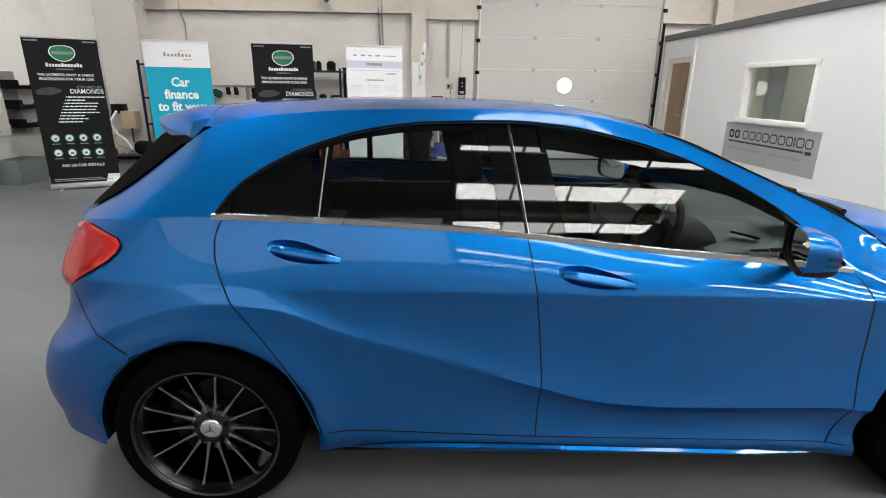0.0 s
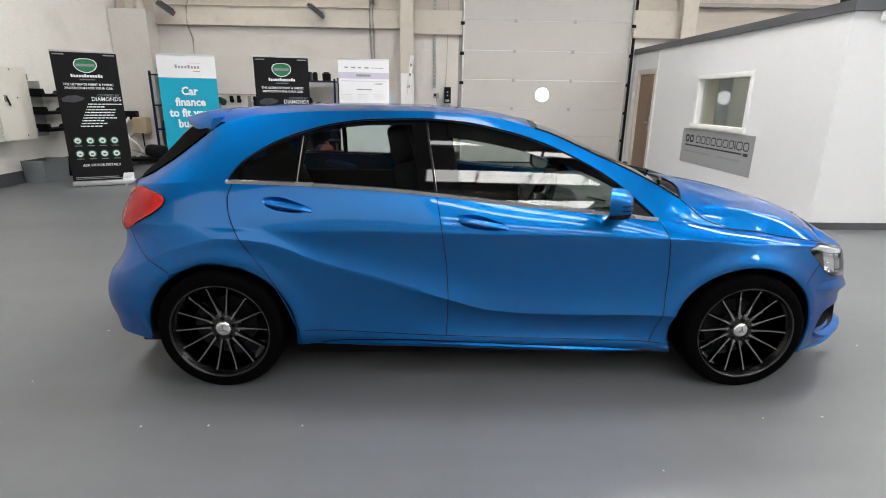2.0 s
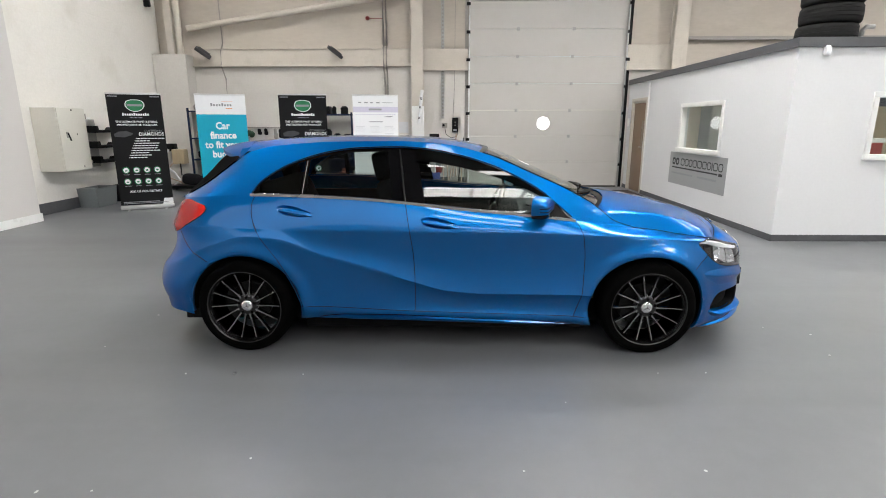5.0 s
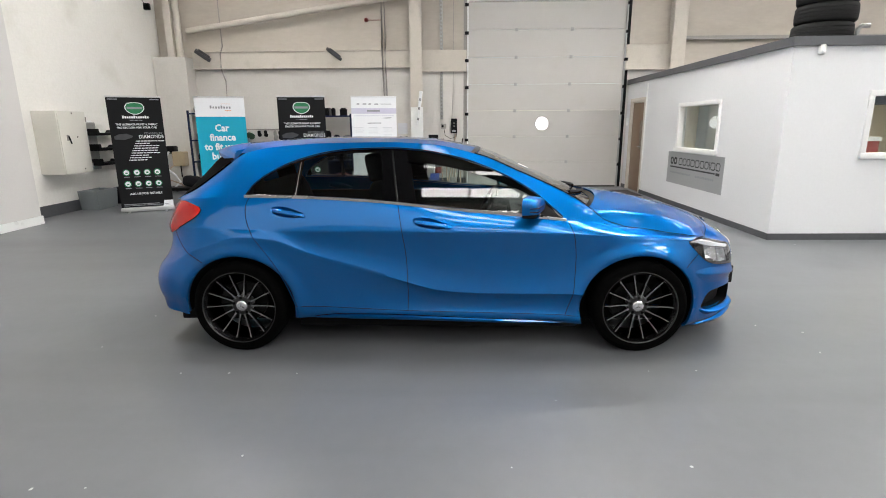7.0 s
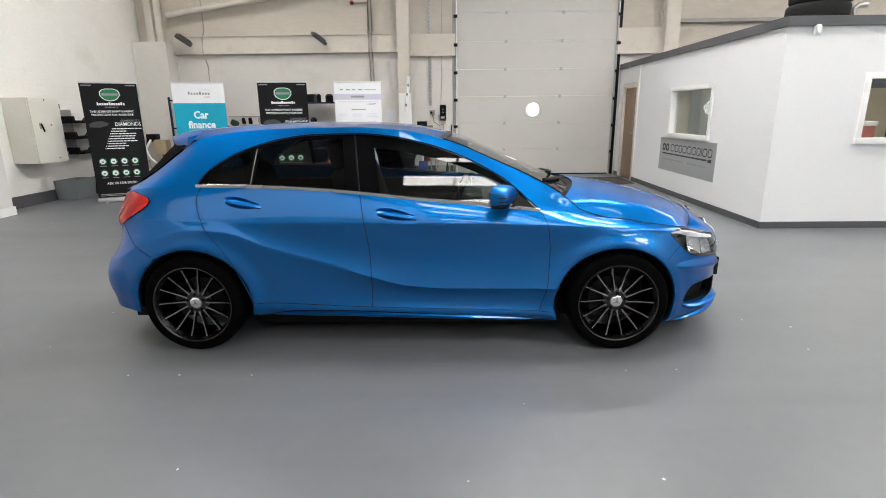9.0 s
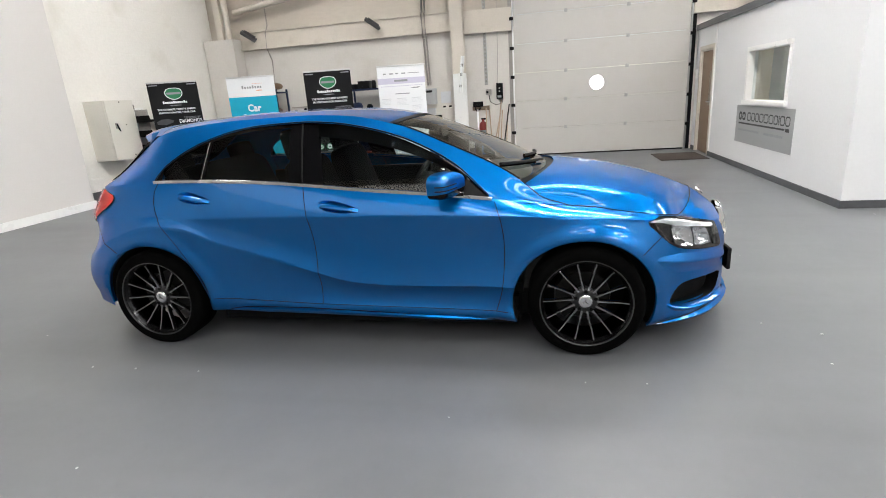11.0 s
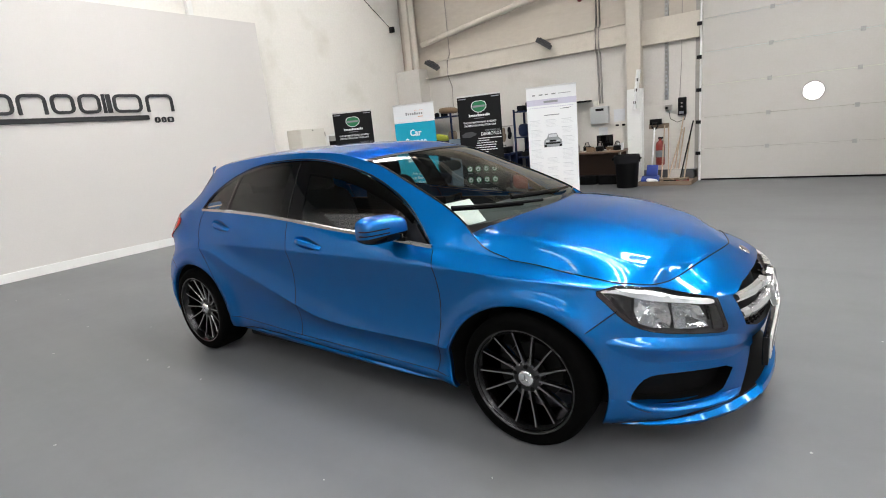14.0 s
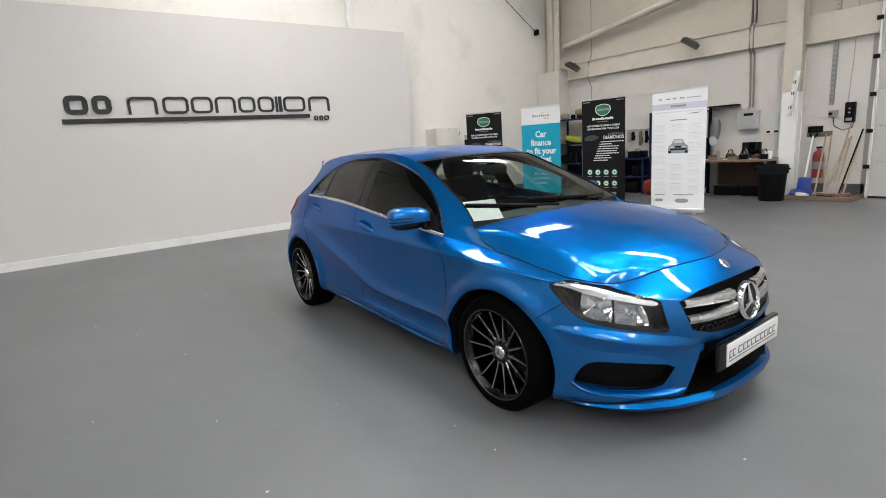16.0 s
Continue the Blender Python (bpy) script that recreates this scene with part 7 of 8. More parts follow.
solo("wall_notice", box(0.06, 0.30, FAR - 0.003, FAR, 1.32, 1.58), M_PALEPRINT, "faded paper notice on the wall", "notice", smooth=0)
solo("wall_notice", box(-0.28, -0.08, FAR - 0.003, FAR, 0.98, 1.22), M_PALEPRINT, "faded paper notice on the wall", "notice", smooth=0)

# fluorescent batten hanging on the post
bt = thing("tube_batten", "white fluorescent batten fixed at a slant on the post", "light fitting", (0.62, FAR - 0.25, 1.5))
m = pose(0.615, FAR - 0.26, 1.92, 0, 7, 0)
part("batten", box(-0.04, 0.04, -0.02, 0.03, -0.40, 0.40, 0.006, m), M_GLOSS_WHITE, bt)
part("tube", rod(m @ Vector((0, -0.035, -0.37)), m @ Vector((0, -0.035, 0.37)), 0.013), M_LETTER, bt)
for z in (-0.25, 0.0, 0.2):
    part("clip", box(-0.02, 0.02, -0.045, -0.02, z - 0.03, z + 0.03, 0.003, m), M_BLACK, bt)
# cable tray
ct = thing("cable_tray", "perforated galvanised cable tray running down the wall", "cable tray", (1.15, FAR, 1.6))
part("tray", box(1.115, 1.185, FAR - 0.045, FAR, 1.66, TOP, 0.003), M_GALV, ct)
for k in range(40):
    z = 1.72 + 0.085 * k
    part("slot", box(1.132, 1.168, FAR - 0.0465, FAR - 0.044, z, z + 0.045), M_GREYSTEEL, ct, smooth=0)
iso = thing("isolator", "grey rotary isolator with cable on the wall", "switch", (1.2, FAR, 1.45))
part("body", box(1.13, 1.26, FAR - 0.08, FAR, 1.44, 1.56, 0.01), M_GREYSTEEL, iso)
part("knob", rod((1.17, FAR - 0.08, 1.50), (1.17, FAR - 0.12, 1.50), 0.028), M_BLACK, iso)
part("flex", tube([(1.20, FAR - 0.05, 1.44), (1.23, FAR - 0.06, 1.28), (1.36, FAR - 0.06, 1.20), (1.50, FAR - 0.06, 1.24), (1.52, FAR - 0.06, 1.36)], 0.007, 6), M_BLACK, iso)
dc = thing("door_control", "black door control box with buttons", "control box", (1.44, FAR, 1.3))
part("body", box(1.375, 1.525, FAR - 0.09, FAR, 1.33, 1.68, 0.012), M_TRAY, dc)
part("label", box(1.40, 1.49, FAR - 0.094, FAR - 0.09, 1.36, 1.41), M_GREYPRINT, dc)
for z in (1.50, 1.57):
    part("button", rod((1.45, FAR - 0.09, z), (1.45, FAR - 0.105, z), 0.016), M_GREYSTEEL, dc)
part("pull_cord", tube([(1.40, FAR - 0.04, 1.68), (1.43, FAR - 0.03, 2.4), (1.46, FAR - 0.03, TOP)], 0.006, 6), M_GREYSTEEL, dc)
solo("corner_cable", tube([(-5.6, 9.3, 4.22), (-5.55, 8.4, 4.75), (-5.6, 7.2, 5.6)], 0.008, 6), M_BLACK, "slack black cable across the corner", "cable")
solo("cable_clamp", box(-5.65, -5.52, 9.26, 9.34, 4.14, 4.28, 0.01), M_BLACK, "black cable clamp on the corner", "clamp")
solo("wall_cable", tube([(-4.15, FAR + 0.015, TOP), (-4.12, FAR + 0.015, 3.4), (-4.15, FAR - 0.07, 3.22), (-4.15, FAR - 0.10, 2.88), (-4.10, FAR - 0.02, 2.6), (-4.12, FAR - 0.02, 1.9)], 0.014, 6), M_GREYSTEEL, "grey cable clipped down the wall", "cable")
solo("wall_strap", tube([(-0.2, FAR + 0.02, 5.9), (-0.3, FAR + 0.02, 4.6)], 0.006, 6), M_GREYSTEEL, "thin grey cable clipped to the upper wall", "cable")
solo("board_pipe", box(BX + 0.0 - 0.35, BX - 0.25, 3.62, 3.72, BZ, TOP, 0.01), M_GLOSS_WHITE, "white boxed pipe rising behind the grey wall", "pipe")

# ---- work corner ----
desk = thing("work_desk", "brown topped work desk against the wall", "desk", (-0.15, 9.3, 0))
part("desktop", box(-0.86, 0.42, 8.95, 9.70, 0.70, 0.74, 0.006), M_DESK, desk)
for x in (-0.82, 0.36):
    for y in (9.0, 9.62):
        part("leg", box(x, x + 0.045, y, y + 0.045, 0, 0.70, 0.004), M_GREYSTEEL, desk)
part("back_panel", box(-0.76, 0.34, 9.60, 9.62, 0.18, 0.68), mat("dark_desk_panel", (0.075, 0.045, 0.030), 0.55, var=0.15, scale=3, fine=30), desk)
# black crates, added to darken the floor under the desk
for x in (-0.70, -0.18):
    crate = thing("added_crate", "low black crate added to darken the space under the desk", "crate", (x + 0.23, 9.42, 0), group="crates under the desk")
    part("tub", box(x, x + 0.46, 9.30, 9.55, 0.0, 0.17, 0.012), M_TRAY, crate)
    part("rim", box(x - 0.012, x + 0.472, 9.288, 9.562, 0.17, 0.19, 0.004), M_TRAY, crate)
rnd = random.Random(9)
for k in range(12):
    x, y = -0.74 + 0.095 * k + rnd.uniform(-0.02, 0.02), rnd.uniform(9.1, 9.5)
    kind = k % 4
    if kind == 0:
        t = thing("paper_pile", "loose white papers on the desk", "papers", (x, y, 0.74), group="desk clutter")
        for q in range(4):
            part("sheet", box(-0.10, 0.10, -0.14, 0.14, 0.003 * q, 0.003 * q + 0.002, 0, pose(x, y, 0.74, 0, 0, rnd.uniform(-25, 25))), M_PAPER, t, smooth=0)
    elif kind == 1:
        t = thing("carton", "small open cardboard carton on the desk", "box", (x, y, 0.74), group="desk clutter")
        h = rnd.uniform(0.04, 0.09)
        part("carton_body", box(x - 0.09, x + 0.09, y - 0.07, y + 0.07, 0.74, 0.74 + h, 0.003), M_CARD, t)
        part("flap", box(-0.09, 0.09, -0.05, 0.0, 0, 0.003, 0, pose(x, y - 0.07, 0.74 + h, -40)), M_CARD, t)
    elif kind == 2:
        bm = lathe([(0.001, 0.0), (0.038, 0.0), (0.042, 0.10), (0.040, 0.145), (0.018, 0.16), (0.018, 0.19), (0.001, 0.19)], 18, pose(x, y, 0.74))
        solo("spray_can", bm, rnd.choice([M_REDPAINT, M_GREYSTEEL, M_LETTER]), "small spray can standing on the desk", "can", group="desk clutter")
    else:
        bm = box(x - 0.08, x + 0.07, y - 0.05, y + 0.08, 0.74, 0.84, 0.02)
        add_tube(bm, [(x - 0.06, y, 0.84), (x - 0.03, y, 0.92), (x + 0.03, y, 0.92), (x + 0.05, y, 0.84)], 0.010, 6)
        solo("tool_case", bm, M_TRAY, "small black tool case on the desk", "tool case", group="desk clutter")
mon = thing("black_screen", "black flat screen standing on the desk", "screen", (-0.08, 9.5, 0.74))
part("panel", box(-0.26, 0.10, 9.50, 9.53, 0.82, 1.06, 0.008), M_GLOSSBLACK, mon)
part("stand", box(-0.12, -0.04, 9.51, 9.55, 0.745, 0.84, 0.004), M_BLACK, mon)
part("stand_foot", box(-0.18, 0.02, 9.45, 9.6, 0.74, 0.75, 0.003), M_BLACK, mon)
bm = lathe([(0.001, 0.0), (0.055, 0.0), (0.065, 0.13), (0.07, 0.14), (0.001, 0.14)], 24, pose(0.34, 9.25, 0.74))
solo("white_tub", bm, M_LETTER, "white plastic tub on the desk", "tub")

chair = thing("work_stool", "worn swivel stool with black seat", "stool", (-0.95, 9.0, 0))
part("seat", cushion(0.36, 0.36, 0.08, pose(-0.95, 8.95, 0.52), 0.5), M_SEAT, chair)
part("stem", rod((-0.95, 8.95, 0.08), (-0.95, 8.95, 0.5), 0.025), M_GREYSTEEL, chair)
for k in range(5):
    a = radians(72 * k)
    part("foot", rod((-0.95, 8.95, 0.09), (-0.95 + 0.26 * math.cos(a), 8.95 + 0.26 * math.sin(a), 0.04), 0.016, 0.012), M_BLACK, chair)
part("backrest", tube([(-1.05, 9.05, 0.55), (-1.12, 9.12, 0.72), (-1.05, 9.14, 0.80), (-0.85, 9.12, 0.80)], 0.022, 8), M_BLACK, chair)
jack = thing("tool_trolley", "low red steel tool trolley on castors", "trolley", (-0.95, 8.6, 0))
part("tray", box(-1.22, -0.72, 8.40, 8.72, 0.10, 0.30, 0.012), M_REDPAINT, jack)
for x in (-1.18, -0.76):
    for y in (8.43, 8.69):
        part("castor", rod((x, y - 0.012, 0.04), (x, y + 0.012, 0.04), 0.04), M_BLACK, jack)

# bin
bm = lathe([(0.001, 0.0), (0.20, 0.0), (0.205, 0.02), (0.235, 0.58), (0.25, 0.58), (0.252, 0.62), (0.245, 0.65), (0.235, 0.655), (0.225, 0.62), (0.19, 0.05), (0.001, 0.05)], 36)
bn_ = thing("refuse_bin", "tall black plastic refuse bin on the floor", "bin", (0.58, 8.85, 0))
bm.transform(pose(0.58, 8.85, 0))
part("tub", bm, M_TRAY, bn_)
for s in (-1, 1):
    part("lug", box(0.58 + s * 0.24, 0.58 + s * 0.28, 8.80, 8.90, 0.56, 0.60, 0.008), M_TRAY, bn_)
part("liner", lathe([(0.24, 0.655), (0.256, 0.62), (0.252, 0.52), (0.258, 0.50)], 30, pose(0.58, 8.85, 0)), M_CLOTH, bn_)

# tool rack: low timber tray with brooms, spades and an extinguisher
tr = thing("timber_tray", "low timber tray holding the long tools", "tray", (1.25, 9.3, 0))
part("tray_floor", box(0.78, 1.74, 8.98, 9.68, 0.02, 0.045), M_WOODRAW, tr)
part("tray_edge", box(0.76, 1.76, 8.955, 8.98, 0.0, 0.085, 0.004), M_WOODRAW, tr)
for x in (0.76, 1.735):
    part("tray_end", box(x, x + 0.025, 8.98, 9.68, 0.0, 0.085, 0.004), M_WOODRAW, tr)
back = thing("tool_board", "short timber hook board on the wall", "hook board", (1.0, FAR, 1.2))
part("board", box(0.80, 1.20, FAR - 0.02, FAR, 1.10, 1.20, 0.003), M_WOODRAW, back)
part("dark_hook", box(0.82, 1.06, FAR - 0.06, FAR - 0.02, 1.18, 1.30, 0.01), M_BLACK, back)

spade = thing("spade", "long spade with black grip leaning on the wall", "spade", (0.95, 9.3, 0.05))
part("shaft", rod((0.97, 9.25, 0.40), (0.93, 9.62, 1.12), 0.016), M_LETTER, spade)
part("grip", tube([(0.93, 9.62, 1.08), (0.87, 9.64, 1.15), (0.88, 9.66, 1.22), (0.98, 9.66, 1.22), (0.99, 9.64, 1.15), (0.93, 9.62, 1.08)], 0.016, 8), M_BLACK, spade)
part("blade", box(-0.11, 0.11, -0.008, 0.008, -0.16, 0.16, 0.006, pose(0.98, 9.20, 0.24, -20)), M_BLUEPL, spade)
ext = thing("fire_extinguisher", "red fire extinguisher on the wall", "extinguisher", (1.05, 9.55, 0.5))
part("cylinder", lathe([(0.001, 0.0), (0.085, 0.0), (0.09, 0.03), (0.09, 0.40), (0.075, 0.46), (0.03, 0.50), (0.03, 0.54), (0.001, 0.54)], 28, pose(1.05, 9.58, 0.36)), M_REDPAINT, ext)
part("valve", box(1.01, 1.13, 9.56, 9.60, 0.89, 0.93, 0.006), M_BLACK, ext)
part("label", lathe([(0.0915, 0.16), (0.0915, 0.30)], 28, pose(1.05, 9.58, 0.36)), M_CRATE, ext)
part("wall_hook", box(1.03, 1.07, 9.66, FAR, 0.76, 0.86, 0.004), M_BLACK, ext)
for k, (x0, x1, h, head, hm) in enumerate(((1.18, 1.12, 1.15, "broom", M_HANDLE), (1.30, 1.20, 1.12, "broom", M_HANDLE), (1.38, 1.48, 1.30, "rake", M_HANDLE), (1.30, 1.46, 1.05, "broom", M_HANDLE), (1.52, 1.66, 1.20, "brush", M_TRAY), (1.46, 1.50, 1.08, "spade", M_HANDLE), (1.60, 1.62, 1.02, "broom", M_HANDLE))):
    y0 = 9.12 + 0.05 * (k % 3)
    t = thing("long_handled_" + head, "worn long-handled " + head + " leaning against the wall", head, (x0, y0, 0.05), group="long tools")
    part("handle", rod((x0, y0, 0.10), (x1, 9.66, h), 0.014, seg=10), hm, t)
    if head in ("broom", "brush"):
        part("stock", box(-0.16, 0.16, -0.03, 0.03, 0.0, 0.04, 0.008, pose(x0, y0, 0.09, 0, 0, 25 * (k - 3))), M_WOODRAW, t)
        part("bristles", box(-0.155, 0.155, -0.028, 0.028, -0.04, 0.0, 0.0, pose(x0, y0, 0.09, 0, 0, 25 * (k - 3))), M_CLOTH if k % 2 else M_REDPAINT, t)
    else:
        part("tool_head", box(-0.08, 0.08, -0.012, 0.012, -0.05, 0.20, 0.006, pose(x0, y0, 0.10, -15, 0, 10)), M_GREYSTEEL, t)
pan = thing("dustpan", "bright blue dustpan with white brush", "dustpan", (0.96, 9.1, 0.05))
part("pan", box(-0.17, 0.17, -0.10, 0.10, 0, 0.10, 0.02, pose(0.96, 9.14, 0.06, 20, 0, 8)), M_BLUEPL, pan)
part("brush", cushion(0.10, 0.22, 0.07, pose(1.02, 9.03, 0.10, 0, 10, 20), 0.6), M_LETTER, pan)

# shelving behind the banners
def shelf_unit(x0, x1, y0, y1, levels, top, label):
    r = thing("storage_rack", label, "rack", ((x0 + x1) / 2, (y0 + y1) / 2, 0), group="storage racks")
    for x in (x0, x1 - 0.04):
        for y in (y0, y1 - 0.04):
            part("upright", box(x, x + 0.04, y, y + 0.04, 0, top, 0.003), M_BLUERACK, r)
    for z in levels:
        part("shelf", box(x0, x1, y0, y1, z - 0.03, z, 0.003), M_BLUERACK, r)
    # dark sheet added behind the lower shelves to keep the gaps dark
    part("dark_backing", box(x0 + 0.04, x1 - 0.04, y1 - 0.012, y1 - 0.004, 0.12, 1.15), M_BLUERACK, r)
    return r


R1 = (-4.82, -3.76, 9.02, 9.60)
R2 = (-2.05, -0.95, 9.05, 9.60)
shelf_unit(*R1, (0.15, 0.72, 1.22, 1.84), 1.90, "dark blue steel storage rack packed with gear")
shelf_unit(*R2, (0.15, 0.72, 1.18, 1.76), 1.80, "dark blue steel storage rack packed with gear")
rnd = random.Random(21)
CL = (M_CLOTH, M_TRAY, M_TRAY, M_CLOTH, M_BLACK, M_GREYSTEEL, M_BLACK, M_BLUERACK, M_WOODRAW, M_CLOTH, M_BLUERACK, M_REDPAINT)
for (x0, x1, y0, y1), levels in ((R1, (0.15, 0.72, 1.22, 1.84)), (R2, (0.15, 0.72, 1.18, 1.76))):
    for z in levels:
        x = x0 + 0.08
        while x < x1 - 0.2:
            w, h = rnd.uniform(0.12, 0.30), rnd.uniform(0.10, 0.30 if z < 1.7 else 0.2)
            y = rnd.uniform(y0 + 0.14, y0 + 0.26)
            kind, mt = rnd.randrange(4), rnd.choice(CL)
            if kind == 0:
                bm = box(x, x + w, y - 0.12, y + 0.15, z, z + h, 0.012)
                add_box(bm, x + 0.02, x + w - 0.02, y - 0.125, y - 0.12, z + h * 0.3, z + h * 0.7)
                solo("storage_box", bm, mt, "small storage box on the rack shelf", "box", group="rack clutter")
            elif kind == 1:
                bm = lathe([(0.001, 0.0), (w * 0.38, 0.0), (w * 0.40, h * 0.8), (w * 0.25, h * 0.93), (w * 0.25, h), (0.001, h)], 16, pose(x + w / 2, y, z))
                solo("paint_tin", bm, mt, "round tin on the rack shelf", "tin", group="rack clutter")
            elif kind == 2:
                solo("rag_bundle", cushion(0.24, w, h, pose(x + w / 2, y, z + h / 2, 0, 0, rnd.uniform(-20, 20)), 0.65), mt, "crumpled cloth bundle on the rack shelf", "cloth", group="rack clutter")
            else:
                bm = box(x, x + w, y - 0.10, y + 0.10, z, z + h * 0.7, 0.03)
                add_tube(bm, [(x + w * 0.2, y, z + h * 0.7), (x + w * 0.3, y, z + h), (x + w * 0.7, y, z + h), (x + w * 0.8, y, z + h * 0.7)], 0.012, 6)
                solo("power_tool_case", bm, mt, "tool case with handle on the rack shelf", "tool case", group="rack clutter")
            x += w + rnd.uniform(0.01, 0.06)
solo("hi_vis_bundle", cushion(0.20, 0.46, 0.16, pose(-4.16, 9.06, 1.33, 0, 12, 15), 0.7), M_HIVIS, "yellow-green work jacket lying on the rack", "jacket")
solo("sack", cushion(0.34, 0.50, 0.16, pose(-3.98, 9.26, 1.98, 0, 4, 8), 0.7), M_CARD, "pale brown sack on top of the rack", "sack")
# low bench under a hook rail, between the racks
bench = thing("low_bench", "low dark blue steel bench packed with tool cases", "bench", (-2.95, 9.3, 0))
part("benchtop", box(-3.70, -2.15, 8.98, 9.66, 0.78, 0.82, 0.004), M_BLUERACK, bench)
part("shelf", box(-3.68, -2.17, 9.02, 9.64, 0.36, 0.39, 0.003), M_BLUERACK, bench)
for x in (-3.68, -2.95, -2.21):
    for y in (9.0, 9.60):
        part("leg", box(x, x + 0.04, y, y + 0.04, 0, 0.78, 0.003), M_BLUERACK, bench)
# same dark backing, added below the bench top
part("dark_backing", box(-3.64, -2.21, 9.645, 9.652, 0.05, 0.78), M_BLUERACK, bench)
for x, w, h, z, m, kind in ((-3.60, 0.30, 0.16, 0.82, M_TRAY, 0), (-3.22, 0.24, 0.12, 0.82, M_BLACK, 1), (-2.90, 0.20, 0.20, 0.82, M_GREYSTEEL, 1), (-2.62, 0.34, 0.15, 0.82, M_TRAY, 0), (-3.55, 0.42, 0.28, 0.39, M_BLACK, 0), (-3.05, 0.36, 0.24, 0.39, M_TRAY, 0), (-2.62, 0.34, 0.26, 0.39, M_BLACK, 1), (-3.50, 0.5, 0.25, 0.0, M_TRAY, 0), (-2.80, 0.44, 0.25, 0.0, M_BLACK, 0)):
    if kind:
        bm = lathe([(0.001, 0.0), (w * 0.40, 0.0), (w * 0.42, h * 0.8), (w * 0.2, h * 0.94), (w * 0.2, h), (0.001, h)], 18, pose(x + w / 2, 9.25, z))
        solo("plastic_canister", bm, m, "dark canister on the low bench", "canister", group="bench clutter")
    else:
        bm = box(x, x + w, 9.08, 9.40, z, z + h, 0.02)
        add_tube(bm, [(x + w * 0.3, 9.24, z + h - 0.005), (x + w * 0.35, 9.24, z + h + 0.04), (x + w * 0.65, 9.24, z + h + 0.04), (x + w * 0.7, 9.24, z + h - 0.005)], 0.010, 6)
        solo("bench_case", bm, m, "black tool case with handle on the low bench", "tool case", group="bench clutter")
rail = thing("hook_rail", "thin steel hook rail on the white wall", "hook rail", (-3.05, FAR, 1.45))
part("rail_bar", box(-3.75, -2.42, FAR - 0.03, FAR, 1.44, 1.465, 0.003), M_GREYSTEEL, rail)
for k in range(9):
    x = -3.68 + 0.15 * k
    part("hook", tube([(x, FAR - 0.03, 1.45), (x, FAR - 0.055, 1.43), (x, FAR - 0.06, 1.45)], 0.005, 6), M_GREYSTEEL, rail)
for x, z, h, m, label in ((-3.38, 1.35, 0.15, M_BLACK, "black work glove hung on the rail"), (-3.22, 1.35, 0.16, M_BLACK, "black work glove hung on the rail"), (-2.98, 1.30, 0.26, M_GREYSTEEL, "grey work glove hung on the rail"), (-2.86, 1.31, 0.22, M_CLOTH, "dark work glove hung on the rail"), (-2.66, 1.25, 0.36, M_WOODRAW, "long brown leather glove hung on the rail"), (-2.50, 1.28, 0.30, M_CLOTH, "dark work glove hung on the rail")):
    g = thing("work_glove", label, "glove", (x, FAR - 0.05, z), group="hung gloves")
    part("cuff", cushion(0.045, 0.085, h * 0.55, pose(x, FAR - 0.055, z + h * 0.22), 0.7), m, g)
    part("fingers", cushion(0.035, 0.10, h * 0.6, pose(x + 0.008, FAR - 0.055, z - h * 0.2, 0, 12, 0), 0.7), m, g)
solo("hung_cap", cushion(0.10, 0.20, 0.15, pose(-3.60, FAR - 0.06, 1.30, 0, 25, 0), 0.6), mat("dark_green_cloth", (0.020, 0.055, 0.028), 0.9, var=0.2, fine=80), "dark green cloth hung on the wall", "cloth")
stand = thing("dark_stand", "dark steel stand with a grey bag hung on it", "stand", (-0.95, 9.5, 0))
part("upright", box(-0.97, -0.93, 9.55, 9.59, 0, 1.80, 0.004), M_TRAY, stand)
part("hung_bag", cushion(0.14, 0.20, 0.46, pose(-0.82, 9.52, 1.34, 0, 4, 0), 0.75), M_CRATE, stand, "creased grey bag")
part("hung_bag", cushion(0.12, 0.15, 0.22, pose(-0.84, 9.50, 1.12, 0, -6, 0), 0.75), M_PALEPRINT, stand, "pale bag")
solo("wall_shelf", box(-0.98, -0.42, FAR - 0.30, FAR, 1.80, 1.83, 0.004), M_TRAY, "dark shelf on the wall above the peg board", "shelf")
solo("gas_bottle", lathe([(0.001, 0.0), (0.13, 0.0), (0.15, 0.04), (0.15, 0.36), (0.11, 0.46), (0.04, 0.50), (0.04, 0.56), (0.001, 0.56)], 28, pose(-1.05, 8.35, 0)), mat("rust_red_bottle_paint", (0.20, 0.045, 0.022), 0.45, var=0.15), "rust red gas bottle on the floor", "gas bottle")
solo("red_compressor", cushion(0.32, 0.62, 0.36, pose(-1.65, 8.75, 0.20), 0.55), M_REDPAINT, "red compressor tank on the floor by the rack", "compressor")

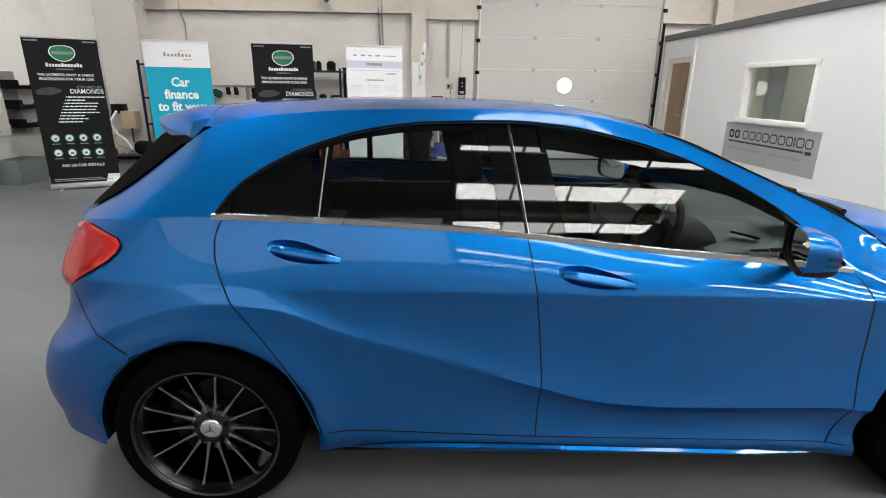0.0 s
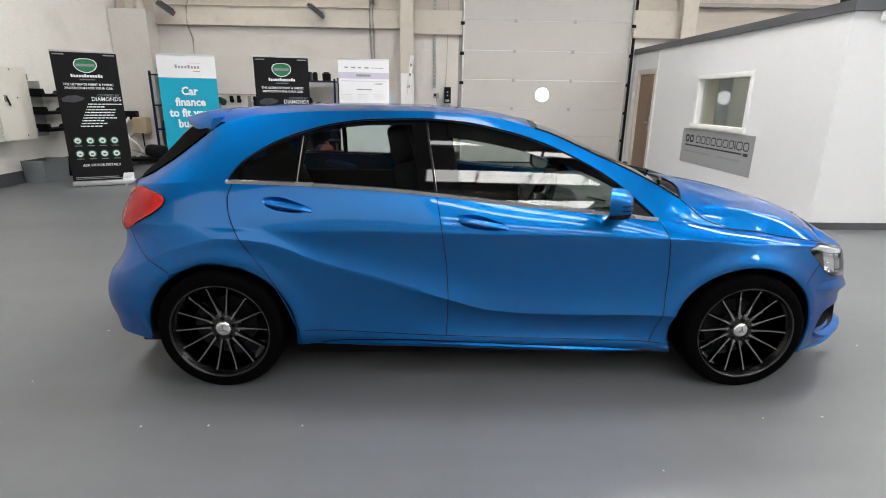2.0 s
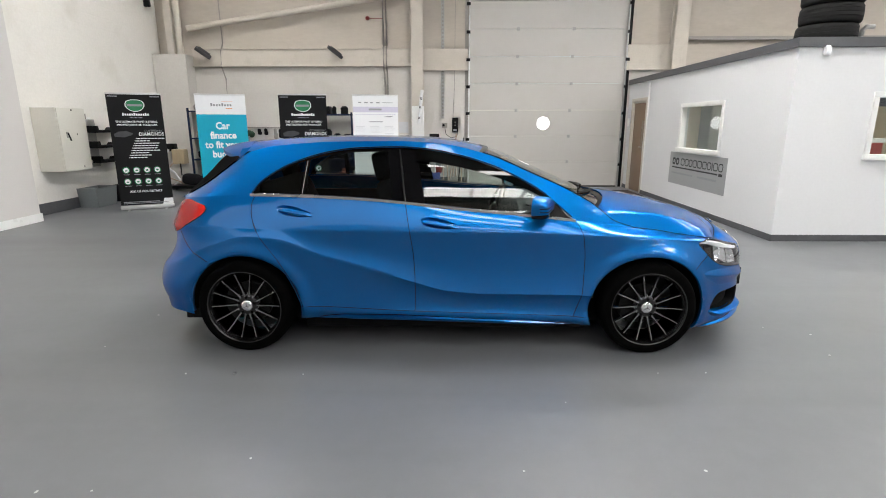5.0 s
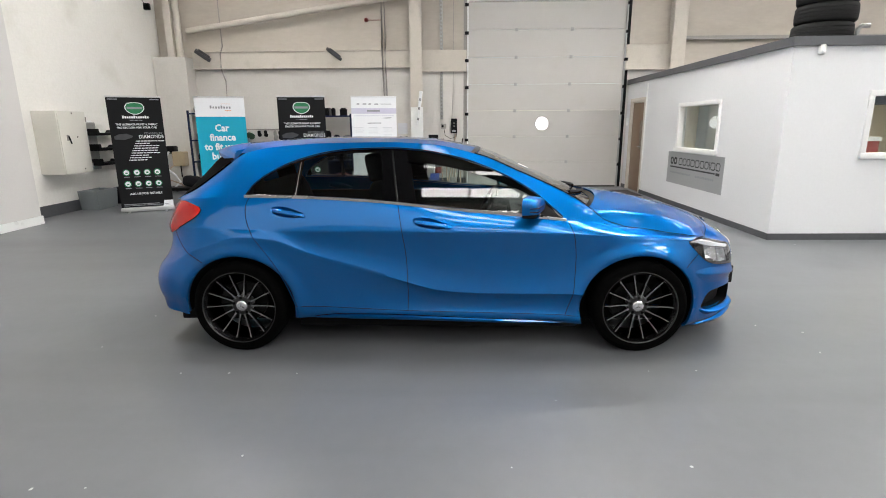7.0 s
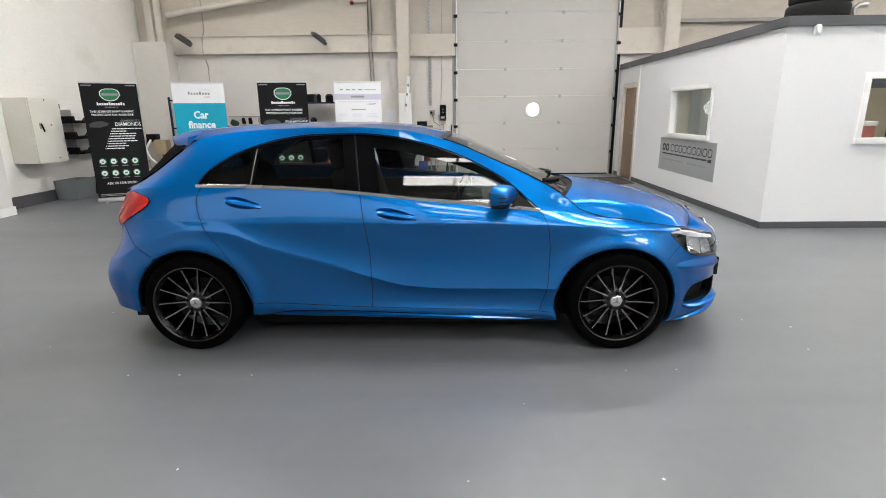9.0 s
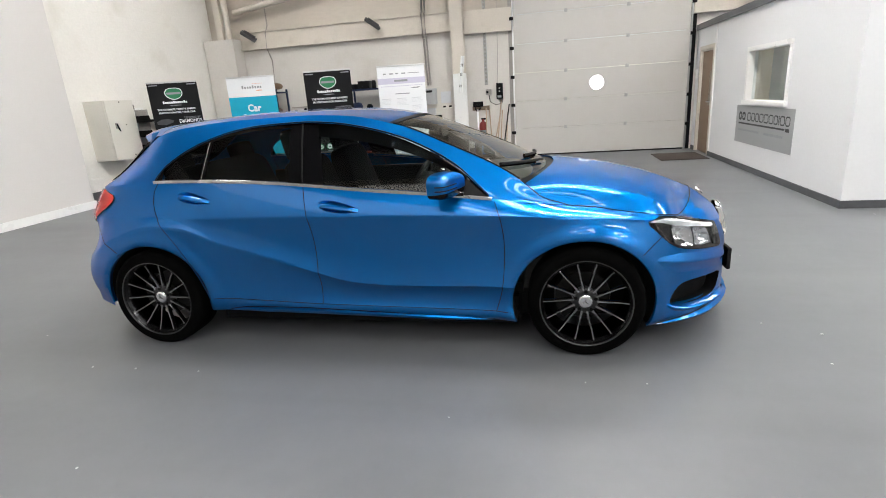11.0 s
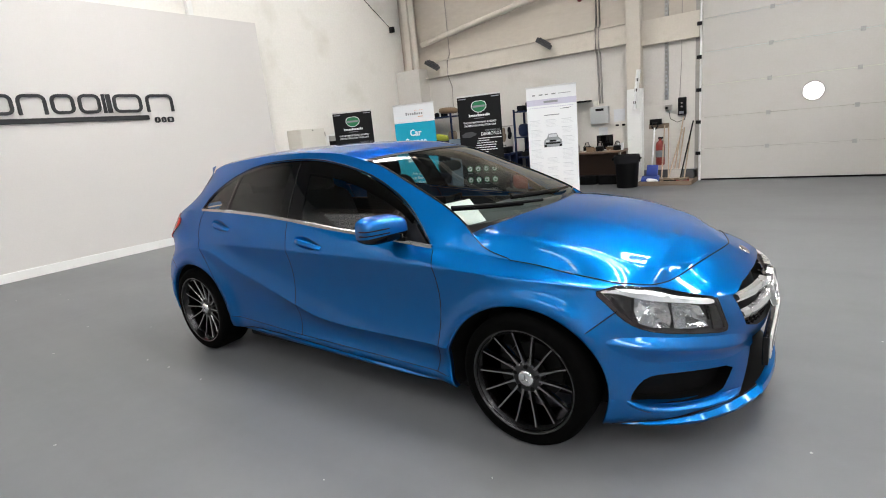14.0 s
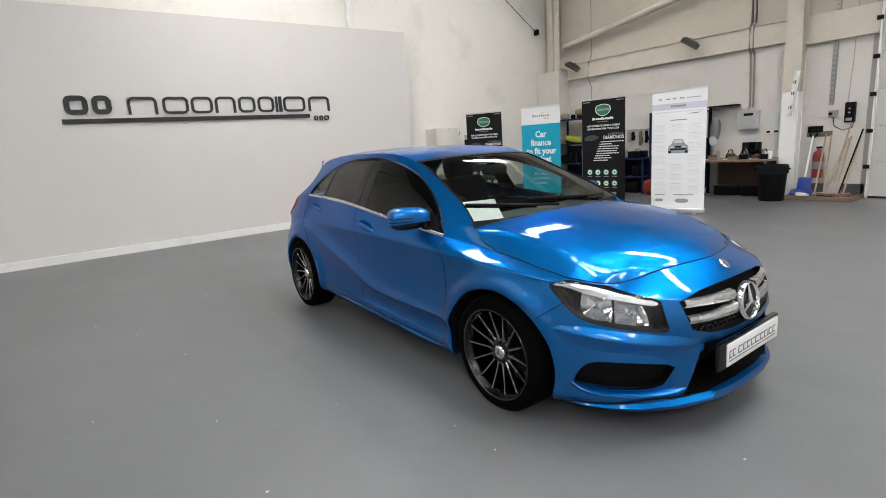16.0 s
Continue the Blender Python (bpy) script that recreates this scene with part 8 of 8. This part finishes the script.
# pale chips and flecks lying on the floor paint
rnd = random.Random(33)
bm = bm_new()
CHIPS = [(-0.265, -0.365), (0.04, -0.36), (0.47, -0.36), (0.46, -1.19), (-0.13, -1.42), (1.72, -1.26), (2.03, -0.67), (2.68, -0.31), (2.98, -0.30), (4.04, 0.32), (3.93, -0.03), (3.77, 0.455), (-0.36, -1.43)]
CHIPS += [(rnd.uniform(-4.5, 7), rnd.uniform(-2.2, 5)) for _ in range(34)]
for x, y in CHIPS:
    if -0.9 < x < 3.7 and -0.1 < y < 1.8:
        continue
    r = rnd.uniform(0.004, 0.009)
    ring = [(x + r * rnd.uniform(0.5, 1.3) * math.cos(a), y + r * rnd.uniform(0.5, 1.3) * math.sin(a)) for a in np.linspace(0, 2 * math.pi, 6, endpoint=False)]
    lo, hi = [bm.verts.new((a, b, 0.0005)) for a, b in ring], [bm.verts.new((a, b, 0.003)) for a, b in ring]
    bm.faces.new(hi)
    for k in range(6):
        bm.faces.new((lo[k], lo[(k + 1) % 6], hi[(k + 1) % 6], hi[k]))
solo("floor_flecks", bm, mat("pale_paint_fleck", (0.50, 0.50, 0.49), 0.6, var=0.1), "pale flecks of chipped paint scattered on the floor", "flecks", smooth=0, kind="stuff")

# ---- things by the office ----
solo("door_mat", box(4.66, 5.52, 7.86, 8.92, 0.0, 0.014, 0.004), M_MAT, "dark brown door mat on the grey floor", "door mat")
M_OLDRUBBER = mat("weathered_tyre_rubber", (0.016, 0.016, 0.016), 0.75, var=0.25, scale=6, fine=90, bump=0.3, spec=0.15)
TY = [(0.20, -0.10), (0.25, -0.115), (0.31, -0.115), (0.335, -0.105), (0.347, -0.085), (0.349, -0.052), (0.341, -0.050), (0.341, -0.044), (0.350, -0.042), (0.352, -0.004), (0.343, -0.003), (0.343, 0.003), (0.352, 0.004), (0.350, 0.042), (0.341, 0.044), (0.341, 0.050), (0.349, 0.052), (0.347, 0.085), (0.335, 0.105), (0.31, 0.115), (0.25, 0.115), (0.20, 0.10), (0.195, 0.0), (0.20, -0.10)]
for k in range(4):
    bm = lathe(TY, 48)
    bm.transform(pose(6.32 + 0.012 * (k % 2), 4.10 - 0.02 * (k % 3), OZ + 0.096 + 0.117 + 0.234 * k, 0, 0, 13 * k))
    solo("spare_tyre", bm, M_OLDRUBBER, "black car tyre in a stack on the office roof", "tyre", group="stacked tyres")
solo("roof_pipe", tube([(6.72, 4.0, OZ + 0.09), (6.72, 4.0, OZ + 0.26), (6.76, 4.0, OZ + 0.30), (6.86, 4.0, OZ + 0.30)], 0.03, 10), M_GALV, "bent grey pipe on the office roof", "pipe")
pir = thing("movement_sensor", "small white movement sensor on the office wall", "sensor", (5.95, OY, 2.36))
part("body", cushion(0.06, 0.075, 0.12, pose(5.955, OY - 0.028, 2.385), 0.5), M_GLOSS_WHITE, pir)
part("lens", cushion(0.03, 0.05, 0.05, pose(5.955, OY - 0.055, 2.36), 0.7), M_LETTER, pir)
solo("thermostat", box(OX - 0.03, OX, 9.50, 9.60, 1.48, 1.66, 0.006), M_GLOSS_WHITE, "white wall switch beside the office door", "switch")
solo("wall_trunking", box(OX - 0.02, OX, 8.34, 8.375, 0.09, OZ - 0.02, 0.003), M_GLOSS_WHITE, "white plastic trunking up the office wall", "trunking")
# office room seen through its front window
structure("wall_office_inner", box(OX + 0.13, OX1, 6.62, 6.70, 0, OZ - 0.01), M_ROOMWALL, "cream inner wall of the office", "wall")
structure("floor_office", box(OX + 0.10, OX1, OY + 0.10, 6.6, 0.001, 0.01), M_CARPET, "grey office carpet", "floor")
od2 = thing("office_desk", "pale office desk behind the window", "desk", (7.2, 4.2, 0))
part("desktop", box(6.3, 8.2, 3.75, 4.45, 0.72, 0.75, 0.004), M_DESK, od2)
for x in (6.34, 8.12):
    part("panel_leg", box(x, x + 0.03, 3.80, 4.40, 0.01, 0.72), M_DESK, od2)
fbx = thing("red_file_box", "red file box with a white lid on the office desk", "file box", (7.05, 4.0, 0.75))
part("box_body", box(6.90, 7.19, 3.90, 4.14, 0.75, 1.27, 0.008), mat("red_board", (0.42, 0.06, 0.045), 0.6, var=0.08), fbx)
part("box_lid", box(6.885, 7.205, 3.885, 4.155, 1.27, 1.325, 0.006), M_PAPER, fbx)
solo("desk_phone", cushion(0.14, 0.16, 0.07, pose(7.0, 4.02, 1.36, 0, 10, 0), 0.5), M_BLACK, "black handset lying on the file box", "phone")
solo("window_blind", box(6.60, 8.4, 3.60, 3.614, 1.73, 1.95, 0.004), mat("slate_blind_cloth", (0.07, 0.075, 0.10), 0.8, var=0.1, fine=90), "slate blue roller blind, partly drawn in the office window", "blind")
pf = thing("picture_frame", "small dark framed card on the office desk", "picture frame", (7.5, 3.95, 0.75))
part("card", box(7.40, 7.66, 3.955, 3.962, 0.76, 1.20), M_PAPER, pf, smooth=0)
part("border", box(7.385, 7.675, 3.962, 3.975, 0.75, 1.215, 0.003), M_BLACK, pf)
# grey locker added to stand for the grey reflections in the side window
lk = thing("locker_stand_in", "tall grey locker added to grey the view through the side window", "locker", (6.4, 6.4, 0.01))
part("carcass", box(5.96, 6.84, 6.22, 6.61, 0.01, 1.95, 0.004), M_CRATE, lk)
for a, b in ((5.97, 6.395), (6.405, 6.83)):
    part("locker_door", box(a, b, 6.203, 6.22, 0.06, 1.93, 0.003), M_CRATE, lk)
    part("locker_handle", box(b - 0.06, b - 0.04, 6.19, 6.203, 1.0, 1.12, 0.003), M_BLACK, lk)
# unseen area lamp, added to brighten the room behind the windows
lp = bpy.data.lights.new("office_fill_lamp", "AREA")
lp.shape, lp.size, lp.size_y, lp.energy, lp.color = "RECTANGLE", 1.2, 0.3, 60, (1.0, 0.86, 0.66)
lo = new("office_fill_lamp", lp)
lo.matrix_basis = pose(7.4, 5.0, OZ - 0.05)
